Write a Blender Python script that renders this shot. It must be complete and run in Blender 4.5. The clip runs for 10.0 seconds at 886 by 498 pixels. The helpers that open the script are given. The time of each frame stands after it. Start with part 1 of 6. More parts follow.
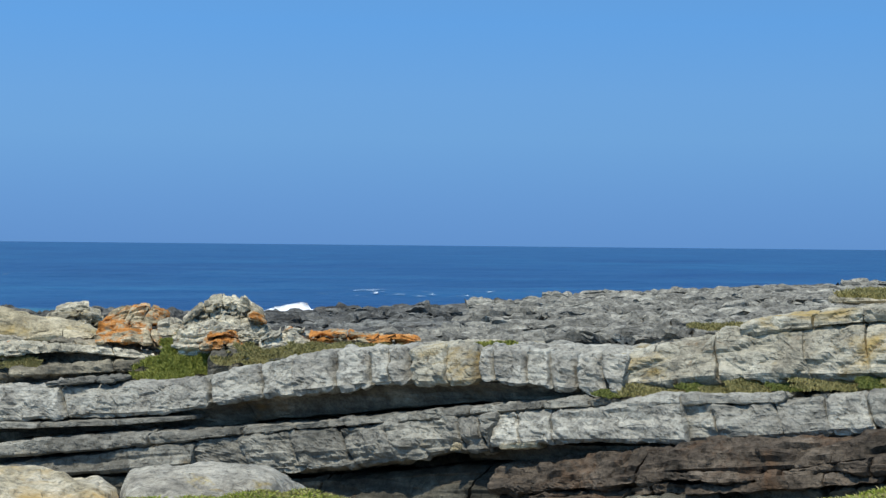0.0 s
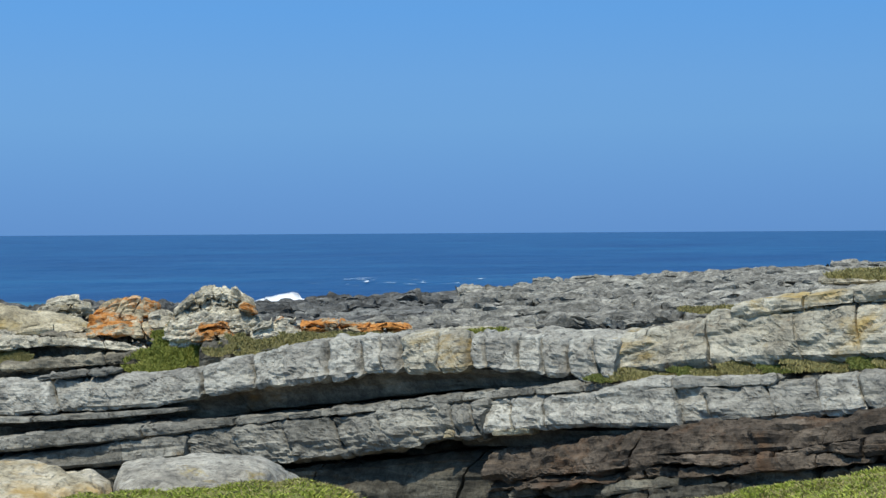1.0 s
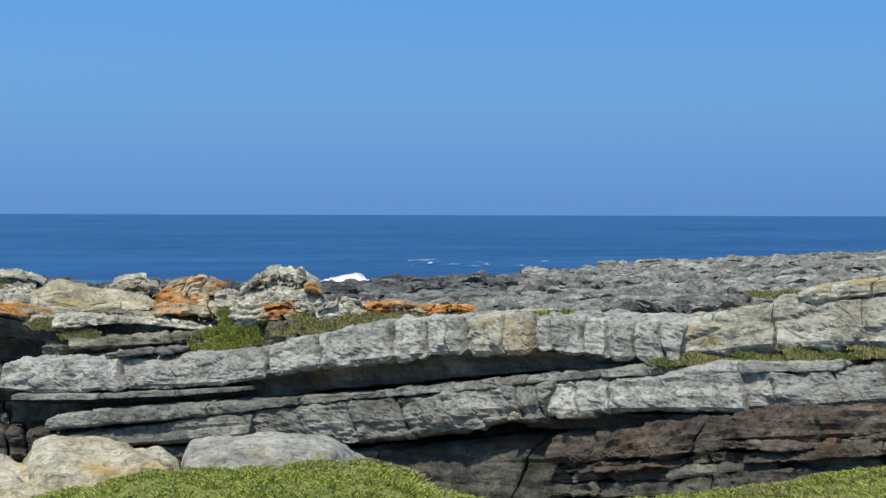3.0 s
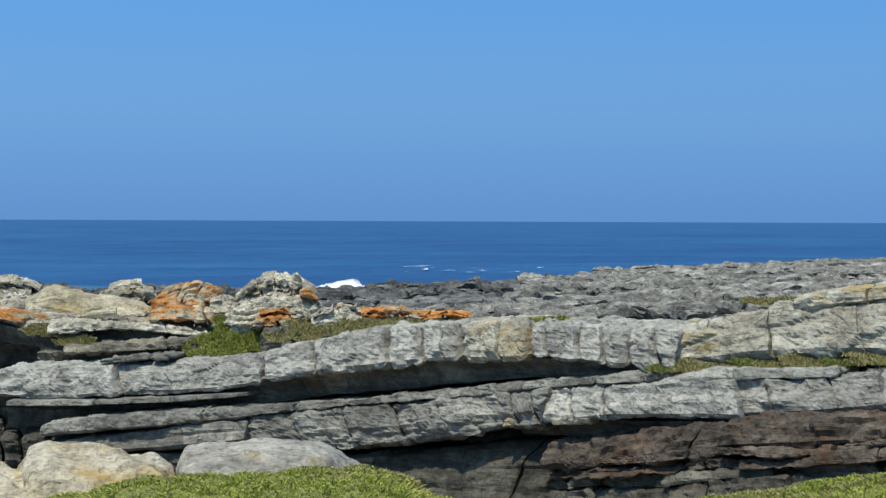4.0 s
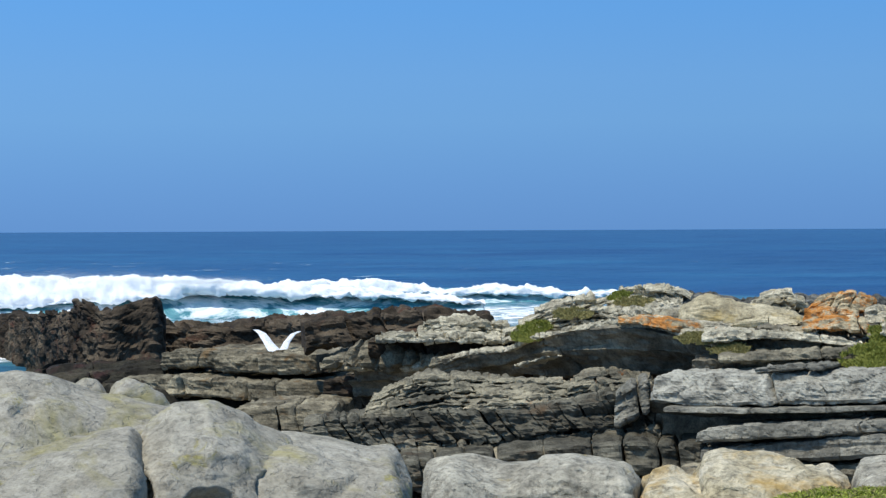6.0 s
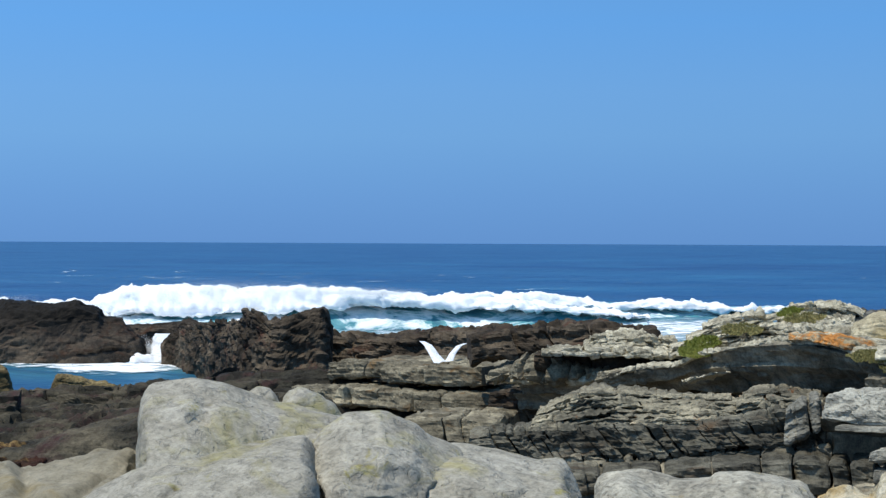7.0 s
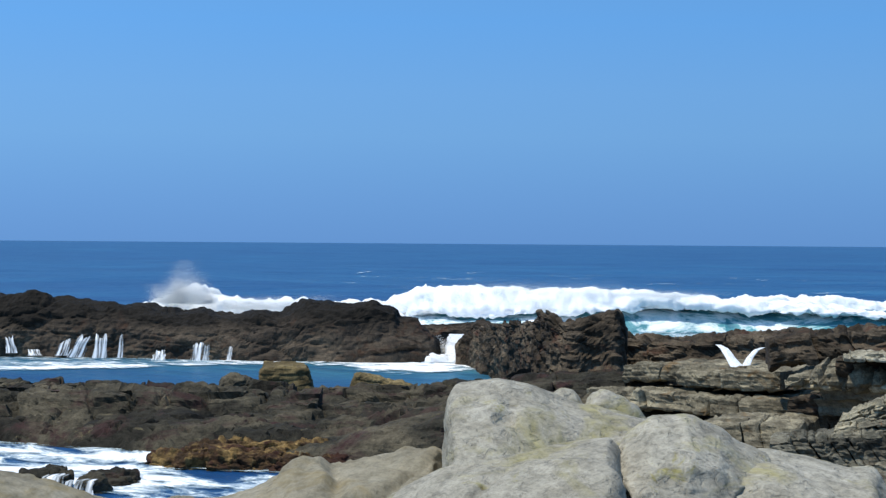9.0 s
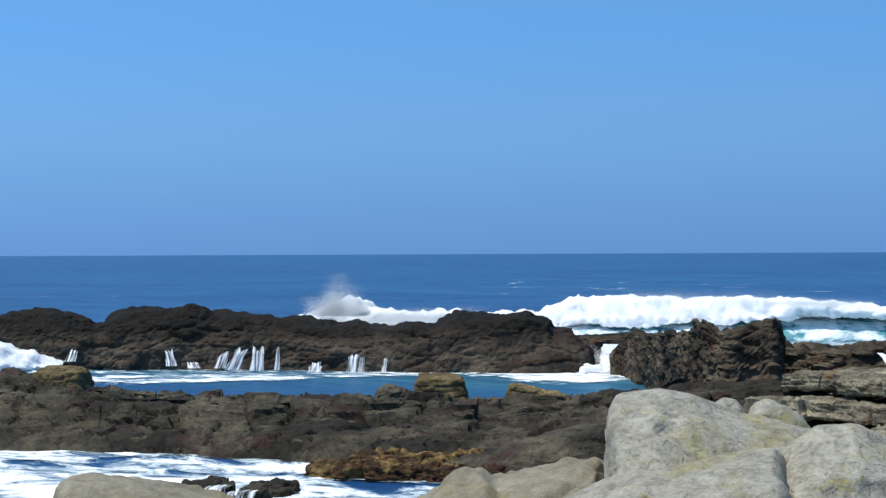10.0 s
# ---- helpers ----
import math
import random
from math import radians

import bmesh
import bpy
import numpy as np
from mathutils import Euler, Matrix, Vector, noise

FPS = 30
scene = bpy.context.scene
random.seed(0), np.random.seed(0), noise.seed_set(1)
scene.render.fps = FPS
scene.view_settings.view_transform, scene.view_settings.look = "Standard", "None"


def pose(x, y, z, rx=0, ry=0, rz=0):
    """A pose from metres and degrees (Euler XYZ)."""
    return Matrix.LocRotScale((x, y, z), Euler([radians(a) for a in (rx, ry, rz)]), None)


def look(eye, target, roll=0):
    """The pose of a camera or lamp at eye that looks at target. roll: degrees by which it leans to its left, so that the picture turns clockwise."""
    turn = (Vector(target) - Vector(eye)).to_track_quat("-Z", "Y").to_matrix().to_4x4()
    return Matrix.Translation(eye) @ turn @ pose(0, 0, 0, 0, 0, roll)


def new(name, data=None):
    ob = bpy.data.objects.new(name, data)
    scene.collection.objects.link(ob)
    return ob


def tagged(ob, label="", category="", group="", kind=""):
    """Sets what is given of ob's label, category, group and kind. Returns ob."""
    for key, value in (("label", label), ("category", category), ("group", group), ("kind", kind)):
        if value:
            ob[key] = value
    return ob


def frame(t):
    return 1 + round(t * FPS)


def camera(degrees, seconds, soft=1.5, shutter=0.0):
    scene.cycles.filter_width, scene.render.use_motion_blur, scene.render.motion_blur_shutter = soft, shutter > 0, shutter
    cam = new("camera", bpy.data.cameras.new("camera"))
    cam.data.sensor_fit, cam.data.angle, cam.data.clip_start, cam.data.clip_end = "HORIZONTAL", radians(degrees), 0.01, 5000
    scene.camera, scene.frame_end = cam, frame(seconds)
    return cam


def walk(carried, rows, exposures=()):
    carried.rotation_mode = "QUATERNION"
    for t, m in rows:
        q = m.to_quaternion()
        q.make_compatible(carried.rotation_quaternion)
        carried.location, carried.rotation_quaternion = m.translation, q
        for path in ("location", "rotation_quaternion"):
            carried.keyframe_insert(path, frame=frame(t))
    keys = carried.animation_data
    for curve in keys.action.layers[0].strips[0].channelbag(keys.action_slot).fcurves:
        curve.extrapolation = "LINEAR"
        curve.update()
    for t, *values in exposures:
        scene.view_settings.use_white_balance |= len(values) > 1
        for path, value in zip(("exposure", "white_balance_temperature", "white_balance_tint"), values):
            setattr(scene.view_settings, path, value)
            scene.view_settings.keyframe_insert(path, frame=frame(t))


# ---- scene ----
# ---- camera: a long lens panned by hand, held 0.75 m from the turning body ----
EYE = 3.8
ARM = 0.75
cam = camera(28.0, 10.0, soft=1.35)


def held(yaw, pitch, roll):
    """Pose of the panned camera; yaw to the left of +y."""
    a, b = radians(yaw), radians(pitch)
    eye = Vector((-ARM * math.sin(a), ARM * math.cos(a), EYE))
    return look(eye, eye + Vector((-math.sin(a) * math.cos(b), math.cos(a) * math.cos(b), math.sin(b))), roll)


walk(cam, [(t, held(*turn)) for t, *turn in (
    (0, 0.156, -0.154, 0.577), (0.5, -1.088, -0.244, -0.229), (1, -0.16, -0.555, -0.352), (1.5, -0.128, -0.621, -0.293),
    (2, 0.334, -0.724, -0.31), (2.5, 1.329, -0.706, -0.067), (2.7, 2.13, -1.222, 0.145), (3.8, 0.792, -0.762, 0.212),
    (4, 1.748, -0.938, 0.228), (4.5, 7.586, -0.882, -0.343), (5, 12.084, -1.693, 0.408), (5.5, 17.444, -1.186, -0.108),
    (6, 21.956, -0.637, -0.268), (6.2, 23.652, -0.351, -0.312), (7.3, 27.972, -0.417, 0.449), (7.5, 28.57, -0.531, 0.481),
    (8, 30.602, -0.457, 0.641), (8.5, 34.008, -0.18, 0.274), (9, 36.507, -0.213, 0.432), (9.5, 38.674, -0.006, 0.195),
    (10, 41.366, 0.125, -0.251),
)])

# ---- world and sun ----
SUN_ELEV, SUN_AZ = radians(66), radians(212)      # azimuth clockwise from +y
world = bpy.data.worlds.new("world")
scene.world = world
world.use_nodes = True
wn, wl = world.node_tree.nodes, world.node_tree.links
sky = wn.new("ShaderNodeTexSky")
sky.sky_type = "NISHITA"
sky.sun_disc = False
sky.sun_elevation, sky.sun_rotation = SUN_ELEV, SUN_AZ
sky.air_density, sky.dust_density, sky.ozone_density = 1.0, 0.3, 1.5
sky_tint = wn.new("ShaderNodeMix")
sky_tint.data_type, sky_tint.blend_type = "RGBA", "MULTIPLY"
sky_tint.inputs[0].default_value = 1.0
sky_tint.inputs[7].default_value = (0.64, 0.90, 1.0, 1)
sky_dir = wn.new("ShaderNodeTexCoord")
sky_lift = wn.new("ShaderNodeVectorMath")
sky_lift.operation = "ADD"
sky_lift.inputs[1].default_value = (0, 0, 0.42)
sky_unit = wn.new("ShaderNodeVectorMath")
sky_unit.operation = "NORMALIZE"
wl.new(sky_dir.outputs["Generated"], sky_lift.inputs[0])
wl.new(sky_lift.outputs[0], sky_unit.inputs[0])
wl.new(sky_unit.outputs[0], sky.inputs[0])
wl.new(sky.outputs[0], sky_tint.inputs[6])
sky_up = wn.new("ShaderNodeSeparateXYZ")
sky_scale = wn.new("ShaderNodeMath")
sky_scale.operation = "MULTIPLY"
sky_scale.inputs[1].default_value = 5.0
sky_haze = wn.new("ShaderNodeValToRGB")                # dull haze over the sea, clearer blue above it
for pos, col in ((0.0, (0.72, 0.73, 0.81)), (0.12, (0.83, 0.84, 0.89)), (0.30, (1.0, 1.02, 1.0)), (0.42, (1.0, 1.06, 1.06)), (0.62, (0.87, 1.07, 1.15)), (1.0, (0.92, 1.0, 1.02))):
    el = sky_haze.color_ramp.elements.new(pos) if 0 < pos < 1 else sky_haze.color_ramp.elements[0 if pos == 0 else -1]
    el.color = (*col, 1)
sky_mul = wn.new("ShaderNodeMix")
sky_mul.data_type, sky_mul.blend_type = "RGBA", "MULTIPLY"
sky_mul.inputs[0].default_value = 1.0
wl.new(sky_dir.outputs["Generated"], sky_up.inputs[0])
wl.new(sky_up.outputs[2], sky_scale.inputs[0])
wl.new(sky_scale.outputs[0], sky_haze.inputs[0])
wl.new(sky_tint.outputs[2], sky_mul.inputs[6])
wl.new(sky_haze.outputs[0], sky_mul.inputs[7])
wl.new(sky_mul.outputs[2], wn["Background"].inputs[0])
wn["Background"].inputs[1].default_value = 0.145

sun = new("sun", bpy.data.lights.new("sun", "SUN"))
sun.data.energy, sun.data.angle, sun.data.color = 2.9, radians(0.53), (1.0, 0.94, 0.83)
sun.matrix_world = look((0, 0, 30), Vector((0, 0, 30)) - Vector((math.sin(SUN_AZ) * math.cos(SUN_ELEV), math.cos(SUN_AZ) * math.cos(SUN_ELEV), math.sin(SUN_ELEV))))
scene.view_settings.exposure = 0.45


# ---- noise on arrays ----
def _hash(ix, iy, iz, seed):
    h = (ix.astype(np.uint32) * np.uint32(374761393) + iy.astype(np.uint32) * np.uint32(668265263)
         + iz.astype(np.uint32) * np.uint32(2147483647 - 58) + np.uint32((seed * 974711 + 17) & 0x7FFFFFFF))
    h = (h ^ (h >> np.uint32(13))) * np.uint32(1274126177)
    h = (h ^ (h >> np.uint32(15))) * np.uint32(2246822519)
    return ((h ^ (h >> np.uint32(16))) & np.uint32(0xFFFFFF)).astype(np.float32) / np.float32(0xFFFFFF)


def vn(x, y, z, seed=0):
    """Smooth value noise in 0..1."""
    x, y, z = np.broadcast_arrays(np.asarray(x, float), np.asarray(y, float), np.asarray(z, float))
    fx, fy, fz = np.floor(x), np.floor(y), np.floor(z)
    ix, iy, iz = fx.astype(np.int64), fy.astype(np.int64), fz.astype(np.int64)
    u, v, w = x - fx, y - fy, z - fz
    u, v, w = u * u * (3 - 2 * u), v * v * (3 - 2 * v), w * w * (3 - 2 * w)
    out = 0
    for a in (0, 1):
        for b in (0, 1):
            for c in (0, 1):
                out = out + _hash(ix + a, iy + b, iz + c, seed) * (u if a else 1 - u) * (v if b else 1 - v) * (w if c else 1 - w)
    return out


def fbm(x, y, z, octaves=4, seed=0, gain=0.5):
    total, amp, norm, k = 0, 1.0, 0.0, 1.0
    for o in range(octaves):
        total = total + amp * vn(x * k, y * k, z * k, seed + o * 7)
        norm += amp
        amp *= gain
        k *= 2.03
    return total / norm


def ridge(x, y, z, octaves=3, seed=0):
    return 1 - np.abs(2 * fbm(x, y, z, octaves, seed) - 1)


def smooth(a, b, x):
    t = np.clip((x - a) / (b - a), 0, 1)
    return t * t * (3 - 2 * t)


# ---- mesh helpers ----
def quads_mesh(name, verts, faces, mat, is_smooth=True):
    me = bpy.data.meshes.new(name)
    me.vertices.add(len(verts))
    me.vertices.foreach_set("co", np.asarray(verts, np.float32).ravel())
    n = faces.shape[1]
    me.loops.add(faces.size)
    me.loops.foreach_set("vertex_index", faces.astype(np.int32).ravel())
    me.polygons.add(len(faces))
    me.polygons.foreach_set("loop_start", np.arange(0, faces.size, n, dtype=np.int32))
    me.polygons.foreach_set("use_smooth", np.full(len(faces), is_smooth, dtype=bool))
    me.materials.append(mat)
    me.update(calc_edges=True)
    return me


def grid_faces(n, m, wrap=False):
    i = np.arange(n - 1)[:, None]
    j = np.arange(m if wrap else m - 1)[None, :]
    k = (j + 1) % m
    return np.stack([i * m + j, i * m + k, (i + 1) * m + k, (i + 1) * m + j], -1).reshape(-1, 4)


def placed(name, verts, faces, mat, is_smooth=True):
    """One mesh object whose origin lies at the middle of its base."""
    verts = np.asarray(verts, float)
    base = np.array([*(verts[:, :2].min(0) + verts[:, :2].max(0)) / 2, verts[:, 2].min()])
    ob = new(name, quads_mesh(name, verts - base, faces, mat, is_smooth))
    ob.location = base
    return ob


def part(ob, parent):
    """Makes ob a part of parent, where it stands."""
    m = ob.matrix_basis.copy()
    ob.parent = parent
    ob.matrix_basis = parent.matrix_basis.inverted() @ m
    return ob


def spline(points, step):
    p = np.asarray(points, float)
    s = np.concatenate([[0], np.cumsum(np.hypot(*np.diff(p[:, :2], axis=0).T))])
    n = max(int(s[-1] / step), 8)
    t = np.linspace(0, s[-1], n)
    q = np.stack([np.interp(t, s, p[:, i]) for i in range(p.shape[1])], 1)
    k = max(int(0.22 / step), 1)
    ker = np.hanning(2 * k + 3)[1:-1]
    ker /= ker.sum()
    pad = np.concatenate([2 * q[0] - q[k:0:-1], q, 2 * q[-1] - q[-2:-k - 2:-1]])
    return t, np.stack([np.convolve(pad[:, i], ker, "valid") for i in range(q.shape[1])], 1)[:n]


def chunks(x, y, z, seed=0):
    """Broken facets: a value with a tilt for each irregular cell, and the distance to the cell's border."""
    x, y, z = np.broadcast_arrays(x, y, z)
    fx, fy, fz = np.floor(x), np.floor(y), np.floor(z)
    f1, f2 = np.full(x.shape, 9.0), np.full(x.shape, 9.0)
    val = np.zeros(x.shape)
    for a in (-1, 0, 1):
        for b in (-1, 0, 1):
            for c in (-1, 0, 1):
                ix, iy, iz = (fx + a).astype(np.int64), (fy + b).astype(np.int64), (fz + c).astype(np.int64)
                dx = fx + a + _hash(ix, iy, iz, seed) - x
                dy = fy + b + _hash(ix, iy, iz, seed + 1) - y
                dz = fz + c + _hash(ix, iy, iz, seed + 2) - z
                d = dx * dx + dy * dy + dz * dz
                v = _hash(ix, iy, iz, seed + 3) - 0.5 + dx * (_hash(ix, iy, iz, seed + 4) - 0.5) + dy * (_hash(ix, iy, iz, seed + 5) - 0.5) + dz * (_hash(ix, iy, iz, seed + 6) - 0.5)
                near = d < f1
                f2 = np.where(near, f1, np.minimum(f2, d))
                val = np.where(near, v, val)
                f1 = np.where(near, d, f1)
    edge = np.sqrt(f2) - np.sqrt(f1)
    return val * smooth(0, 0.22, edge), edge


def stratum(name, spine, mat, depth=1.2, lean=0.35, under=0.5, step=0.03, seed=0, crack=0.5, slant=0.3, gap=0.012,
            block=0.04, rough=0.05, bedding=0.03, beds=9.0, chip=0.05, chip_size=0.22, fine=0.02, rise=0.0, piece="block", split=True, turn_over=0.4, small=0.34, inset=0.05, soft_=False, joints=None):
    """A bed of rock along a spine of (x, y, top, thickness), broken into blocks: top, worn edge, cracked face, undercut."""
    rng = np.random.default_rng(seed + 100)
    sp, q = spline(spine, 0.05)
    total = sp[-1]
    tan = np.gradient(q[:, :2], axis=0)
    tan /= np.linalg.norm(tan, axis=1)[:, None]
    nor = np.stack([tan[:, 1], -tan[:, 0]], 1)
    nor *= np.sign(-(nor * q[:, :2]).sum(1))[:, None]          # towards the shore
    k = max(int(turn_over / 0.05), 1)
    pad = np.pad(nor, ((k, k), (0, 0)), mode="edge")
    nor = np.stack([np.convolve(pad[:, i], np.ones(2 * k + 1) / (2 * k + 1), "valid") for i in (0, 1)], 1)
    nor /= np.linalg.norm(nor, axis=1)[:, None]
    track = np.column_stack([q, nor, tan])
    key = np.array([(-depth, 0, -1.0), (-depth, 0, rise), (-0.22 - depth * 0.3, -lean, rise * 0.3), (-0.10, -lean, 0.0), (0, -lean * 0.80, -0.08), (0, -0.22 * lean, -0.55),
                    (0, 0, -0.86), (-0.02, -0.03, -0.99), (-under * 0.5, 0, -1.03), (-under, 0, -1.02), (-depth, 0, -1.0)], float)
    hm = q[:, 3].mean()
    flat = np.stack([key[:, 0] + key[:, 1] * hm, key[:, 2] * hm], 1)
    leng = np.hypot(*np.diff(flat, axis=0).T)
    weight = np.where(np.arange(len(leng)) < 2, 0.2, np.where(np.arange(len(leng)) > 7, 0.2, 1.0))
    cnt = np.maximum((leng * weight / step).astype(int), 2)
    u = np.concatenate([np.linspace(i, i + 1, c, endpoint=False) for i, c in enumerate(cnt)])
    K = np.stack([np.interp(u, np.arange(len(key)), key[:, i]) for i in range(3)], 1)
    m = len(u)
    am, bm_ = K[:, 0] + K[:, 1] * hm, K[:, 2] * hm
    na, nb = np.roll(bm_, -1) - np.roll(bm_, 1), -(np.roll(am, -1) - np.roll(am, 1))
    ln = np.hypot(na, nb) + 1e-6
    na, nb = -na / ln, -nb / ln
    cuts = [0.0]
    if joints:
        cuts += [v for v in sorted(np.interp(joints, q[:, 0], sp)) if 0.1 < v < total - 0.1]
    elif split:
        at = crack * rng.uniform(0.5, 1.5)
        while at < total - 0.4 * crack:
            cuts.append(at)
            at += crack * rng.uniform(0.4, 1.75)
    cuts.append(total)
    hard = rng.random(len(cuts)) ** 1.6 + 0.12
    whole = None
    if len(cuts) > 2:
        whole = new(name)
        mid = q[len(q) // 2]
        whole.location = (mid[0], mid[1], mid[2] - mid[3])
    for i in range(len(cuts) - 1):
        in0, in1 = inset * hard[i], inset * hard[i + 1]
        g0, g1 = gap * (0.4 + 1.4 * hard[i]), gap * (0.4 + 1.4 * hard[i + 1])
        n = max(int((cuts[i + 1] - cuts[i]) / step), 5)
        t = np.linspace(cuts[i] + g0, cuts[i + 1] - g1, n)
        t = np.concatenate([[t[0]] * 2, t, [t[-1]] * 2])
        end = np.concatenate([[0.02, 0.6], np.ones(n), [0.6, 0.02]])[:, None]
        edge0, edge1 = (t - t[0])[:, None], (t[-1] - t)[:, None]
        h0 = np.interp(t, sp, q[:, 3])[:, None]
        b = K[None, :, 2] * h0
        fade = 1 if len(cuts) > 2 else 0
        grow = (t[:, None] - t[0]) / (t[-1] - t[0]) if i == 0 else 1
        S = t[:, None] - slant * b * grow * fade + 0.05 * (vn(b * 5, 0 * b, 0 * b + cuts[i] * 7, seed) - 0.5)
        F = np.stack([np.interp(S, sp, track[:, k]) for k in range(track.shape[1])], -1)
        h = F[..., 3]
        a = K[None, :, 0] + K[None, :, 1] * h
        b = K[None, :, 2] * h
        off = block * rng.normal(0, 0.6) + block * 0.8 * rng.normal() * (t[:, None] - t.mean()) / crack + block * 0.6 * rng.normal() * b / hm
        X, Y, Z = F[..., 0] + F[..., 4] * (a + off), F[..., 1] + F[..., 5] * (a + off), F[..., 2] + b
        d = rough * 2 * (fbm(X * 1.3, Y * 1.3, Z * 1.6, 3, seed) - 0.5)
        bz = b * beds + 1.2 * fbm(S * 0.5, 0 * S, b * 1.5, 2, seed + 3)
        d = d + bedding * 2 * (vn(S * 0.45, bz, 0 * S, seed + 5) - 0.5) + bedding * (ridge(S * 0.9, bz * 1.7, 0 * S, 2, seed + 8) - 0.75)
        wx = 0.35 * fbm(X * 3, Y * 3, Z * 3, 2, seed + 15)
        cv, ce = chunks(S / (chip_size * 1.5) + wx, b / (chip_size * 0.55) + wx, a / chip_size, seed + 31)
        d = d + chip * 1.3 * cv - chip * 0.45 * np.exp(-ce / 0.06)
        wy = 1.6 * fbm(X * 4, Y * 4, Z * 6, 3, seed + 17)
        cv, ce = chunks(S / (chip_size * 0.55) + wy, b / (chip_size * 0.3) + wy + S * 1.1, a / chip_size * 2.5, seed + 41)
        d = d + chip * small * cv
        d = d + fine * 2 * (fbm(X * 7, Y * 7, Z * 9, 3, seed + 9) - 0.5)
        d = d - in0 * np.exp(-edge0 / (0.45 * in0)) - in1 * np.exp(-edge1 / (0.45 * in1))
        X, Y, Z = X + F[..., 4] * na * d, Y + F[..., 5] * na * d, Z + nb * d
        c3 = [v.mean(1, keepdims=True) for v in (X, Y, Z)]
        V = np.stack([c + (v - c) * end for v, c in zip((X, Y, Z), c3)], -1).reshape(-1, 3)
        ob = placed(piece if whole else name, V, grid_faces(len(t), m, True), mat, soft_)
        bm2 = bmesh.new()
        bm2.from_mesh(ob.data)
        bmesh.ops.recalc_face_normals(bm2, faces=bm2.faces)
        bm2.to_mesh(ob.data)
        bm2.free()
        if whole is None:
            return ob
        part(ob, whole)
    return whole


def boulder(name, at, size, mat, turn=0, seed=0, power=14.0, rough=0.05, layers=0.0, beds=7.0, fine=0.015, tilt=0, res=96, chip=0.0, chip_size=0.3, faces=None):
    """A broken block: the meeting of worn planes round the point at (middle), of the half sizes given."""
    rng = np.random.default_rng(seed + 500)
    nu, nv = res * 2, res
    ph = np.linspace(0, 2 * np.pi, nu, endpoint=False)[None, :]
    th = np.linspace(0.02, np.pi - 0.02, nv)[:, None]
    dirs = np.stack([np.sin(th) * np.cos(ph), np.sin(th) * np.sin(ph), np.cos(th) + 0 * ph], -1)
    acc = 0
    if faces is None:
        faces = []
        for i in range(17):
            nrm = np.eye(3)[i % 3] * (1 if i < 3 else -1) + rng.normal(0, 0.132, 3) if i < 6 else rng.normal(0, 1, 3)
            faces.append((*nrm, 1.0 if i < 6 else rng.uniform(1.02, 1.32)))
    for *nrm, dist in faces:
        nrm = np.array(nrm) / np.linalg.norm(nrm)
        acc = acc + np.maximum((dirs @ nrm) / max(dist, 0.05), 0) ** power
    r = acc ** (-1 / power)
    sx, sy, sz = size
    mean = (sx * sy * sz) ** (1 / 3)
    X, Y, Z = dirs[..., 0] * r * sx, dirs[..., 1] * r * sy, dirs[..., 2] * r * sz
    d = rough * mean * 2 * (fbm(X / mean * 1.4 + 5, Y / mean * 1.4, Z / mean * 1.4, 4, seed) - 0.5)
    if layers:
        bz = Z * beds + 1.2 * fbm(X * 0.8, Y * 0.8, Z * 0.8, 2, seed + 4) + 0.25 * X
        fl = np.floor(bz)
        d = d + layers * mean * ((vn(X * 1.3, Y * 1.3, fl * 3.1, seed + 6) - 0.5) * 2.2 - 1.0 * np.exp(-np.minimum(bz - fl, 1 - bz + fl) / 0.12))
    if chip:
        wx = 0.35 * fbm(X * 3, Y * 3, Z * 3, 2, seed + 15)
        cv, ce = chunks(X / chip_size + wx, Y / chip_size + wx, Z / (chip_size * 0.6), seed + 31)
        d = d + chip * 1.3 * cv - chip * 0.5 * np.exp(-ce / 0.07)
        cv, ce = chunks(X / chip_size * 2.7 + wx, Y / chip_size * 2.7 + wx, Z / chip_size * 4, seed + 37)
        d = d + chip * 0.45 * cv
    d = d + fine * 2 * (fbm(X * 8, Y * 8, Z * 9, 3, seed + 9) - 0.5)
    V = (np.stack([X, Y, Z], -1) + dirs * d[..., None]).reshape(-1, 3)
    R = np.array(Euler((radians(tilt), radians(tilt * 0.5), radians(turn))).to_matrix())
    V = V @ R.T + np.array(at)
    return placed(name, V, grid_faces(nv, nu, True), mat)


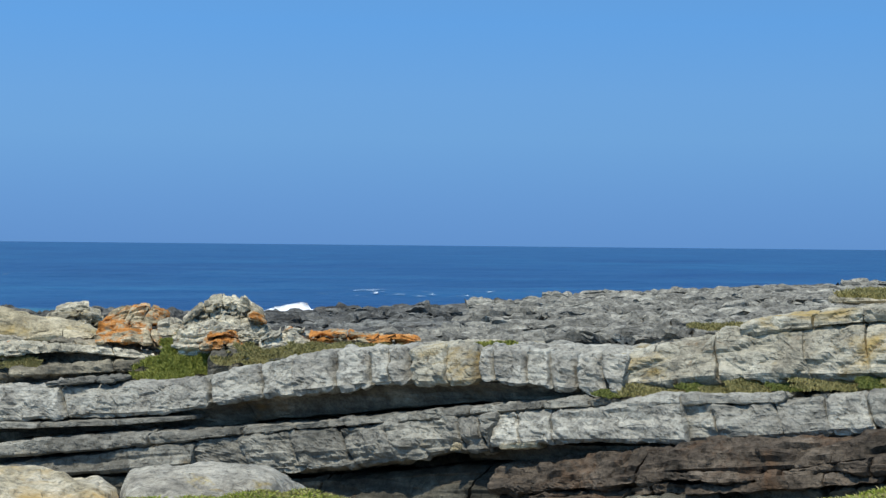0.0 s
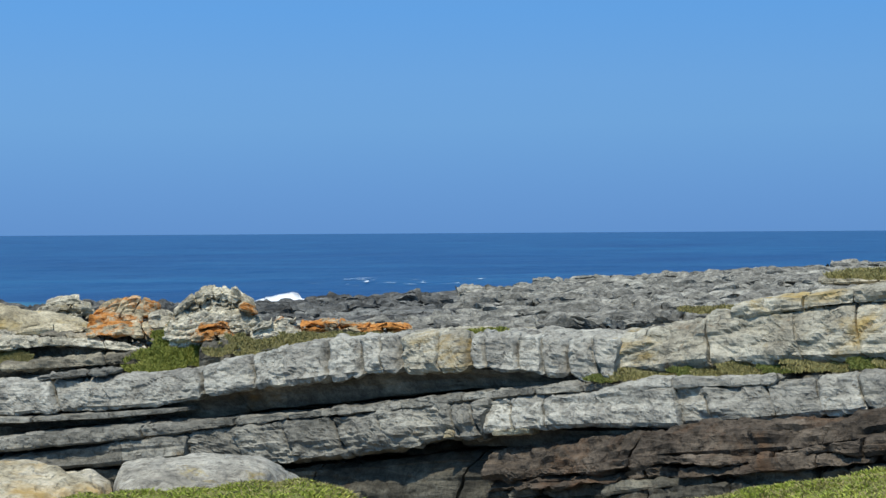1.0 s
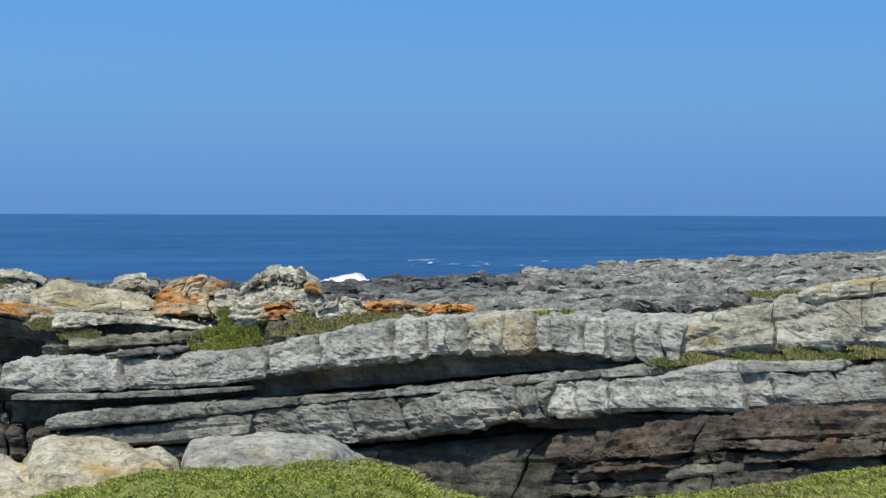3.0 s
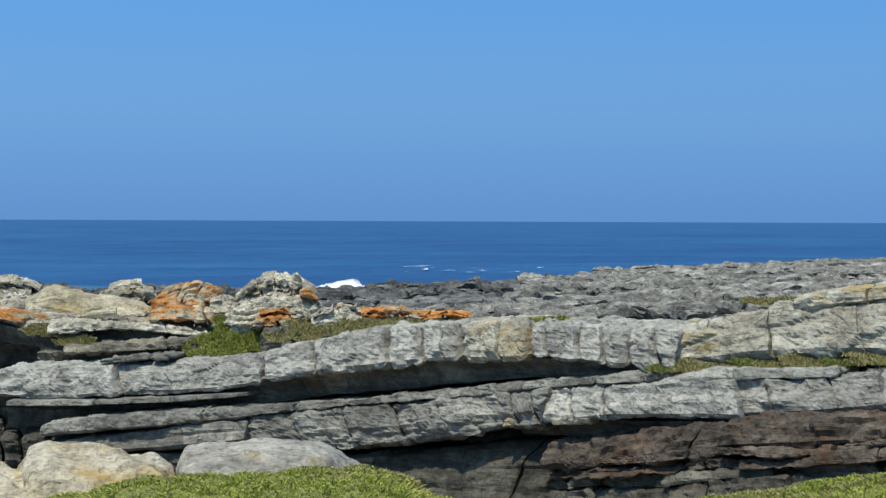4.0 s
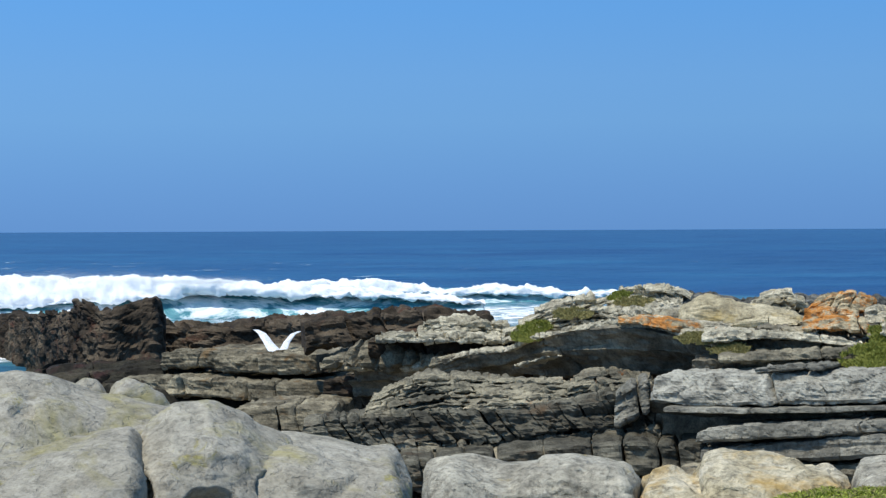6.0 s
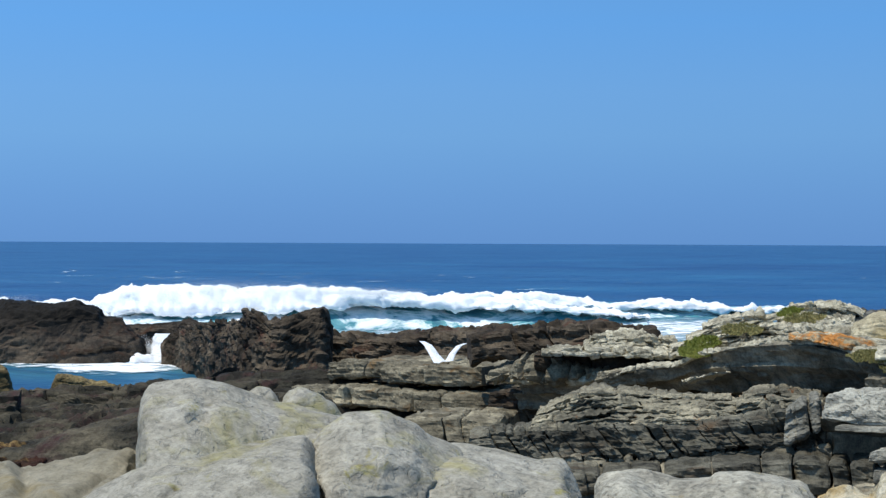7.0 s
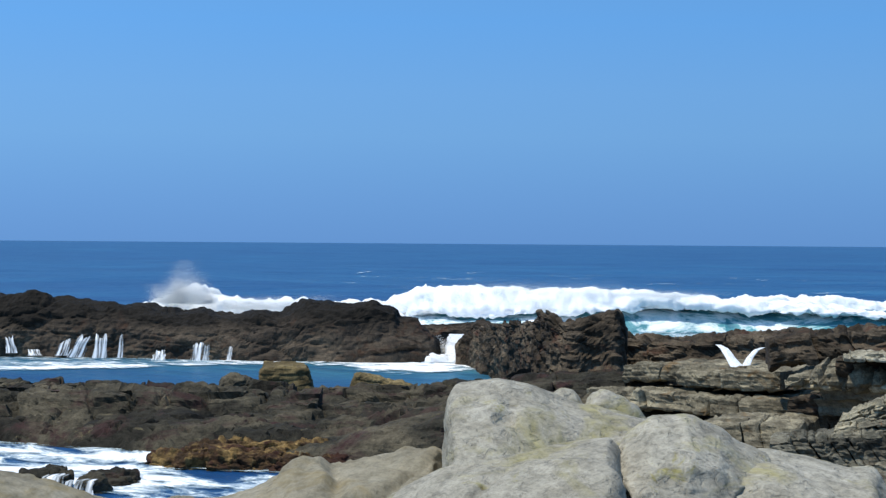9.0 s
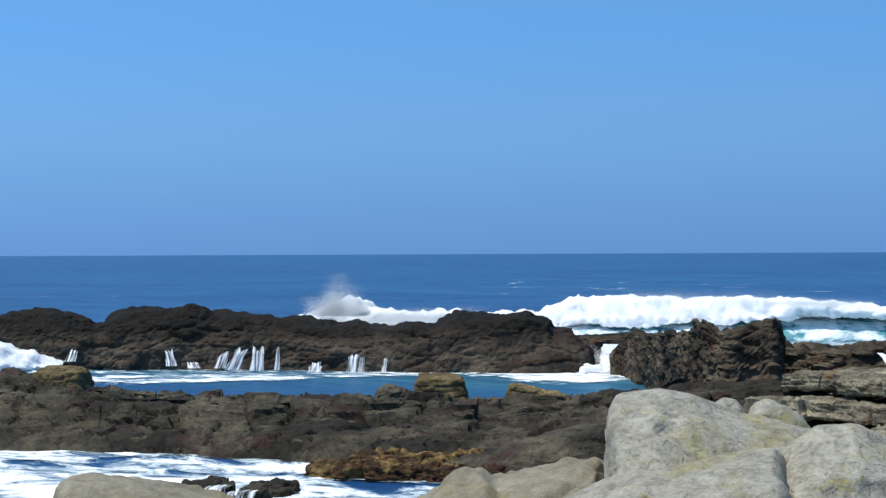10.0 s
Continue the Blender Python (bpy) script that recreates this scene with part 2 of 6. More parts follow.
def mound(name, crest, mat, base=1.3, front=0.8, back=0.7, seed=0, rough=0.05, fine=0.012, bulge=0.06, box=0.6, cap=0.25, step=0.022, hollows=(), grooves=0.0, k_=1.0, beds=0.0, bed_rate=3.0, soft_=True, facet=0.0, chip=0.0, chip_size=0.5, dip=0.0):
    """A worn boulder under a crest line of (x, y, z): rounded face and back, tapering ends, hollows (place, height, width, tall, depth)."""
    p = np.asarray(crest, float)
    s = np.concatenate([[0], np.cumsum(np.hypot(*np.diff(p[:, :2], axis=0).T))])
    n, m = max(int(s[-1] / step), 20), max(int((front + back + 1.2) / step), 40)
    t = np.linspace(0, s[-1], n)
    q = np.stack([np.interp(t, s, p[:, i]) for i in range(3)], 1)
    k = max(int(0.05 / k_ / step), 1)
    ker = np.hanning(2 * k + 3)[1:-1]
    pad = np.concatenate([np.repeat(q[:1], k, 0), q, np.repeat(q[-1:], k, 0)])
    q = np.stack([np.convolve(pad[:, i], ker / ker.sum(), "valid") for i in range(3)], 1)
    out = q[:, :2] / np.linalg.norm(q[:, :2], axis=1)[:, None]
    th = np.linspace(0, np.pi, m)[None, :]
    e = np.minimum(t, s[-1] - t) / cap
    shut = np.sqrt(np.clip(1 - (1 - np.clip(e, 0, 1)) ** 2, 0.004, 1))[:, None]
    T = t[:, None] + 0 * th
    lean = 1 + 0.35 * (fbm(T * 1.1 * k_, 0 * T, 0 * T, 2, seed + 1) - 0.5)
    c = np.cos(th)
    a = -np.sign(c) * np.abs(c) ** box * np.where(c > 0, front, back) * shut * lean
    h = np.maximum(q[:, 2] - base, 0.05)[:, None]
    z = base + h * np.sin(th) ** box - dip * np.maximum(-a, 0) * np.sin(th) ** 0.5
    X, Y = q[:, :1] + out[:, :1] * a, q[:, 1:2] + out[:, 1:] * a
    co = np.stack([X, Y, z], -1)
    nr = np.cross(np.gradient(co, axis=0), np.gradient(co, axis=1))
    nr /= np.linalg.norm(nr, axis=-1, keepdims=True) + 1e-9
    nr *= np.sign((nr * np.stack([out[:, :1] * a, out[:, 1:] * a, (z - base) * 0.8], -1)).sum(-1, keepdims=True) + 1e-9)
    U, V, W, L = X * k_, Y * k_, z * k_, T * k_
    d = bulge * 2 * (fbm(U * 1.6, V * 1.6, W * 1.9, 2, seed) - 0.5) + rough * 2 * (fbm(U * 4, V * 4, W * 5, 4, seed + 3) - 0.5)
    cv, ce = chunks(U * 2.1 + 0.4 * vn(U * 3, V * 3, W * 3, seed), V * 2.1, W * 3.0 + 0.5 * L, seed + 31)
    d = d + 0.6 * rough * cv - 0.35 * rough * np.exp(-ce / 0.06)
    if facet:
        cv, ce = chunks(U * 1.25 + 0.25 * vn(U * 2, V * 2, W * 2, seed + 60), V * 1.25, W * 1.7 + 0.3 * L, seed + 61)
        d = d + facet * 1.5 * cv - 0.18 * facet * np.exp(-ce / 0.05)
    if chip:
        wx = 0.5 * fbm(X * 1.5 / chip_size, Y * 1.5 / chip_size, z * 1.5 / chip_size, 2, seed + 63)
        cv, ce = chunks(T / (chip_size * 1.6) + wx, z / (chip_size * 0.5) + wx, a / chip_size, seed + 64)
        d = d + chip * 1.3 * cv - chip * 0.4 * np.exp(-ce / 0.06)
        cv, ce = chunks(T / (chip_size * 0.6) + wx, z / (chip_size * 0.22) + wx, a / chip_size * 2.2, seed + 65)
        d = d + chip * 0.6 * cv
    if beds:
        bz = z * bed_rate + 1.3 * fbm(U * 1.2, V * 1.2, 0 * W, 3, seed + 51) + 0.15 * L
        fl = np.floor(bz)
        d = d + beds * (2.2 * (vn(L * 1.5, fl * 3.7, 0 * W, seed + 52) - 0.5) - 0.9 * np.exp(-np.minimum(bz - fl, 1 - bz + fl) / 0.10))
    if grooves:
        d = d - grooves * smooth(0.86, 0.97, ridge(U * 2.2, V * 2.2, W * 7 + 0.8 * L, 3, seed + 21))
    d = d + fine * 2 * (fbm(U * 13, V * 13, W * 15, 3, seed + 9) - 0.5)
    for at_, up, wide, tall, deep in hollows:
        w = np.hypot((T - at_) / wide, (z - up) / tall) + 0.5 * (fbm(T * 6, z * 8, 0 * z, 3, seed + 44) - 0.5)
        d = d - deep * (1 - smooth(0.8, 1.0, w)) * (c > -0.2)
    grow = np.clip(shut * 1.5, 0, 1)
    co = co + nr * (d * grow)[..., None]
    return placed(name, co.reshape(-1, 3), grid_faces(n, m), mat, soft_)


def field(name, x0, x1, y0, y1, step, height, mat, keep=None, turn=0.0, about=(0, 0), soft_=True):
    """A sheet of ground over a rectangle, with the height function given."""
    gx, gy = np.arange(x0, x1 + step, step), np.arange(y0, y1 + step, step)
    X, Y = np.meshgrid(gx, gy)
    if turn:
        c, s_ = math.cos(radians(turn)), math.sin(radians(turn))
        X, Y = about[0] + c * X - s_ * Y, about[1] + s_ * X + c * Y
    Z = height(X, Y)
    V = np.stack([X, Y, Z], -1).reshape(-1, 3)
    F = grid_faces(*X.shape)
    if keep is not None:
        ok = keep(X, Y, Z).ravel()
        F = F[ok[F].all(1)]
        used = np.unique(F)
        if len(used) == 0:
            return None
        idx = np.zeros(len(V), np.int64)
        idx[used] = np.arange(len(used))
        V, F = V[used], idx[F]
    return placed(name, V, F, mat, soft_)


# ---- materials ----
def ramp(mat, fac, stops):
    nd = mat.node_tree.nodes.new("ShaderNodeValToRGB")
    el = nd.color_ramp.elements
    while len(el) < len(stops):
        el.new(0.5)
    for e, (pos, col) in zip(el, stops):
        e.position, e.color = pos, (*col, 1) if len(col) == 3 else col
    mat.node_tree.links.new(fac, nd.inputs[0])
    return nd.outputs[0]


def mixed(mat, fac, a, b, mode="MIX"):
    nd = mat.node_tree.nodes.new("ShaderNodeMix")
    nd.data_type, nd.blend_type = "RGBA", mode
    ln = mat.node_tree.links
    for sock, v in ((nd.inputs[0], fac), (nd.inputs[6], a), (nd.inputs[7], b)):
        if hasattr(v, "is_linked"):
            ln.new(v, sock)
        else:
            sock.default_value = v if isinstance(v, (int, float)) else (*v, 1)
    return nd.outputs[2]


def noise_tex(mat, scale, detail=4, stretch=None, rot=None, rough=0.55, distort=0.0):
    nt = mat.node_tree
    geo = nt.nodes.new("ShaderNodeNewGeometry")
    vec = geo.outputs["Position"]
    if stretch:
        mp = nt.nodes.new("ShaderNodeMapping")
        mp.inputs["Scale"].default_value = stretch
        if rot:
            mp.inputs["Rotation"].default_value = rot
        nt.links.new(vec, mp.inputs[0])
        vec = mp.outputs[0]
    nd = nt.nodes.new("ShaderNodeTexNoise")
    nd.inputs["Scale"].default_value, nd.inputs["Detail"].default_value = scale, detail
    nd.inputs["Roughness"].default_value, nd.inputs["Distortion"].default_value = rough, distort
    nt.links.new(vec, nd.inputs["Vector"])
    return nd.outputs["Fac"]


def material(name):
    mat = bpy.data.materials.new(name)
    mat.use_nodes = True
    return mat, mat.node_tree.nodes["Principled BSDF"]


def bump(mat, bsdf, heights, strength=0.5, distance=0.02):
    nt = mat.node_tree
    prev = None
    for h, dist in heights:
        b = nt.nodes.new("ShaderNodeBump")
        b.inputs["Strength"].default_value, b.inputs["Distance"].default_value = strength, dist
        nt.links.new(h, b.inputs["Height"])
        if prev:
            nt.links.new(prev, b.inputs["Normal"])
        prev = b.outputs[0]
    nt.links.new(prev, bsdf.inputs["Normal"])


def rock(name, dark, mid, light, stain=None, stain_at=0.62, lichen=None, lichen_at=0.6, patch=0.7, streak=0.3, rough=0.85, relief=1.0, contrast=1.0, crust=None, lay=(1.3, 1.3, 11), vary=1.0, tint=(1.04, 0.985, 0.83), pits=0.0):
    """Weathered sandstone: patches, grain, bedding streaks, stains, lichen and, for rocks in the surf, a dark crust up high."""
    mat, bsdf = material(name)
    ln = mat.node_tree.links
    big = noise_tex(mat, patch, 6, rough=0.62, distort=0.3)
    col = ramp(mat, big, [(0.32, dark), (0.48, mid), (0.64, light)])
    grain = noise_tex(mat, 7, 9, rough=0.75)
    col = mixed(mat, 0.7 * contrast, col, ramp(mat, grain, [(0.36, (0.38, 0.38, 0.38)), (0.48, (0.95, 0.95, 0.95)), (0.62, (1.35, 1.34, 1.33))]), "MULTIPLY")
    speck = noise_tex(mat, 30, 5, rough=0.75)
    col = mixed(mat, 0.6 * contrast, col, ramp(mat, speck, [(0.38, (0.5, 0.5, 0.5)), (0.5, (1, 1, 1)), (0.64, (1.22, 1.22, 1.22))]), "MULTIPLY")
    heights = [(grain, 0.035 * relief), (speck, 0.010 * relief)]
    if streak:
        band = noise_tex(mat, 1.0, 5, lay, (0.06, 0.05, 0), rough=0.6, distort=0.4)
        col = mixed(mat, streak, col, ramp(mat, band, [(0.40, (0.35, 0.34, 0.34)), (0.50, (1, 1, 1)), (0.66, (1.22, 1.21, 1.18))]), "MULTIPLY")
        heights.append((band, 0.04 * relief))
    if pits:
        hole = noise_tex(mat, 11, 4, (1.0, 1.0, 1.35), (0.2, 0.35, 0.1), rough=0.6, distort=0.6)
        col = mixed(mat, pits, col, ramp(mat, hole, [(0.36, (0.22, 0.22, 0.22)), (0.45, (0.9, 0.9, 0.9)), (0.62, (1.16, 1.16, 1.16))]), "MULTIPLY")
        heights.append((ramp(mat, hole, [(0.34, (0, 0, 0)), (0.46, (0.8, 0.8, 0.8)), (0.7, (1, 1, 1))]), 0.022 * relief))
    if stain:
        sn = noise_tex(mat, 1.1, 6, (1, 1, 1.6), rough=0.7, distort=0.6)
        m = ramp(mat, sn, [(stain_at - 0.05, (0, 0, 0)), (stain_at + 0.08, (1, 1, 1))])
        col = mixed(mat, m, col, mixed(mat, 0.7, stain, ramp(mat, grain, [(0.3, (0.5, 0.5, 0.5)), (0.7, (1.3, 1.3, 1.3))]), "MULTIPLY"))
    if crust:
        geo = mat.node_tree.nodes.new("ShaderNodeNewGeometry")
        sep = mat.node_tree.nodes.new("ShaderNodeSeparateXYZ")
        ln.new(geo.outputs["Position"], sep.inputs[0])
        add = mat.node_tree.nodes.new("ShaderNodeMath")
        add.operation = "MULTIPLY_ADD"
        ln.new(big, add.inputs[0])
        add.inputs[1].default_value = 2.4
        ln.new(sep.outputs[2], add.inputs[2])
        rng_ = mat.node_tree.nodes.new("ShaderNodeMapRange")
        rng_.inputs[1].default_value, rng_.inputs[2].default_value = crust[0] + 1.0, crust[0] + 1.5
        ln.new(add.outputs[0], rng_.inputs[0])
        col = mixed(mat, rng_.outputs[0], col, mixed(mat, 0.6, crust[1], ramp(mat, grain, [(0.3, (0.5, 0.5, 0.5)), (0.7, (1.4, 1.4, 1.4))]), "MULTIPLY"))
    if lichen:
        sn = noise_tex(mat, 2.1, 8, (1, 1, 1.5), rough=0.75, distort=0.5)
        m = ramp(mat, sn, [(lichen_at - 0.02, (0, 0, 0)), (lichen_at + 0.05, (1, 1, 1))])
        lc = mixed(mat, 0.85, lichen, ramp(mat, grain, [(0.35, (0.35, 0.30, 0.28)), (0.5, (0.95, 0.95, 0.9)), (0.65, (1.3, 1.35, 1.5))]), "MULTIPLY")
        col = mixed(mat, m, col, lc)
    each = mat.node_tree.nodes.new("ShaderNodeObjectInfo").outputs["Random"]
    col = mixed(mat, vary, col, ramp(mat, each, [(0.0, (0.74, 0.74, 0.73)), (0.5, (1.0, 1.0, 0.99)), (1.0, (1.16, 1.16, 1.14))]), "MULTIPLY")
    col = mixed(mat, 1.0, col, tint, "MULTIPLY")
    ln.new(col, bsdf.inputs["Base Color"])
    bsdf.inputs["Roughness"].default_value = rough
    bsdf.inputs["Specular IOR Level"].default_value = 0.12
    bump(mat, bsdf, heights, 0.8)
    return mat


grey_rock = rock("grey_sandstone", (0.245, 0.240, 0.228), (0.363, 0.357, 0.339), (0.490, 0.485, 0.461), stain=(0.188, 0.184, 0.169), stain_at=0.64, patch=2.6, streak=0.10, contrast=0.6, tint=(1.04, 1.0, 0.87), pits=0.3, relief=1.1)
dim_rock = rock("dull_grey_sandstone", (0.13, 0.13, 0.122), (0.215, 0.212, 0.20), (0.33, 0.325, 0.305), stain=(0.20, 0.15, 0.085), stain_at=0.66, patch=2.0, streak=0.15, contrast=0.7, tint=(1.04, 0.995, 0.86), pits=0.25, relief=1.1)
pale_rock = rock("pale_sandstone", (0.30, 0.265, 0.19), (0.44, 0.40, 0.31), (0.58, 0.54, 0.44), stain=(0.42, 0.33, 0.16), stain_at=0.58)
bluff_rock = rock("yellowed_sandstone", (0.282, 0.268, 0.235), (0.404, 0.390, 0.348), (0.526, 0.517, 0.475), stain=(0.376, 0.291, 0.141), stain_at=0.57, patch=2.2, streak=0.10, contrast=0.65, lichen=(0.207, 0.146, 0.094), lichen_at=0.62, pits=0.2)
red_rock = rock("red_sandstone", (0.064, 0.056, 0.050), (0.104, 0.087, 0.076), (0.18, 0.152, 0.132), stain=(0.132, 0.083, 0.056), stain_at=0.58, patch=1.6, streak=0.35, lay=(1.0, 1.0, 12), pits=0.25)
# darker copy of the grey sandstone, with the shade of undercuts in its colour
shade_rock = rock("shade_grey_sandstone", (0.075, 0.073, 0.062), (0.163, 0.152, 0.133), (0.324, 0.302, 0.260), stain=(0.195, 0.135, 0.075), stain_at=0.64, streak=0.3, patch=1.1)
cap_rock = rock("lichened_sandstone", (0.101, 0.098, 0.086), (0.195, 0.183, 0.156), (0.351, 0.328, 0.273), stain=(0.078, 0.078, 0.070), stain_at=0.60, lichen=(0.359, 0.117, 0.016), lichen_at=0.64)
white_rock = rock("whitened_sandstone", (0.294, 0.276, 0.230), (0.460, 0.437, 0.377), (0.626, 0.598, 0.534), stain=(0.331, 0.267, 0.138), stain_at=0.63, patch=2.0, pits=0.4)
orange_rock = rock("orange_lichen_rock", (0.26, 0.22, 0.15), (0.40, 0.35, 0.26), (0.55, 0.50, 0.40), stain=(0.16, 0.13, 0.10), stain_at=0.66, lichen=(0.52, 0.23, 0.07), lichen_at=0.475, pits=0.3)
half_orange = rock("patchy_lichen_rock", (0.24, 0.23, 0.20), (0.42, 0.40, 0.35), (0.60, 0.58, 0.52), stain=(0.14, 0.135, 0.12), stain_at=0.64, lichen=(0.50, 0.20, 0.045), lichen_at=0.60, pits=0.4)
field_rock = rock("slaty_grey_rock", (0.129, 0.130, 0.125), (0.235, 0.235, 0.224), (0.386, 0.382, 0.359), stain=(0.078, 0.078, 0.075), stain_at=0.60, patch=2.2, streak=0.3, lay=(1.5, 2.5, 11), tint=(1.05, 1.0, 0.87), pits=0.3)
dark_slate = rock("dark_slate_rock", (0.056, 0.057, 0.056), (0.112, 0.112, 0.109), (0.224, 0.224, 0.213), stain=(0.067, 0.058, 0.050), stain_at=0.6, patch=1.4, streak=0.35, lay=(1.5, 2.5, 11), tint=(1.02, 1.0, 0.92), pits=0.2)
black_rock = rock("wet_dark_rock", (0.020, 0.017, 0.014), (0.052, 0.042, 0.035), (0.112, 0.090, 0.070), stain=(0.065, 0.036, 0.024), stain_at=0.60, patch=0.45, rough=0.85, crust=(1.1, (0.016, 0.014, 0.012)), tint=(1.02, 0.99, 0.91))
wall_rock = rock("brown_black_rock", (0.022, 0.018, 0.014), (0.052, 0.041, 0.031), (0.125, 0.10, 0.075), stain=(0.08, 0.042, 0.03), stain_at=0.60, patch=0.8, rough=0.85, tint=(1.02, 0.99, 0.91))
brown_rock = rock("brown_grey_sandstone", (0.062, 0.057, 0.047), (0.155, 0.142, 0.117), (0.315, 0.290, 0.238), stain=(0.164, 0.103, 0.052), stain_at=0.62, patch=1.2, streak=0.5)
shelf_rock = rock("seaweed_brown_rock", (0.015, 0.013, 0.011), (0.040, 0.037, 0.029), (0.118, 0.102, 0.074), stain=(0.056, 0.031, 0.030), stain_at=0.58, patch=0.5, rough=0.85, lichen=(0.146, 0.125, 0.081), lichen_at=0.62, tint=(1.02, 0.99, 0.91))
block_rock = rock("tan_brown_rock", (0.080, 0.064, 0.036), (0.152, 0.120, 0.068), (0.248, 0.200, 0.112), stain=(0.056, 0.040, 0.024), stain_at=0.6, patch=0.9)
ochre_rock = rock("ochre_weed_rock", (0.022, 0.016, 0.012), (0.055, 0.034, 0.021), (0.24, 0.165, 0.075), stain=(0.045, 0.02, 0.018), stain_at=0.54, patch=2.4)
boulder_rock = rock("smooth_grey_boulder", (0.270, 0.251, 0.230), (0.339, 0.320, 0.300), (0.386, 0.366, 0.351), stain=(0.308, 0.282, 0.171), stain_at=0.58, streak=0.12, lay=(1.0, 1.0, 6), contrast=0.75, patch=2.6, lichen=(0.291, 0.265, 0.137), lichen_at=0.62, vary=0.2, relief=0.7, tint=(1.02, 1.0, 0.85), pits=0.12)
olive_boulder = rock("olive_tan_boulder", (0.18, 0.167, 0.14), (0.25, 0.235, 0.20), (0.31, 0.295, 0.26), stain=(0.25, 0.215, 0.145), stain_at=0.56, streak=0, contrast=0.6, patch=2.0, vary=0.25, relief=0.9)
# a deeper grey tone of the sandstone, mostly for low beds
deep_grey_rock = rock("deep_grey_sandstone", (0.05, 0.049, 0.045), (0.095, 0.092, 0.083), (0.19, 0.185, 0.165), stain=(0.10, 0.07, 0.05), stain_at=0.62, patch=1.4, streak=0.4)
tan_boulder = rock("tan_grey_boulder", (0.422, 0.372, 0.272), (0.522, 0.482, 0.392), (0.603, 0.573, 0.512), stain=(0.480, 0.346, 0.156), stain_at=0.55, streak=0.15, lay=(2, 2, 7), contrast=0.95, patch=2.8, vary=0.2, relief=1.0, pits=0.15)
flat_boulder = rock("flaking_grey_boulder", (0.288, 0.279, 0.259), (0.390, 0.378, 0.351), (0.466, 0.458, 0.432), stain=(0.212, 0.207, 0.198), stain_at=0.58, streak=0.15, lay=(2, 2, 7), contrast=0.95, patch=3.0, lichen=(0.395, 0.329, 0.179), lichen_at=0.62, vary=0.2, relief=1.0, pits=0.2)


def leafy(name, a, b, c):
    mat, bsdf = material(name)
    oi = noise_tex(mat, 1.6, 5, rough=0.7)
    isl = mat.node_tree.nodes.new("ShaderNodeNewGeometry").outputs["Random Per Island"]
    col = mixed(mat, 0.55, ramp(mat, oi, [(0.3, a), (0.5, b), (0.68, c)]), ramp(mat, isl, [(0.0, a), (0.5, b), (1.0, c)]))
    mat.node_tree.links.new(col, bsdf.inputs["Base Color"])
    bsdf.inputs["Roughness"].default_value = 0.6
    bsdf.inputs["Specular IOR Level"].default_value = 0.25
    return mat


lawn_green = leafy("lawn_green", (0.12, 0.16, 0.02), (0.32, 0.37, 0.05), (0.52, 0.53, 0.11))
scrub_green = leafy("scrub_green", (0.12, 0.14, 0.03), (0.20, 0.22, 0.05), (0.30, 0.28, 0.08))
moss_green = leafy("moss_green", (0.13, 0.15, 0.025), (0.24, 0.26, 0.045), (0.36, 0.34, 0.08))
dry_green = leafy("dry_green", (0.16, 0.14, 0.05), (0.27, 0.24, 0.08), (0.40, 0.33, 0.14))

soil, soil_b = material("dark_soil")
soil.node_tree.links.new(ramp(soil, noise_tex(soil, 1.5, 6), [(0.3, (0.10, 0.12, 0.025)), (0.7, (0.24, 0.25, 0.06))]), soil_b.inputs["Base Color"])
soil_b.inputs["Roughness"].default_value = 0.95

water, water_b = material("sea_water")
w1 = noise_tex(water, 0.10, 6, (0.35, 1.0, 1.0), (0, 0, 0.35), rough=0.6)
w2 = noise_tex(water, 1.1, 6, (0.5, 1.0, 1.0), (0, 0, 0.35), rough=0.65)
w3 = noise_tex(water, 0.012, 4, (0.3, 1.6, 1.0), (0, 0, 0.3))
wc = mixed(water, 0.6, ramp(water, w1, [(0.32, (0.003, 0.027, 0.10)), (0.52, (0.008, 0.065, 0.17)), (0.68, (0.03, 0.15, 0.27))]), ramp(water, w3, [(0.35, (0.004, 0.04, 0.14)), (0.65, (0.012, 0.085, 0.20))]))
wgeo = water.node_tree.nodes.new("ShaderNodeNewGeometry")
wdist = water.node_tree.nodes.new("ShaderNodeVectorMath")
wdist.operation = "DISTANCE"
wdist.inputs[1].default_value = (-36, 68, 0)
water.node_tree.links.new(wgeo.outputs["Position"], wdist.inputs[0])
wadd = water.node_tree.nodes.new("ShaderNodeMath")
wadd.operation = "MULTIPLY_ADD"
water.node_tree.links.new(w1, wadd.inputs[0])
wadd.inputs[1].default_value = -40.0
water.node_tree.links.new(wdist.outputs["Value"], wadd.inputs[2])
wmap = water.node_tree.nodes.new("ShaderNodeMapRange")
wmap.inputs[1].default_value, wmap.inputs[2].default_value, wmap.inputs[3].default_value, wmap.inputs[4].default_value = -2.0, 18.0, 0.85, 0.0
water.node_tree.links.new(wadd.outputs[0], wmap.inputs[0])
wc = mixed(water, wmap.outputs[0], wc, ramp(water, w2, [(0.35, (0.02, 0.12, 0.17)), (0.6, (0.07, 0.26, 0.29)), (0.75, (0.2, 0.42, 0.43))]))  # sandy shallows
water.node_tree.links.new(wc, water_b.inputs["Base Color"])
water_b.inputs["Roughness"].default_value = 0.35
water_b.inputs["Specular IOR Level"].default_value = 0.3
bump(water, water_b, [(w1, 1.2), (w2, 0.22)], 1.0)

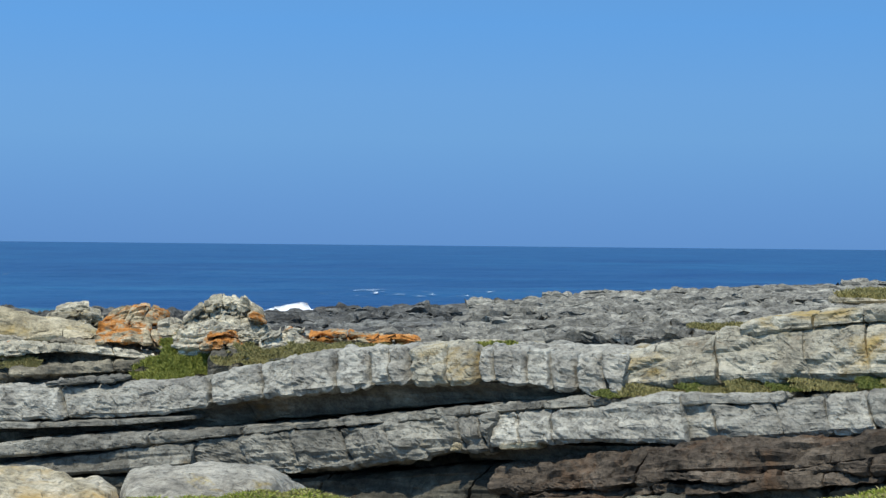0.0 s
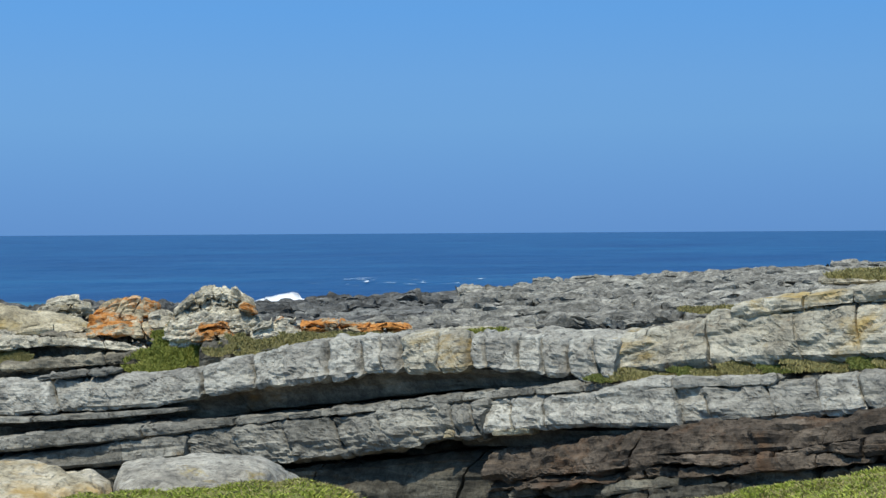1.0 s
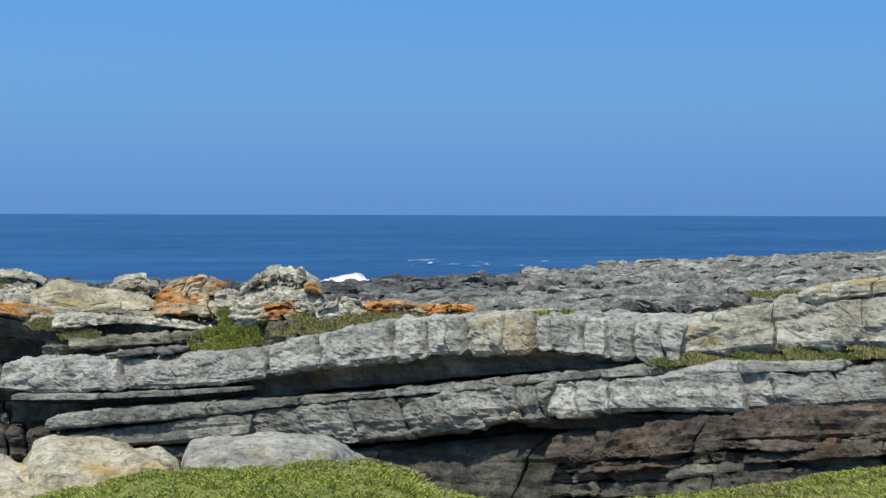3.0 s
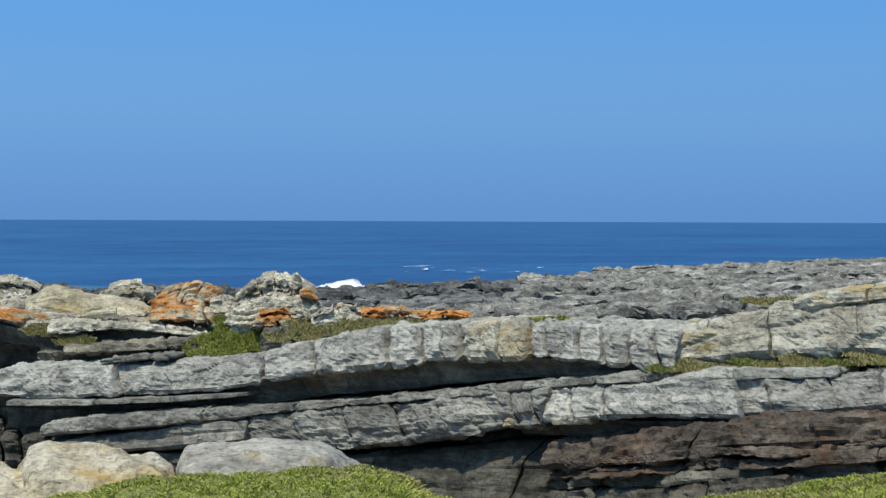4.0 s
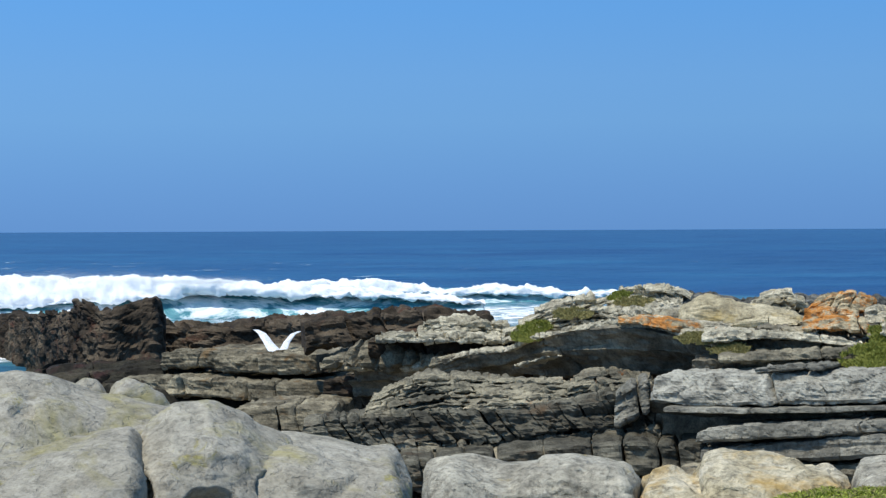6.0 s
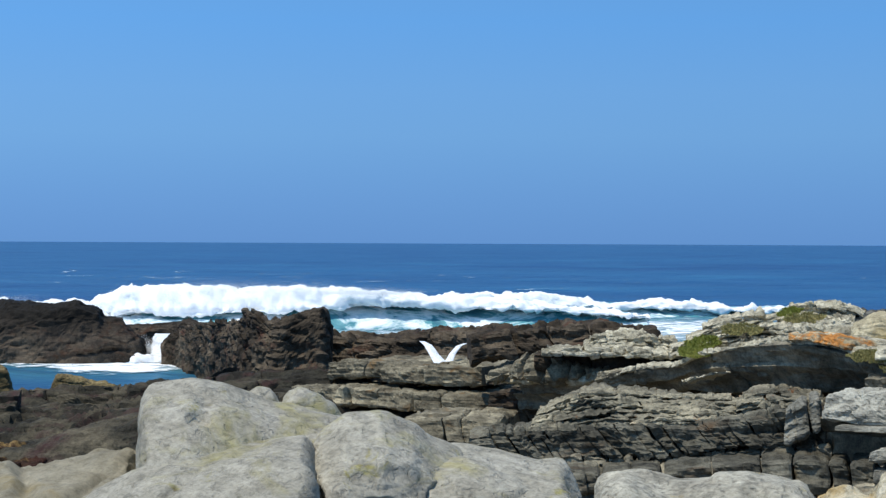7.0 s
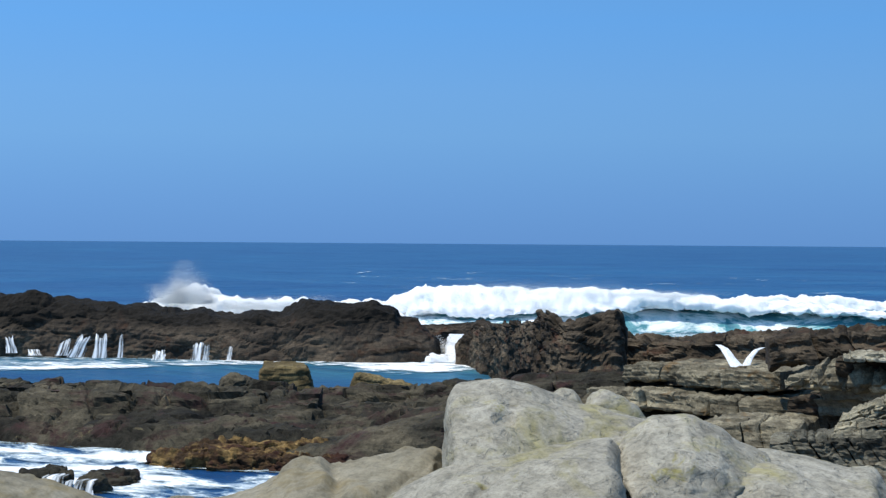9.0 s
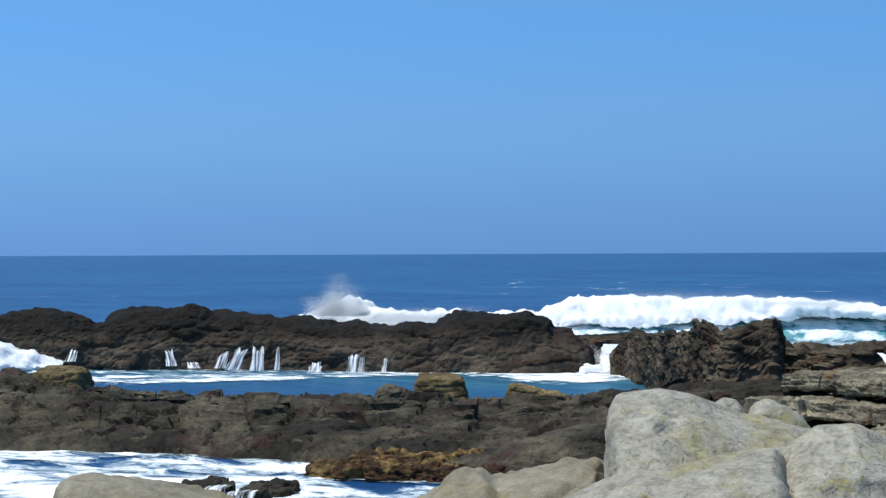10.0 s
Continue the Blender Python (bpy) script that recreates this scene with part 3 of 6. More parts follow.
foam, foam_b = material("sea_foam")
f1 = noise_tex(foam, 1.6, 8, (0.6, 1, 1), rough=0.7)
foam.node_tree.links.new(ramp(foam, f1, [(0.28, (0.55, 0.64, 0.66)), (0.44, (0.84, 0.86, 0.86)), (0.6, (0.93, 0.93, 0.92))]), foam_b.inputs["Base Color"])
foam_b.inputs["Roughness"].default_value = 0.8
foam_b.inputs["Subsurface Weight"].default_value = 0.0
bump(foam, foam_b, [(f1, 0.15)], 0.7)


mist = bpy.data.materials.new("spray_drops")          # drops pass light on as well as throwing it back
mist.use_nodes = True
mn = mist.node_tree.nodes
mn.remove(mn["Principled BSDF"])
thrown, passed, both = mn.new("ShaderNodeBsdfDiffuse"), mn.new("ShaderNodeBsdfTranslucent"), mn.new("ShaderNodeMixShader")
for lobe in (thrown, passed):
    lobe.inputs["Color"].default_value = (0.96, 0.97, 0.97, 1)
mist.node_tree.links.new(thrown.outputs[0], both.inputs[1])
mist.node_tree.links.new(passed.outputs[0], both.inputs[2])
mist.node_tree.links.new(both.outputs[0], mn["Material Output"].inputs[0])

veil, veil_b = material("streaked_falling_water")
veil_cover = veil.node_tree.nodes.new("ShaderNodeAttribute")
veil_cover.attribute_name = "cover"
veil_at = veil.node_tree.nodes.new("ShaderNodeAttribute")
veil_at.attribute_name = "along"
v0 = veil.node_tree.nodes.new("ShaderNodeTexNoise")
veil.node_tree.links.new(veil_at.outputs["Vector"], v0.inputs["Vector"])
v0.inputs["Scale"].default_value, v0.inputs["Detail"].default_value = 1.0, 3
v1 = v0.outputs["Fac"]
v2 = veil.node_tree.nodes.new("ShaderNodeMath")
v2.operation = "MULTIPLY_ADD"
veil.node_tree.links.new(veil_cover.outputs["Fac"], v2.inputs[0])
v2.inputs[1].default_value = 0.6
veil.node_tree.links.new(v1, v2.inputs[2])
veil.node_tree.links.new(ramp(veil, v2.outputs[0], [(0.80, (0.6, 0.66, 0.68)), (1.0, (0.9, 0.91, 0.92))]), veil_b.inputs["Base Color"])
veil.node_tree.links.new(ramp(veil, v2.outputs[0], [(0.75, (0, 0, 0)), (1.5, (1, 1, 1))]), veil_b.inputs["Alpha"])
veil_b.inputs["Roughness"].default_value = 0.4

stream, stream_b = material("white_running_water")
st1 = noise_tex(stream, 1.0, 5, (20, 20, 2.0), (0.1, 0.1, 0), rough=0.65, distort=0.5)
stream.node_tree.links.new(ramp(stream, st1, [(0.36, (0.55, 0.57, 0.58)), (0.5, (0.74, 0.76, 0.77)), (0.62, (0.85, 0.86, 0.86))]), stream_b.inputs["Base Color"])
stream_b.inputs["Roughness"].default_value = 0.45


film_, film_b = material("foam_film")
cover_in = film_.node_tree.nodes.new("ShaderNodeAttribute")
cover_in.attribute_name = "cover"
g1 = noise_tex(film_, 1.5, 10, (0.6, 1.0, 1.0), (0, 0, 0.6), rough=0.74, distort=0.7)
g3 = film_.node_tree.nodes.new("ShaderNodeMath")
g3.operation = "MULTIPLY_ADD"
film_.node_tree.links.new(cover_in.outputs["Fac"], g3.inputs[0])
g3.inputs[1].default_value = 0.6
film_.node_tree.links.new(g1, g3.inputs[2])
film_b.inputs["Roughness"].default_value = 0.7
film_.node_tree.links.new(ramp(film_, g3.outputs[0], [(0.80, (0.40, 0.60, 0.66)), (0.94, (0.92, 0.93, 0.93))]), film_b.inputs["Base Color"])
film_.node_tree.links.new(ramp(film_, g3.outputs[0], [(0.78, (0, 0, 0)), (0.94, (1, 1, 1))]), film_b.inputs["Alpha"])

surf, surf_b = material("foam_laced_water")
s1 = noise_tex(surf, 0.55, 9, (0.5, 0.8, 1.6), (0, 0, 0.6), rough=0.66, distort=1.4)
surf.node_tree.links.new(ramp(surf, s1, [(0.36, (0.03, 0.17, 0.23)), (0.46, (0.08, 0.30, 0.34)), (0.50, (0.5, 0.65, 0.67)), (0.58, (0.9, 0.92, 0.92))]), surf_b.inputs["Base Color"])
surf_b.inputs["Roughness"].default_value = 0.5
bump(surf, surf_b, [(s1, 0.3)], 0.8)


# ---- the sea: one sheet to the horizon ----
def swell(X, Y):
    d = np.hypot(X, Y)
    a = smooth(50, 90, d) * (1 - smooth(700, 1500, d))
    ph = (X * 0.28 + Y * 0.96) / 15.0 + 1.4 * fbm(X / 40, Y / 40, 0 * X, 2, 3)
    return -0.04 + a * (0.55 * (np.abs(np.sin(ph)) * -1 + 0.6) + 0.25 * (fbm(X / 5, Y / 3, 0 * X, 3, 5) - 0.5)) + 0.05 * (fbm(X * 0.6, Y * 0.9, 0 * X, 3, 8) - 0.5)


def spread(lo, mid0, mid1, hi, step, growth=1.06):
    mid = list(np.arange(mid0, mid1, step))
    up, st = [mid1], step
    while up[-1] < hi:
        st *= growth
        up.append(up[-1] + st)
    dn, st = [mid0 - step], step
    while dn[-1] > lo:
        st *= growth
        dn.append(dn[-1] - st)
    return np.array(dn[::-1] + mid + up)


gx, gy = spread(-4600, -120, 60, 4600, 0.7), spread(-60, 12, 150, 4700, 0.5, 1.03)
SX, SY = np.meshgrid(gx, gy)
sea = placed("water", np.stack([SX, SY, swell(SX, SY)], -1).reshape(-1, 3), grid_faces(*SX.shape), water)
tagged(sea, "deep blue choppy sea reaching a level horizon", "sea", kind="structure")


# ---- the land below everything ----
def polar(X, Y):
    return np.hypot(X, Y), np.degrees(np.arctan2(-X, Y))


FRONT_X = [-25, -22, -19, -16, -13.3, -10.2, -8.2, -6.5, -4.9, -4.1, -3.3, -1.8, -0.5, 1.0, 2.9, 4.3, 6.0, 18]
FRONT_Y = [35.2, 35.4, 36.4, 37.0, 29.2, 28.0, 26.8, 25.7, 25.0, 24.6, 23.3, 22.5, 21.5, 20.3, 19.6, 19.3, 18.8, 15]


def bed_height(X, Y):
    """Bank by the lawn, a gully, then the rock that carries the ledges, then the sea's bed."""
    d, az = polar(X, Y)
    line = Y - np.interp(X, FRONT_X, FRONT_Y)
    edge = np.interp(az, [-180, -14, -1, 6, 14, 22, 26, 34, 38, 180], [60, 46, 38, 32, 31, 33, 40, 41, 20, 20])
    rough_ = 0.5 * (fbm(X * 0.6, Y * 0.6, 0 * X, 4, 2) - 0.5)
    rear = np.interp(az, [-20, 0, 18, 24, 30], [2.0, 1.9, 1.5, 1.0, 0.9])
    z = 0.25 + (1.9 - 0.25) * (1 - smooth(11.6, 15.0, d)) + (rear - 0.25) * smooth(-0.2, 0.3, line) + rough_ * smooth(12, 15, d)
    cv, ce = chunks(X * 1.1, Y * 1.8, 0 * X, 77)
    z = z + smooth(13, 16, d) * 0.25 * cv
    z = z - 3.5 * smooth(edge - 1.5, edge + 1, d) * (d > 15)
    z = z - 1.2 * smooth(33, 42, az) * smooth(14, 17, d)
    return np.where(Y < 0, 1.9 + 0.02 * np.clip(-Y, 0, 60), z)


gx, gy = spread(-300, -26, 8, 300, 0.16, 1.2), spread(-400, 9, 42, 60, 0.16, 1.2)
SX, SY = np.meshgrid(gx, gy)
land = placed("ground", np.stack([SX, SY, bed_height(SX, SY)], -1).reshape(-1, 3), grid_faces(*SX.shape), shade_rock)
tagged(land, "rough dark rock bed under the ledges", "rock", kind="structure")


# ---- rock platforms behind the ledges ----
def flags(X, Y, row, span, seed):
    """Flagstone steps: rows across the slope, broken along into stones that each have their own height and dip."""
    w = fbm(X * 0.5 / span, Y * 0.5 / span, 0 * X, 3, seed) - 0.5
    q = (Y + 1.6 * span * w) / row
    r = np.floor(q)
    f = q - r
    ri = r.astype(np.int64)
    zero = np.zeros_like(ri)
    u = (X + 7 * _hash(ri, zero, zero, seed)) / (span * (0.55 + 0.9 * _hash(ri, zero, zero + 1, seed))) + 0.5 * (fbm(X * 2 / span, Y * 2 / span, 0 * X, 2, seed + 2) - 0.5)
    c = np.floor(u)
    g = u - c
    ci = c.astype(np.int64)
    high = _hash(ci, ri, zero, seed + 3)
    dip = _hash(ci, ri, zero, seed + 4)
    gap = np.exp(-np.minimum(g, 1 - g) * span / 0.035)
    return high + (0.25 + 0.6 * dip) * (f - 0.5) + 0.35 * (dip - 0.5) * (g - 0.5) - 0.5 * gap * (high > 0.25) - 0.7 * (1 - smooth(0, 0.10, f)) * (high > 0.3)


def ledges(X, Y, seed, lam=1.3, amp=0.16, tilt=0.12):
    V = Y + tilt * X
    out = amp * (1.1 * flags(X, V, 0.62 * lam, 1.5 * lam, seed) + 0.6 * flags(X, V, 0.27 * lam, 0.6 * lam, seed + 60))
    out = out + 0.5 * amp * (fbm(X * 0.5, Y * 0.5, 0 * X, 3, seed + 30) - 0.5) * 2
    return out + 0.05 * (fbm(X * 3.5, Y * 3.5, 0 * X, 3, seed + 4) - 0.5) - 0.6 * amp


TOP_AZ = [-20, -12, -4, 2, 6, 12, 18, 22, 26, 34]
EDGE_D = [47, 47, 41, 36, 33, 31, 31.5, 33, 41, 42]


FAR_Z = [2.90, 2.84, 2.62, 2.52, 2.45, 2.32, 2.20, 1.9, 1.6, 1.5]
NEAR_Z = [2.98, 2.92, 2.62, 2.40, 2.28, 2.1, 1.95, 1.7, 1.5, 1.45]


def platform_base(X, Y):
    d, az = polar(X, Y)
    return np.interp(az, TOP_AZ, NEAR_Z) + (np.interp(az, TOP_AZ, FAR_Z) - np.interp(az, TOP_AZ, NEAR_Z)) * smooth(22, 32, d)


def platform(X, Y, seed, amp):
    d, az = polar(X, Y)
    edge = np.interp(az, TOP_AZ, EDGE_D) + 1.4 * (fbm(X * 0.4, Y * 0.4, 0 * X, 3, seed + 30) - 0.5)
    return platform_base(X, Y) - 0.03 + 0.6 * ledges(X, Y, seed, amp=amp) - 3.5 * smooth(edge, edge + 1.6, d)


behind = lambda X, Y, Z: Y > np.interp(X, FRONT_X, FRONT_Y)
grey_field = field("rock_platform", -2.3, 17.5, 15, 50, 0.09, lambda X, Y: platform(X, Y, 11, 0.12), dark_slate, keep=behind, soft_=False)
tagged(grey_field, "slaty grey ledged rock platform sloping to the sea", "rock", kind="structure")
mid_field = field("rock_platform", -14.5, -4.1, 24.4, 36, 0.06, lambda X, Y: platform(X, Y, 12, 0.10), brown_rock, keep=behind, soft_=False)
tagged(mid_field, "grey brown ledged rock behind lichen-covered stones", "rock", kind="structure")
dark_field = field("rock_platform", -25.5, -12.0, 31.4, 46, 0.08, lambda X, Y: platform(X, Y, 13, 0.12), black_rock, keep=behind, soft_=False)
tagged(dark_field, "dark wet rock platform above the surf", "rock", kind="structure")


# ---- the long beds of sandstone ----
def ledge(label, *args, **kw):
    return tagged(stratum("rock_ledge", *args, **kw), label, "rock ledge", group="sandstone ledges")

# rows of overhanging flags that step across the platform
row_rng = np.random.default_rng(303)
row_d = 21.0
while row_d < 46:
    az_hi = np.interp(row_d, [21, 24, 26.5, 30, 36], [-1.0, 0.0, 5.5, 8.0, 8.0]) + row_rng.uniform(-0.6, 0.6)
    az_lo = np.interp(row_d, [21, 23, 46], [-15.5, -17, -18])
    angles = np.arange(az_hi, az_lo, -1.1)
    wave = 0.45 * np.interp(np.arange(len(angles)), np.arange(0, len(angles) + 3, 3), row_rng.normal(0, 1, len(np.arange(0, len(angles) + 3, 3))))
    spine = []
    for a_, w_ in zip(np.radians(angles), wave):
        far_ = row_d + w_
        x_, y_ = -far_ * math.sin(a_), far_ * math.cos(a_)
        if far_ < np.interp(math.degrees(a_), TOP_AZ, EDGE_D) - 0.6 and y_ > np.interp(x_, FRONT_X, FRONT_Y) + 0.5:
            spine.append((x_, y_, float(platform_base(np.array(x_), np.array(y_))) + row_rng.uniform(0.0, 0.13), row_rng.uniform(0.09, 0.2)))
    for dark_, chunk in ((True, [v for v in spine if v[1] > 26 and v[0] < 0.3]), (False, [v for v in spine if not (v[1] > 26 and v[0] < 0.3)])):
        if len(chunk) > 3:
            ledge("broken dark slate flags on the platform" if dark_ else "broken grey flags stepping across the platform", chunk, dark_slate if dark_ else field_rock,
                  depth=0.75, lean=-0.25, under=0.4, seed=int(row_d * 37) % 9973, crack=row_rng.uniform(0.6, 1.5), slant=0.4, block=0.10, rough=0.06, bedding=0.05, chip=0.09, chip_size=0.26, gap=0.02, fine=0.045, inset=0.06, step=0.045 if row_d < 32 else 0.06)
    row_d += row_rng.uniform(0.38, 0.72) * (1 + 0.02 * (row_d - 21))

MAIN_BED = [(-6.44, 23.12, 1.90, 0.39), (-6.01, 23.05, 1.93, 0.43), (-5.54, 22.97, 1.96, 0.45), (-5.07, 22.89, 1.96, 0.41), (-4.38, 22.74, 2.01, 0.41), (-3.7, 22.53, 2.07, 0.42), (-3.1, 22.31, 2.15, 0.42), (-2.7, 22.12, 2.29, 0.47), (-2.3, 21.91, 2.38, 0.46),
            (-1.9, 21.67, 2.48, 0.49), (-1.49, 21.41, 2.55, 0.50), (-1.04, 21.09, 2.60, 0.47), (-0.48, 20.7, 2.65, 0.45), (-0.06, 20.34, 2.68, 0.44), (0.4, 19.95, 2.71, 0.43), (0.78, 19.7, 2.71, 0.44), (1.13, 19.45, 2.69, 0.44), (1.46, 19.2, 2.72, 0.48), (1.8, 18.98, 2.72, 0.48)]
main_bed = ledge("thick pale grey sandstone bed, cracked crosswise, overhanging a dark gap", MAIN_BED, grey_rock, depth=1.6, lean=0.5, under=1.0, seed=1,
      joints=[-4.9, -3.0, -2.38, -1.93, -1.47, -1.03, -0.78, -0.57, -0.10, 0.18, 0.36, 0.72, 0.95, 1.2, 1.5], slant=0.42, block=0.045, step=0.024, gap=0.018, chip=0.035, chip_size=0.2, small=0.55, fine=0.032, bedding=0.02, rough=0.035, inset=0.065)
for ob in main_bed.children:
    if 0.1 < (main_bed.matrix_basis @ ob.matrix_basis).translation.x < 0.85:
        ob.data.materials[0] = bluff_rock
ledge("thin loose flakes lying on a thick bed", [(-5.05, 23.05, 2.02, 0.07), (-4.6, 22.95, 2.08, 0.09), (-4.15, 22.85, 2.11, 0.08)], dim_rock, depth=0.8, lean=0.3, under=0.1, seed=12, crack=0.3, block=0.04, chip=0.03, chip_size=0.12, step=0.024)
# the overhang's shade is put into this underside's dark colour
ledge("smooth underside of the thick bed, curving back, shade in its colour",
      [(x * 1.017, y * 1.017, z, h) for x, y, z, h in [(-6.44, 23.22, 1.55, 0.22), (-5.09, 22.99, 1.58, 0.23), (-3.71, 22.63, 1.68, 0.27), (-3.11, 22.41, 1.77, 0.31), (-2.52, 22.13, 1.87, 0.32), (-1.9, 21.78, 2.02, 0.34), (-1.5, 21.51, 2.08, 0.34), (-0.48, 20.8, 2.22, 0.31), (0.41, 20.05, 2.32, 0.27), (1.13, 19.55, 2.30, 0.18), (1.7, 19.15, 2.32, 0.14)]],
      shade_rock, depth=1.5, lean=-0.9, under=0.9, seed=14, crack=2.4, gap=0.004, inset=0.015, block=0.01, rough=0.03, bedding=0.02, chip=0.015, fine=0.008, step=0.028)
ledge("yellowed sandstone bluff with brown stains, blocky and cracked",
      [(1.68, 19.10, 2.70, 0.42), (2.18, 18.88, 2.79, 0.42), (2.49, 18.71, 2.85, 0.42), (2.66, 18.62, 2.95, 0.50), (2.95, 18.46, 2.95, 0.48), (3.23, 18.32, 2.97, 0.46), (3.53, 18.16, 3.0, 0.5), (3.86, 17.98, 3.05, 0.54), (4.53, 17.52, 3.12, 0.55), (6.0, 16.8, 3.2, 0.6)],
      bluff_rock, depth=2.6, lean=0.45, under=0.15, seed=2, joints=[2.05, 2.62, 3.42, 3.95, 4.2, 5.0], slant=0.3, block=0.02, rough=0.05, bedding=0.012, step=0.024, gap=0.003, chip=0.055, chip_size=0.3, small=0.5, fine=0.025, inset=0.02)
ledge("flat grey slab capping a yellowed bluff over a dark joint",
      [(2.98, 18.70, 3.00, 0.08), (3.09, 18.64, 3.05, 0.11), (3.22, 18.57, 3.10, 0.14), (3.47, 18.44, 3.13, 0.15), (3.73, 18.30, 3.17, 0.16), (3.91, 18.20, 3.22, 0.18), (4.6, 17.8, 3.30, 0.2), (6.0, 17.1, 3.36, 0.2)],
      bluff_rock, depth=2.2, lean=0.25, under=0.3, seed=13, joints=[3.62, 4.05, 4.35, 5.2], slant=0.1, block=0.03, chip=0.03, chip_size=0.2, fine=0.02, inset=0.03, gap=0.01, step=0.024)
ledge("thin grey slab resting on the mossy shelf", [(1.82, 18.65, 2.25, 0.07), (2.44, 18.28, 2.33, 0.08), (2.95, 17.98, 2.37, 0.1), (3.24, 17.83, 2.41, 0.09)], grey_rock, depth=0.7, lean=0.2, under=0.2, seed=203, crack=0.8, gap=0.005, block=0.015, chip=0.02, chip_size=0.2, step=0.026)
ledge("thin yellowed slab lying under the bluff", [(2.15, 19.0, 2.46, 0.06), (2.6, 18.75, 2.49, 0.07), (3.2, 18.45, 2.55, 0.07), (4.4, 17.8, 2.68, 0.07)], bluff_rock, depth=0.5, lean=0.2, under=0.2, seed=204, crack=0.45, gap=0.03, block=0.05, chip=0.03, chip_size=0.15, step=0.026)
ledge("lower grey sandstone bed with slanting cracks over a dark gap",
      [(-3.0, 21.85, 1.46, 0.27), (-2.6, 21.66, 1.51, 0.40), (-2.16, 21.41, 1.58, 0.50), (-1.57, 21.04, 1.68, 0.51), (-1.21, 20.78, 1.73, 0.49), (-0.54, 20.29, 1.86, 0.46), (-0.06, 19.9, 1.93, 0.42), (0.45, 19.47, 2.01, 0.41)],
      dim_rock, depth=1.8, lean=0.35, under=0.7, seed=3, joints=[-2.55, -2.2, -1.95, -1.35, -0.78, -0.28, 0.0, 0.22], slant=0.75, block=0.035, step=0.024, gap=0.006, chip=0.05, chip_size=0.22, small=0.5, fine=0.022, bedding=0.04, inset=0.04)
ledge("lower pale grey sandstone bed with slanting cracks above a red wall",
      [(0.39, 19.51, 2.02, 0.41), (1.08, 19.02, 2.1, 0.34), (1.64, 18.59, 2.18, 0.36), (2.11, 18.32, 2.22, 0.37), (2.59, 18.03, 2.26, 0.36), (3.01, 17.79, 2.32, 0.37), (3.29, 17.64, 2.35, 0.35), (3.73, 17.4, 2.4, 0.32), (3.75, 17.38, 2.42, 0.36), (4.06, 17.19, 2.46, 0.33), (6.0, 16.3, 2.45, 0.4)],
      grey_rock, depth=1.8, lean=0.5, under=0.7, seed=18, joints=[0.62, 0.95, 2.25, 2.52, 3.08, 3.5, 3.85, 4.12, 5.0], slant=0.5, block=0.035, step=0.024, gap=0.008, chip=0.035, chip_size=0.2, small=0.55, fine=0.03, bedding=0.02, rough=0.035, inset=0.03)
# recess coloured darker than the bed above to stand for its shade
ledge("recess under the lower bed, coloured dark for its shade", [(0.24, 20.03, 1.59, 0.17), (1.1, 19.42, 1.73, 0.21), (1.84, 18.89, 1.79, 0.14), (2.28, 18.65, 1.83, 0.1), (3.08, 18.18, 1.92, 0.1), (3.82, 17.78, 2.03, 0.11), (6.0, 16.6, 2.1, 0.12)],
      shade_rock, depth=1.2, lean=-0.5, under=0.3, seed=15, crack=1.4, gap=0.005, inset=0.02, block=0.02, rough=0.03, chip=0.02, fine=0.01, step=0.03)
ledge("pale stone chip stuck below a ledge", [(0.02, 19.77, 1.65, 0.08), (0.09, 19.74, 1.67, 0.10), (0.16, 19.72, 1.65, 0.08)], pale_rock, depth=0.15, lean=0.2, under=0.1, seed=205, split=False, chip=0.02, chip_size=0.1, step=0.012)
ledge("pale yellowed slab tucked under the lower bed", [(0.55, 19.35, 1.72, 0.05), (0.72, 19.24, 1.74, 0.06), (0.92, 19.12, 1.755, 0.05)], pale_rock, depth=0.3, lean=0.2, under=0.1, seed=206, split=False, chip=0.02, chip_size=0.1, step=0.014)
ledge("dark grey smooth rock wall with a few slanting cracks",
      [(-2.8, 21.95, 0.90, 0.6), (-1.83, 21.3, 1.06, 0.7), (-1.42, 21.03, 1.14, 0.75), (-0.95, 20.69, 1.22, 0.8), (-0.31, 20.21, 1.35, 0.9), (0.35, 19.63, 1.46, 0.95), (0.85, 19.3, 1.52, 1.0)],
      deep_grey_rock, depth=1.4, lean=0.25, under=0.2, seed=19, joints=[-1.5, 0.28], slant=-0.4, gap=0.006, inset=0.02, block=0.02, bedding=0.035, beds=7, rough=0.04, chip=0.025, chip_size=0.3, small=0.3, fine=0.016, step=0.026)
RED_TOP = np.array([(0.42, 19.45, 1.47, 0.22), (1.07, 18.86, 1.59, 0.25), (1.77, 18.22, 1.74, 0.23), (2.18, 17.93, 1.84, 0.23), (2.52, 17.68, 1.88, 0.22), (2.94, 17.39, 1.93, 0.21), (3.46, 17.07, 2.01, 0.22), (3.96, 16.75, 2.11, 0.2), (6.0, 15.5, 2.2, 0.2)])
ledge("smooth red-brown band of rock topping a layered wall", RED_TOP, red_rock, depth=1.4, lean=0.75, under=0.3, seed=4, crack=1.5, slant=-0.5, gap=0.006, inset=0.015, block=0.03, bedding=0.05, beds=8, rough=0.04, chip=0.06, chip_size=0.2, fine=0.02, step=0.026)
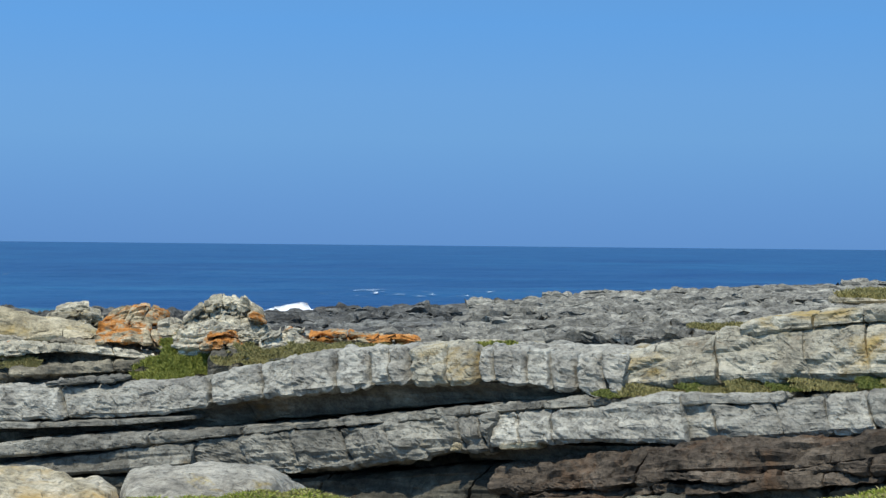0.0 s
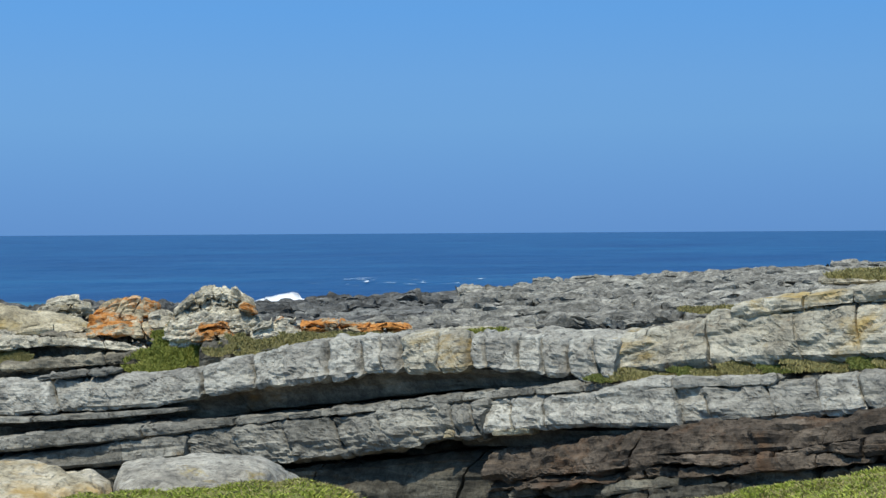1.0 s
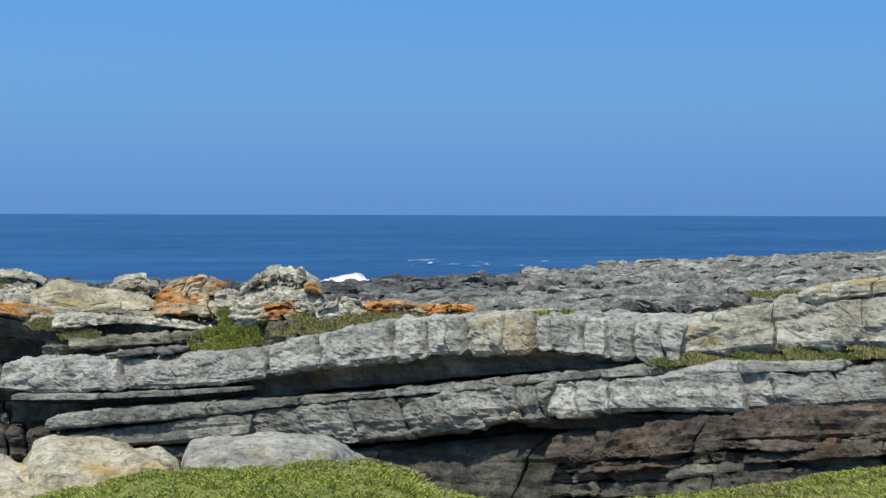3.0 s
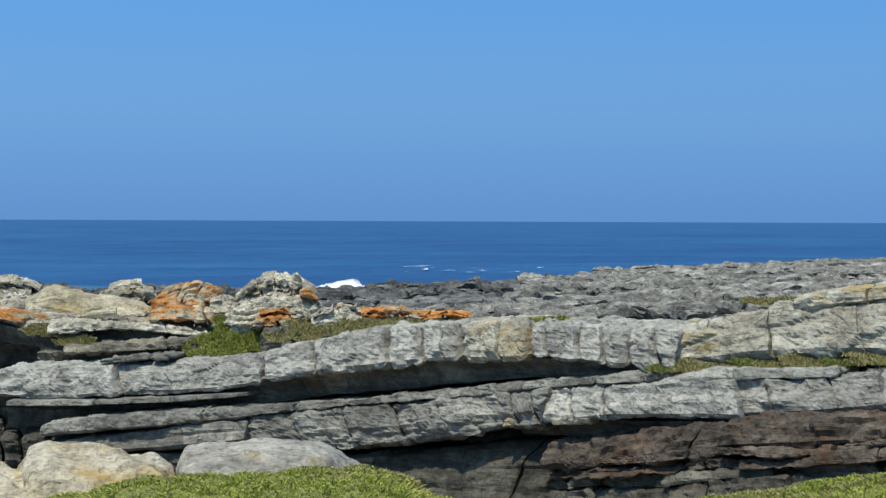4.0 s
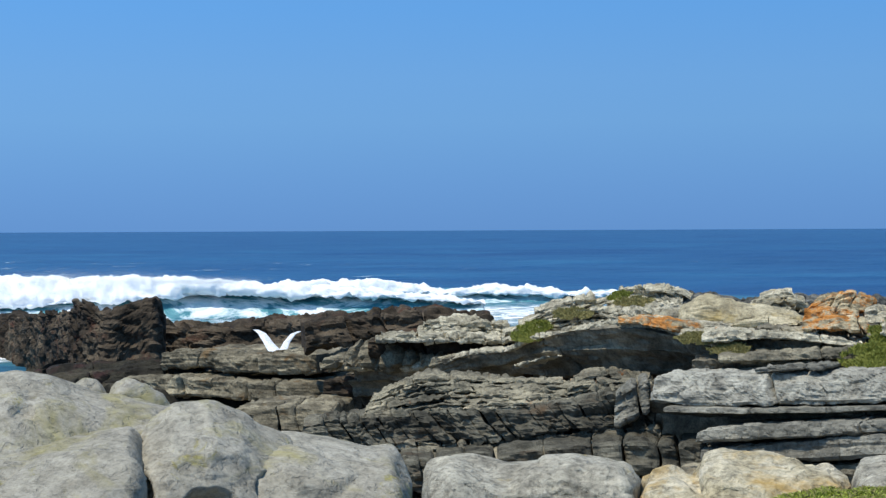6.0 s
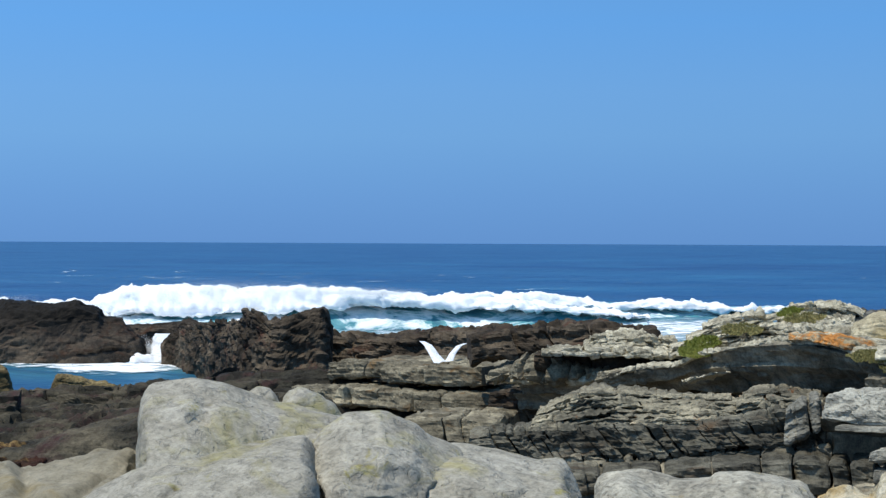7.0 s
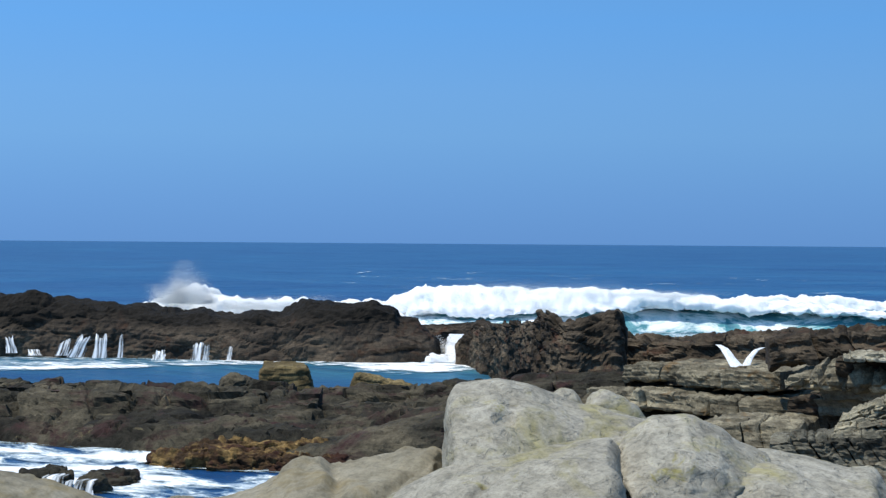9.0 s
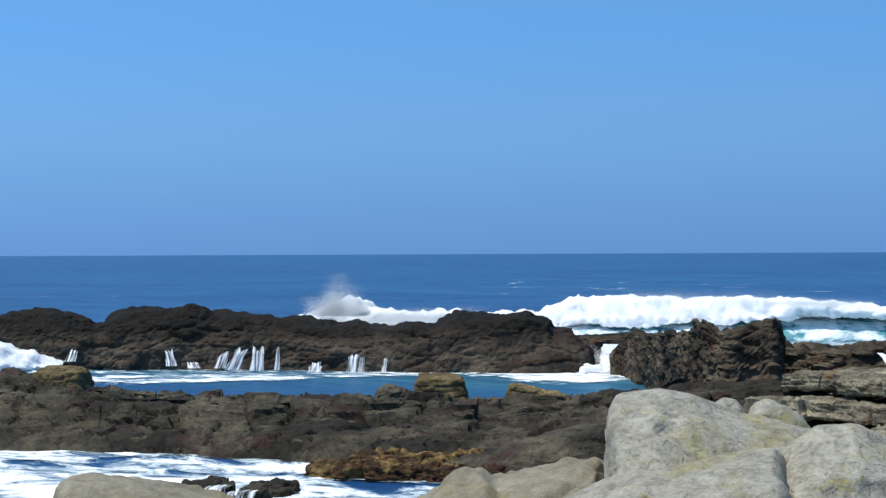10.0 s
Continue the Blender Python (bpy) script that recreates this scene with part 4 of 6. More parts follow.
for k, (drop, thick, ahead, mat_) in enumerate(((0.19, 0.10, 0.02, red_rock), (0.28, 0.13, 0.07, red_rock), (0.40, 0.12, 0.03, deep_grey_rock), (0.50, 0.16, 0.10, deep_grey_rock), (0.64, 0.5, 0.02, shade_rock))):
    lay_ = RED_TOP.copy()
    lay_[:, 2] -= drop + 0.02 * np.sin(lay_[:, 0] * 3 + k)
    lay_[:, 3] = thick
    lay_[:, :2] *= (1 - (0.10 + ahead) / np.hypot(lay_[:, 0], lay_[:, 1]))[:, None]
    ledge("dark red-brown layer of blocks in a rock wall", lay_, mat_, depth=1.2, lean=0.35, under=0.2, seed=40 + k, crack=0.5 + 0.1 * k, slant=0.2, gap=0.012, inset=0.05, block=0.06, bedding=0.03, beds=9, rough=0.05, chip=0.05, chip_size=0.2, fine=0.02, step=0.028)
ledge("thin grey bed wedged under the thick ledge",
      [(-5.7, 22.54, 1.22, 0.11), (-5.41, 22.48, 1.29, 0.14), (-4.96, 22.4, 1.35, 0.16), (-4.06, 22.18, 1.45, 0.17), (-3.25, 21.92, 1.525, 0.13), (-2.86, 21.85, 1.55, 0.09), (-2.22, 21.68, 1.63, 0.08), (-1.57, 21.28, 1.725, 0.08), (-1.0, 20.88, 1.83, 0.09), (-0.5, 20.5, 1.905, 0.08), (-0.2, 20.25, 1.96, 0.08), (0.24, 19.88, 2.05, 0.08), (0.81, 19.47, 2.14, 0.08), (1.37, 19.08, 2.21, 0.08), (1.95, 18.85, 2.26, 0.07)],
      dim_rock, depth=1.0, lean=0.3, under=0.25, seed=5, crack=0.75, block=0.025, rough=0.02, bedding=0.01, chip=0.025, chip_size=0.15, fine=0.014, gap=0.008, inset=0.03, step=0.024)
ledge("grey bed below the thin layer, ending in a notch",
      [(-5.6, 22.4, 1.06, 0.22), (-5.11, 22.43, 1.14, 0.22), (-4.2, 22.23, 1.22, 0.23), (-3.61, 22.04, 1.31, 0.24), (-3.02, 21.81, 1.375, 0.22)],
      dim_rock, depth=1.2, lean=0.35, under=0.3, seed=6, crack=1.2, slant=0.2, block=0.012, gap=0.003, inset=0.02, chip=0.025, fine=0.018, step=0.026)
# shade below the thin layers, carried by the bed's own colour
ledge("bed under the thin layers, given a shade-dark colour", [(-5.9, 22.5, 0.84, 0.3), (-4.2, 22.2, 0.98, 0.3), (-2.9, 21.85, 1.1, 0.3), (-2.3, 21.6, 1.1, 0.3)], shade_rock, depth=1.0, lean=0.1, under=0.2, seed=207, crack=0.7, block=0.03, chip=0.03, step=0.03)
ledge("thin bed seam at the bottom of the overhang",
      [(-6.2, 22.9, 1.50, 0.06), (-5.07, 22.75, 1.535, 0.07), (-4.35, 22.59, 1.585, 0.07), (-3.67, 22.39, 1.635, 0.05), (-3.08, 22.16, 1.69, 0.04)],
      dim_rock, depth=1.0, lean=0.2, under=0.3, seed=7, crack=1.0, block=0.02, rough=0.02, bedding=0.005, chip=0.01, fine=0.006, inset=0.015, step=0.026)
ledge("dark grey fractured ledge with many slanting joints",
      [(-10.9, 21.95, 1.24, 0.35), (-10.22, 22.26, 1.26, 0.38), (-9.76, 22.47, 1.32, 0.48), (-9.16, 22.73, 1.38, 0.48), (-8.4, 23.02, 1.41, 0.43), (-7.55, 23.31, 1.50, 0.42), (-6.98, 23.49, 1.57, 0.43), (-6.5, 23.61, 1.61, 0.43)],
      deep_grey_rock, depth=1.6, lean=0.4, under=0.5, seed=8, crack=0.19, slant=0.75, block=0.05, rough=0.06, bedding=0.06, chip=0.06, chip_size=0.16, gap=0.005, inset=0.035, fine=0.03, step=0.024)
ledge("dark joint-cut bed tucked beneath a fractured ledge", [(-10.6, 22.2, 0.98, 0.16), (-9.2, 22.75, 0.94, 0.12), (-7.9, 23.2, 1.04, 0.13), (-6.4, 23.55, 1.2, 0.14)], shade_rock, depth=1.2, lean=-0.1, under=0.4, seed=208, crack=0.3, block=0.07, chip=0.05, chip_size=0.15, step=0.026)
ledge("grey upright blocks at the end of the thick bed", [(-6.96, 23.28, 1.59, 0.4), (-6.79, 23.33, 1.72, 0.49), (-6.66, 23.37, 1.78, 0.48), (-6.51, 23.41, 1.8, 0.41)], dim_rock, depth=0.8, lean=0.3, under=0.3, seed=209, joints=[-6.83, -6.66], slant=0.1, block=0.03, chip=0.05, chip_size=0.16, fine=0.03, gap=0.008, inset=0.05, step=0.022)
ledge("low row of dark reddish blocks at the ledges' foot",
      [(-11.2, 20.6, 0.85, 0.45), (-9.25, 21.49, 0.87, 0.4), (-8.61, 21.76, 0.90, 0.4), (-8.01, 21.98, 0.96, 0.42), (-7.34, 22.22, 1.04, 0.42), (-6.59, 22.45, 1.08, 0.42), (-5.6, 22.66, 1.10, 0.42)],
      deep_grey_rock, depth=1.2, lean=0.2, under=0.2, seed=9, crack=0.35, slant=0.15, block=0.06, step=0.028)
ledge("arched pale rim of rock patched with orange lichen over a hollow",
      [(-13.31, 28.0, 1.50, 0.09), (-12.41, 27.78, 1.59, 0.12), (-11.4, 27.5, 1.66, 0.13), (-10.56, 27.16, 1.88, 0.11), (-10.05, 26.94, 1.93, 0.10), (-9.75, 26.8, 1.95, 0.09), (-9.34, 26.56, 2.14, 0.10), (-8.5, 26.01, 2.34, 0.09), (-7.85, 25.53, 2.43, 0.09), (-7.35, 25.11, 2.48, 0.10), (-6.81, 24.85, 2.47, 0.10), (-6.43, 24.65, 2.39, 0.09), (-5.96, 24.4, 2.28, 0.07), (-5.37, 24.24, 2.13, 0.07)],
      white_rock, depth=1.6, lean=0.6, under=0.3, seed=10, crack=0.5, block=0.03, gap=0.008, chip=0.04, chip_size=0.15, fine=0.02, step=0.026)
ledge("flake of rock thick with orange lichen on an arched rim", [(-7.45, 25.12, 2.51, 0.07), (-7.2, 24.98, 2.55, 0.10), (-6.85, 24.8, 2.535, 0.11), (-6.45, 24.6, 2.44, 0.08)],
      orange_rock, depth=0.6, lean=0.6, under=0.2, seed=17, crack=0.4, gap=0.006, block=0.02, chip=0.03, chip_size=0.15, step=0.024)
ARCH = [(-12.86, 27.9, 1.45, 0.5), (-11.4, 27.5, 1.55, 0.44), (-10.56, 27.16, 1.77, 0.43), (-9.75, 26.8, 1.88, 0.42), (-9.34, 26.56, 2.06, 0.54), (-8.5, 26.01, 2.27, 0.67), (-7.35, 25.11, 2.40, 0.68), (-6.81, 24.85, 2.39, 0.62), (-6.34, 24.6, 2.31, 0.49), (-5.87, 24.35, 2.19, 0.33), (-5.45, 24.26, 2.07, 0.17)]
# both beds under the rim take a dark colour for the hollow's shade
ledge("bed curving back beneath an arched rim, shade in its colour", [(x * 1.009, y * 1.009, z, 0.5 * h) for x, y, z, h in ARCH],
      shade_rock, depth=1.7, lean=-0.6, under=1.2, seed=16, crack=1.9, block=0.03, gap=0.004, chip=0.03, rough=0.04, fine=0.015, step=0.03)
ledge("smooth bed deeper in the hollow, coloured as its shade", [(x * 1.026, y * 1.026, z - 0.46 * h, 0.62 * h) for x, y, z, h in ARCH],
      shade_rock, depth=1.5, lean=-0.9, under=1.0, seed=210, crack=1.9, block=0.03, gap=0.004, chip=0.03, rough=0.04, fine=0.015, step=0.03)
ledge("pale flake standing out from the dark hollow", [(-9.5, 26.35, 1.72, 0.05), (-9.2, 26.2, 1.80, 0.06), (-8.85, 25.95, 1.90, 0.05)], white_rock, depth=0.4, lean=0.2, under=0.1, seed=211, crack=0.5, block=0.03, chip=0.03, chip_size=0.12, step=0.022)
ledge("brown broken lumps on a ledge's end", [(-13.5, 27.75, 1.62, 0.2), (-13.27, 27.79, 1.70, 0.26), (-12.77, 27.71, 1.88, 0.36), (-12.1, 27.54, 1.87, 0.33), (-11.38, 27.33, 1.72, 0.14)], brown_rock, depth=1.2, lean=0.8, under=0.2, seed=212, crack=0.35, block=0.14, rough=0.1, chip=0.10, chip_size=0.22, gap=0.03, inset=0.08, step=0.026)
# brown-black colour here deepens the shade at the back of the hollow
ledge("recessed rock under the arched bed, blackened for shade",
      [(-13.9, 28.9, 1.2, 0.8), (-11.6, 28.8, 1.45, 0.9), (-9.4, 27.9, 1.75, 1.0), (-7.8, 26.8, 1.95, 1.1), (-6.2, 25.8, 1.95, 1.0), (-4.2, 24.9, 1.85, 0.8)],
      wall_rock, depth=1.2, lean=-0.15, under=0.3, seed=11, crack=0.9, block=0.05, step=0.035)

# ---- ledges by the far pool side ----
ledge("grey brown flat-topped rock ledge split by a joint",
      [(-18.9, 31.6, 1.36, 0.34), (-17.6, 31.2, 1.45, 0.36), (-16.2, 30.4, 1.45, 0.36), (-14.9, 30.6, 1.46, 0.34)],
      brown_rock, depth=3.0, lean=0.2, under=1.1, seed=21, crack=0.9, slant=0.1, block=0.08, step=0.035)
ledge("dark brown lower ledge beneath a flat-topped one",
      [(-19.2, 30.7, 0.92, 0.3), (-17.0, 30.15, 0.94, 0.3), (-15.6, 29.75, 0.95, 0.28), (-14.3, 30.1, 0.97, 0.28)],
      brown_rock, depth=2.4, lean=0.3, under=0.9, seed=22, crack=1.1, block=0.08, step=0.035)
ledge("brown weathered ledge low above the gully",
      [(-14.0, 25.6, 0.95, 0.4), (-13.2, 25.8, 1.02, 0.42), (-12.4, 26.0, 1.0, 0.5)],
      brown_rock, depth=2.0, lean=0.5, under=0.3, seed=23, crack=0.6, block=0.06, step=0.03)
ledge("rough dark wall of rock facing the shore",
      [(-21.07, 35.15, 1.7, 1.34), (-20.41, 35.28, 1.69, 1.31), (-19.35, 35.46, 1.69, 1.27), (-18.81, 35.58, 1.83, 1.4), (-18.09, 35.77, 1.87, 1.41), (-16.61, 36.12, 1.83, 1.33), (-16.24, 36.19, 1.91, 1.4), (-15.35, 36.3, 1.96, 1.41), (-14.47, 36.39, 1.93, 1.35)],
      wall_rock, depth=2.5, lean=0.35, under=0.3, seed=24, crack=1.8, block=0.1, rough=0.16, chip=0.15, chip_size=0.5, small=0.5, bedding=0.08, beds=5, fine=0.05, gap=0.006, step=0.04, turn_over=1.5)
tagged(mound("rock_wall", [(-33.35, 45.75, 0.39), (-33.21, 45.85, 0.78), (-33.1, 45.93, 0.92), (-29.71, 42.61, 1.39), (-26.38, 38.87, 1.72), (-23.65, 35.56, 1.94), (-23.01, 34.79, 2.08), (-22.77, 34.52, 2.18), (-22.18, 33.99, 2.24), (-21.7, 33.75, 2.08), (-21.18, 33.52, 2.05), (-21, 33.63, 2.19), (-20.92, 33.69, 2.24), (-20.71, 33.82, 2.32), (-20.45, 33.99, 2.4), (-20.32, 34.07, 2.33), (-20.25, 34.11, 2.11), (-20.23, 34.13, 1.61)],
             wall_rock, base=-0.6, front=0.8, back=1.4, seed=26, rough=0.05, fine=0.04, bulge=0.05, box=0.4, cap=0.3, step=0.04, k_=0.8, beds=0.02, bed_rate=3.4, chip=0.12, chip_size=0.6, soft_=False),
       "craggy brown-black wall of rock, highest at one end", "rock", group="loose rocks")
ledge("dark brown rocks stepping down to the gully",
      [(-21.5, 29.6, 0.75, 0.8), (-20.2, 30.6, 0.95, 0.9), (-19.0, 31.2, 1.1, 0.9), (-18.0, 31.6, 1.15, 0.9)],
      shelf_rock, depth=2.4, lean=0.9, under=0.2, seed=27, crack=0.9, slant=0.3, block=0.15, rough=0.12, chip=0.14, chip_size=0.5, gap=0.02, step=0.04)
ledge("low dark bar of rock closing the gap by the ridge", [(-36.4, 47.7, 0.9, 1.6), (-35.6, 48.3, 1.0, 1.7), (-34.8, 48.8, 1.08, 1.7), (-33.6, 49.4, 1.0, 1.6)],
      black_rock, depth=1.4, lean=0.3, under=0.2, seed=30, split=False, rough=0.2, chip=0.2, chip_size=0.7, fine=0.06, step=0.06)
tagged(mound("rock_ridge", [(-53.9, 34.69, 1.53), (-53.02, 35.46, 1.64), (-52.13, 36.21, 1.64), (-51.58, 36.75, 1.83), (-50.81, 37.48, 1.96), (-50.03, 38.2, 1.7), (-49.75, 38.46, 1.48), (-49.53, 38.65, 1.48), (-49.23, 38.9, 1.77), (-48.78, 39.28, 1.9), (-47.64, 40.19, 2.04), (-47.15, 40.53, 2.05), (-46.43, 40.92, 1.84), (-45.35, 41.49, 1.75), (-44.25, 42.03, 1.59), (-43.52, 42.38, 1.57), (-42.97, 42.64, 1.44), (-42.42, 42.89, 1.45), (-41.87, 43.14, 1.56), (-41.42, 43.34, 1.42), (-40.77, 43.62, 1.37), (-40.22, 43.85, 1.54), (-39.85, 44, 1.54), (-39.34, 44.27, 1.43), (-38.58, 44.67, 1.88), (-37.82, 45.06, 1.81), (-37.31, 45.31, 1.76), (-36.66, 45.68, 1.89), (-36.06, 46.09, 1.71), (-35.91, 46.19, 1.39), (-35.45, 46.5, 1.34), (-35.14, 46.69, 0.94), (-34.83, 46.89, 0.48), (-34.68, 46.98, 0.03)],
             black_rock, base=-1.2, front=2.0, back=3.0, seed=25, rough=0.08, fine=0.05, bulge=0.10, box=0.6, cap=0.8, step=0.06, k_=0.5, beds=0.03, bed_rate=2.2, chip=0.15, chip_size=1.3, soft_=False),
       "dark brown ridge of rock standing in the surf", "rock", group="loose rocks")


# ---- the low shelf between pool and channel ----
def shelf_height(X, Y):
    front = (X + 28.8) * -0.47 + (Y - 20.1) * 0.88
    back = (X + 37.0) * 0.71 - (Y - 25.7) * 0.70
    side = (X + 41) * 0.8
    right = -(X + 17.2)
    w = 1.0 * (fbm(X * 0.5, Y * 0.5, 0 * X, 4, 41) - 0.5)
    inside = np.minimum(np.minimum(front - 0.4 + w * 1.5, back + w), np.minimum(side, right))
    z = -0.9 + 1.25 * smooth(-0.3, 0.9, inside) + 0.35 * smooth(-30, -37, X) + 0.5 * smooth(-24, -19, X) * smooth(24, 29, Y)
    z = z - 0.32 * smooth(37, 44, np.hypot(X, Y)) * smooth(-38, -35, X)
    return z + smooth(0, 1, inside) * (ledges(X, Y, 42, lam=1.2, amp=0.2, tilt=-0.5) - 0.02 + 0.35 * (fbm(X * 0.8, Y * 0.8, 0 * X, 4, 43) - 0.5) - 0.1)


tagged(field("rock_shelf", -44, -16.5, 18, 42, 0.07, shelf_height, shelf_rock, soft_=False, keep=lambda X, Y, Z: Z > -0.7),
       "low dark brown seaweed-stained rock shelf in the sea", "rock", kind="structure")


# ---- single rocks ----
def stone(label, at, w, top, bottom, mat, deep=0.7, **kw):
    hz = (top - bottom) / 2 + 0.06
    return tagged(boulder("rock", (at[0], at[1], top - hz), (w / 2, deep * w / 2 + 0.15, hz), mat, **kw), label, "rock", group="loose rocks")


ORANGE_L = "rock covered with bright orange lichen"


def bedded(label, spine, count, mat, seed, shrink=0.10, back=0.22, **kw):
    """Thin beds one on another, each set back from the one below it."""
    r = random.Random(seed)
    pts = np.array(spine, float)
    for i in range(count):
        p = pts.copy()
        d = np.hypot(p[:, 0], p[:, 1])
        out = 1 + back * i / d + r.uniform(-0.08, 0.10) / d
        p[:, 0] *= out
        p[:, 1] *= out
        hgt = pts[:, 3] / count
        p[:, 2] = pts[:, 2] - pts[:, 3] + hgt * (i + 1)
        p[:, 3] = hgt * r.uniform(1.0, 1.3)
        lo, hi = r.uniform(0, shrink) * i, 1 - r.uniform(0, shrink) * i
        t = np.linspace(0, 1, len(p))
        u = np.linspace(lo, hi, len(p))
        p = np.stack([np.interp(u, t, p[:, k]) for k in range(4)], 1)
        tagged(stratum("rock_ledge", p, mat, seed=seed * 10 + i, **{**dict(depth=1.0, lean=0.25, under=0.25, crack=0.6, block=0.06, rough=0.05, bedding=0.02, chip=0.05, chip_size=0.2, gap=0.015, step=0.028), **kw}),
               label, "rock ledge", group="sandstone ledges")


FLAKE_L = "thin weathered beds broken into flakes along a ledge's top"
bedded(FLAKE_L, [(-10.3, 22.6, 1.40, 0.14), (-9.96, 22.72, 1.56, 0.30), (-9.65, 22.85, 1.70, 0.42), (-9.34, 22.98, 1.75, 0.42), (-8.96, 23.13, 1.72, 0.38), (-8.18, 23.42, 1.66, 0.28), (-7.6, 23.61, 1.65, 0.20), (-7.05, 23.8, 1.62, 0.12)], 8, cap_rock, 28, shrink=0.05, back=0.10, crack=0.55, slant=0.8, block=0.06, gap=0.008, chip=0.05, chip_size=0.11, fine=0.03, inset=0.02, under=0.35, lean=-0.2, step=0.024)
bedded(FLAKE_L, [(-7.75, 23.65, 1.64, 0.10), (-7.46, 23.76, 1.78, 0.2), (-7.17, 23.85, 1.81, 0.22), (-6.87, 23.93, 1.75, 0.18), (-6.6, 24.0, 1.76, 0.16)], 4, cap_rock, 29, shrink=0.05, back=0.10, crack=0.5, slant=0.8, block=0.06, gap=0.008, chip=0.05, chip_size=0.11, fine=0.03, inset=0.02, under=0.35, lean=-0.2, step=0.024)
bedded("long pale ledge edge above a dark undercut", [(-12.1, 27.0, 2.07, 0.10), (-11.42, 27.31, 2.07, 0.11), (-10.76, 27.58, 2.06, 0.10), (-9.9, 27.88, 2.03, 0.09)], 2, white_rock, 30, back=0.15, crack=0.5, fine=0.02)
# the undercut's shade is coloured in with the brown-black rock
ledge("undercut bed below a long pale edge, coloured dark as shade", [(x * 1.012, y * 1.012, z, h) for x, y, z, h in [(-12.3, 27.2, 1.96, 0.25), (-11.42, 27.5, 1.96, 0.26), (-10.0, 28.0, 1.94, 0.24)]], wall_rock, depth=1.2, lean=-0.2, under=0.2, seed=213, crack=0.8, block=0.03, step=0.03)
PALE_L = "pale layered rock with weathered ledges and dark cracks"
bedded(PALE_L, [(-11.75, 27.82, 2.14, 0.14), (-11.48, 27.93, 2.25, 0.26), (-11.06, 28.1, 2.32, 0.32), (-10.64, 28.26, 2.34, 0.35), (-10.2, 28.42, 2.25, 0.26)], 4, white_rock, 31, back=0.12, crack=0.5, slant=0.6, block=0.07, gap=0.01, chip_size=0.11, fine=0.035, inset=0.025, lean=-0.1, under=0.35, step=0.026)
bedded(PALE_L, [(-9.95, 27.2, 2.27, 0.25), (-9.38, 27.44, 2.52, 0.36), (-9.04, 27.55, 2.62, 0.38), (-8.62, 27.69, 2.69, 0.38), (-8.3, 27.79, 2.78, 0.42)], 5, white_rock, 32, shrink=0.06, back=0.12, crack=0.5, slant=0.6, block=0.07, gap=0.01, chip_size=0.11, fine=0.035, inset=0.025, lean=-0.1, under=0.35, step=0.026)
bedded(PALE_L, [(-8.5, 27.7, 2.72, 0.36), (-8.02, 27.87, 2.90, 0.48), (-7.68, 27.97, 2.87, 0.44), (-7.33, 28.06, 2.88, 0.45), (-7.1, 28.1, 2.68, 0.3)], 5, white_rock, 33, shrink=0.08, back=0.12, crack=0.5, slant=0.6, block=0.07, gap=0.01, chip_size=0.11, fine=0.035, inset=0.025, lean=-0.1, under=0.35, step=0.026)
bedded(PALE_L, [(-9.3, 26.9, 2.36, 0.2), (-8.6, 26.7, 2.52, 0.28), (-7.9, 26.5, 2.60, 0.28), (-7.2, 26.3, 2.60, 0.24), (-6.7, 26.0, 2.5, 0.2)], 4, white_rock, 53, shrink=0.05, back=0.14, crack=0.5, slant=0.6, block=0.07, gap=0.01, chip_size=0.11, fine=0.035, inset=0.025, lean=-0.1, under=0.35, step=0.026)
ledge("low black rocks at the platform's far side", [(-14.4, 29.1, 2.12, 0.5), (-14.13, 29.27, 2.21, 0.5), (-13.79, 29.43, 2.25, 0.5), (-13.26, 29.67, 2.27, 0.5), (-12.91, 29.83, 2.30, 0.5), (-12.55, 29.98, 2.32, 0.5), (-12.03, 30.19, 2.28, 0.5), (-11.3, 30.5, 2.3, 0.5)], wall_rock, depth=1.0, lean=0.4, under=0.2, seed=214, crack=0.5, block=0.12, rough=0.1, chip=0.12, chip_size=0.3, fine=0.04, step=0.034)
tagged(mound("rock_slab", [(-6.82, 26.1, 2.58), (-6.76, 26.14, 2.68), (-6.55, 26.2, 2.78), (-6.42, 26.23, 2.82), (-6.08, 26.31, 2.77), (-5.78, 26.37, 2.67), (-5.52, 26.43, 2.64), (-5.19, 26.5, 2.57), (-4.95, 26.54, 2.48)], pale_rock, base=2.3, front=0.45, back=0.9, seed=34, rough=0.04, bulge=0.04, box=0.8, cap=0.25, grooves=0.015),
       "smooth pale sandstone slab with a rounded top", "rock", group="loose rocks")
# dark rock colour stands for the shade under the rounded slab
ledge("undercut rock below a pale slab, shade in its colour", [(x * 1.012, y * 1.012, z, h) for x, y, z, h in [(-7.2, 25.85, 2.48, 0.22), (-6.8, 25.75, 2.60, 0.32), (-6.3, 25.9, 2.60, 0.36), (-5.9, 25.95, 2.48, 0.26), (-5.4, 26.0, 2.42, 0.2)]], shade_rock, depth=0.9, lean=-0.1, under=0.2, seed=215, crack=0.9, gap=0.006, block=0.03, step=0.028)
ledge("thin pale slab edges below a rounded slab", [(-5.9, 25.6, 2.44, 0.07), (-5.3, 25.7, 2.50, 0.09), (-4.75, 25.75, 2.50, 0.07)], pale_rock, depth=0.8, lean=0.3, under=0.2, seed=35, crack=0.5, gap=0.008, block=0.04, chip=0.03, chip_size=0.15, step=0.026)
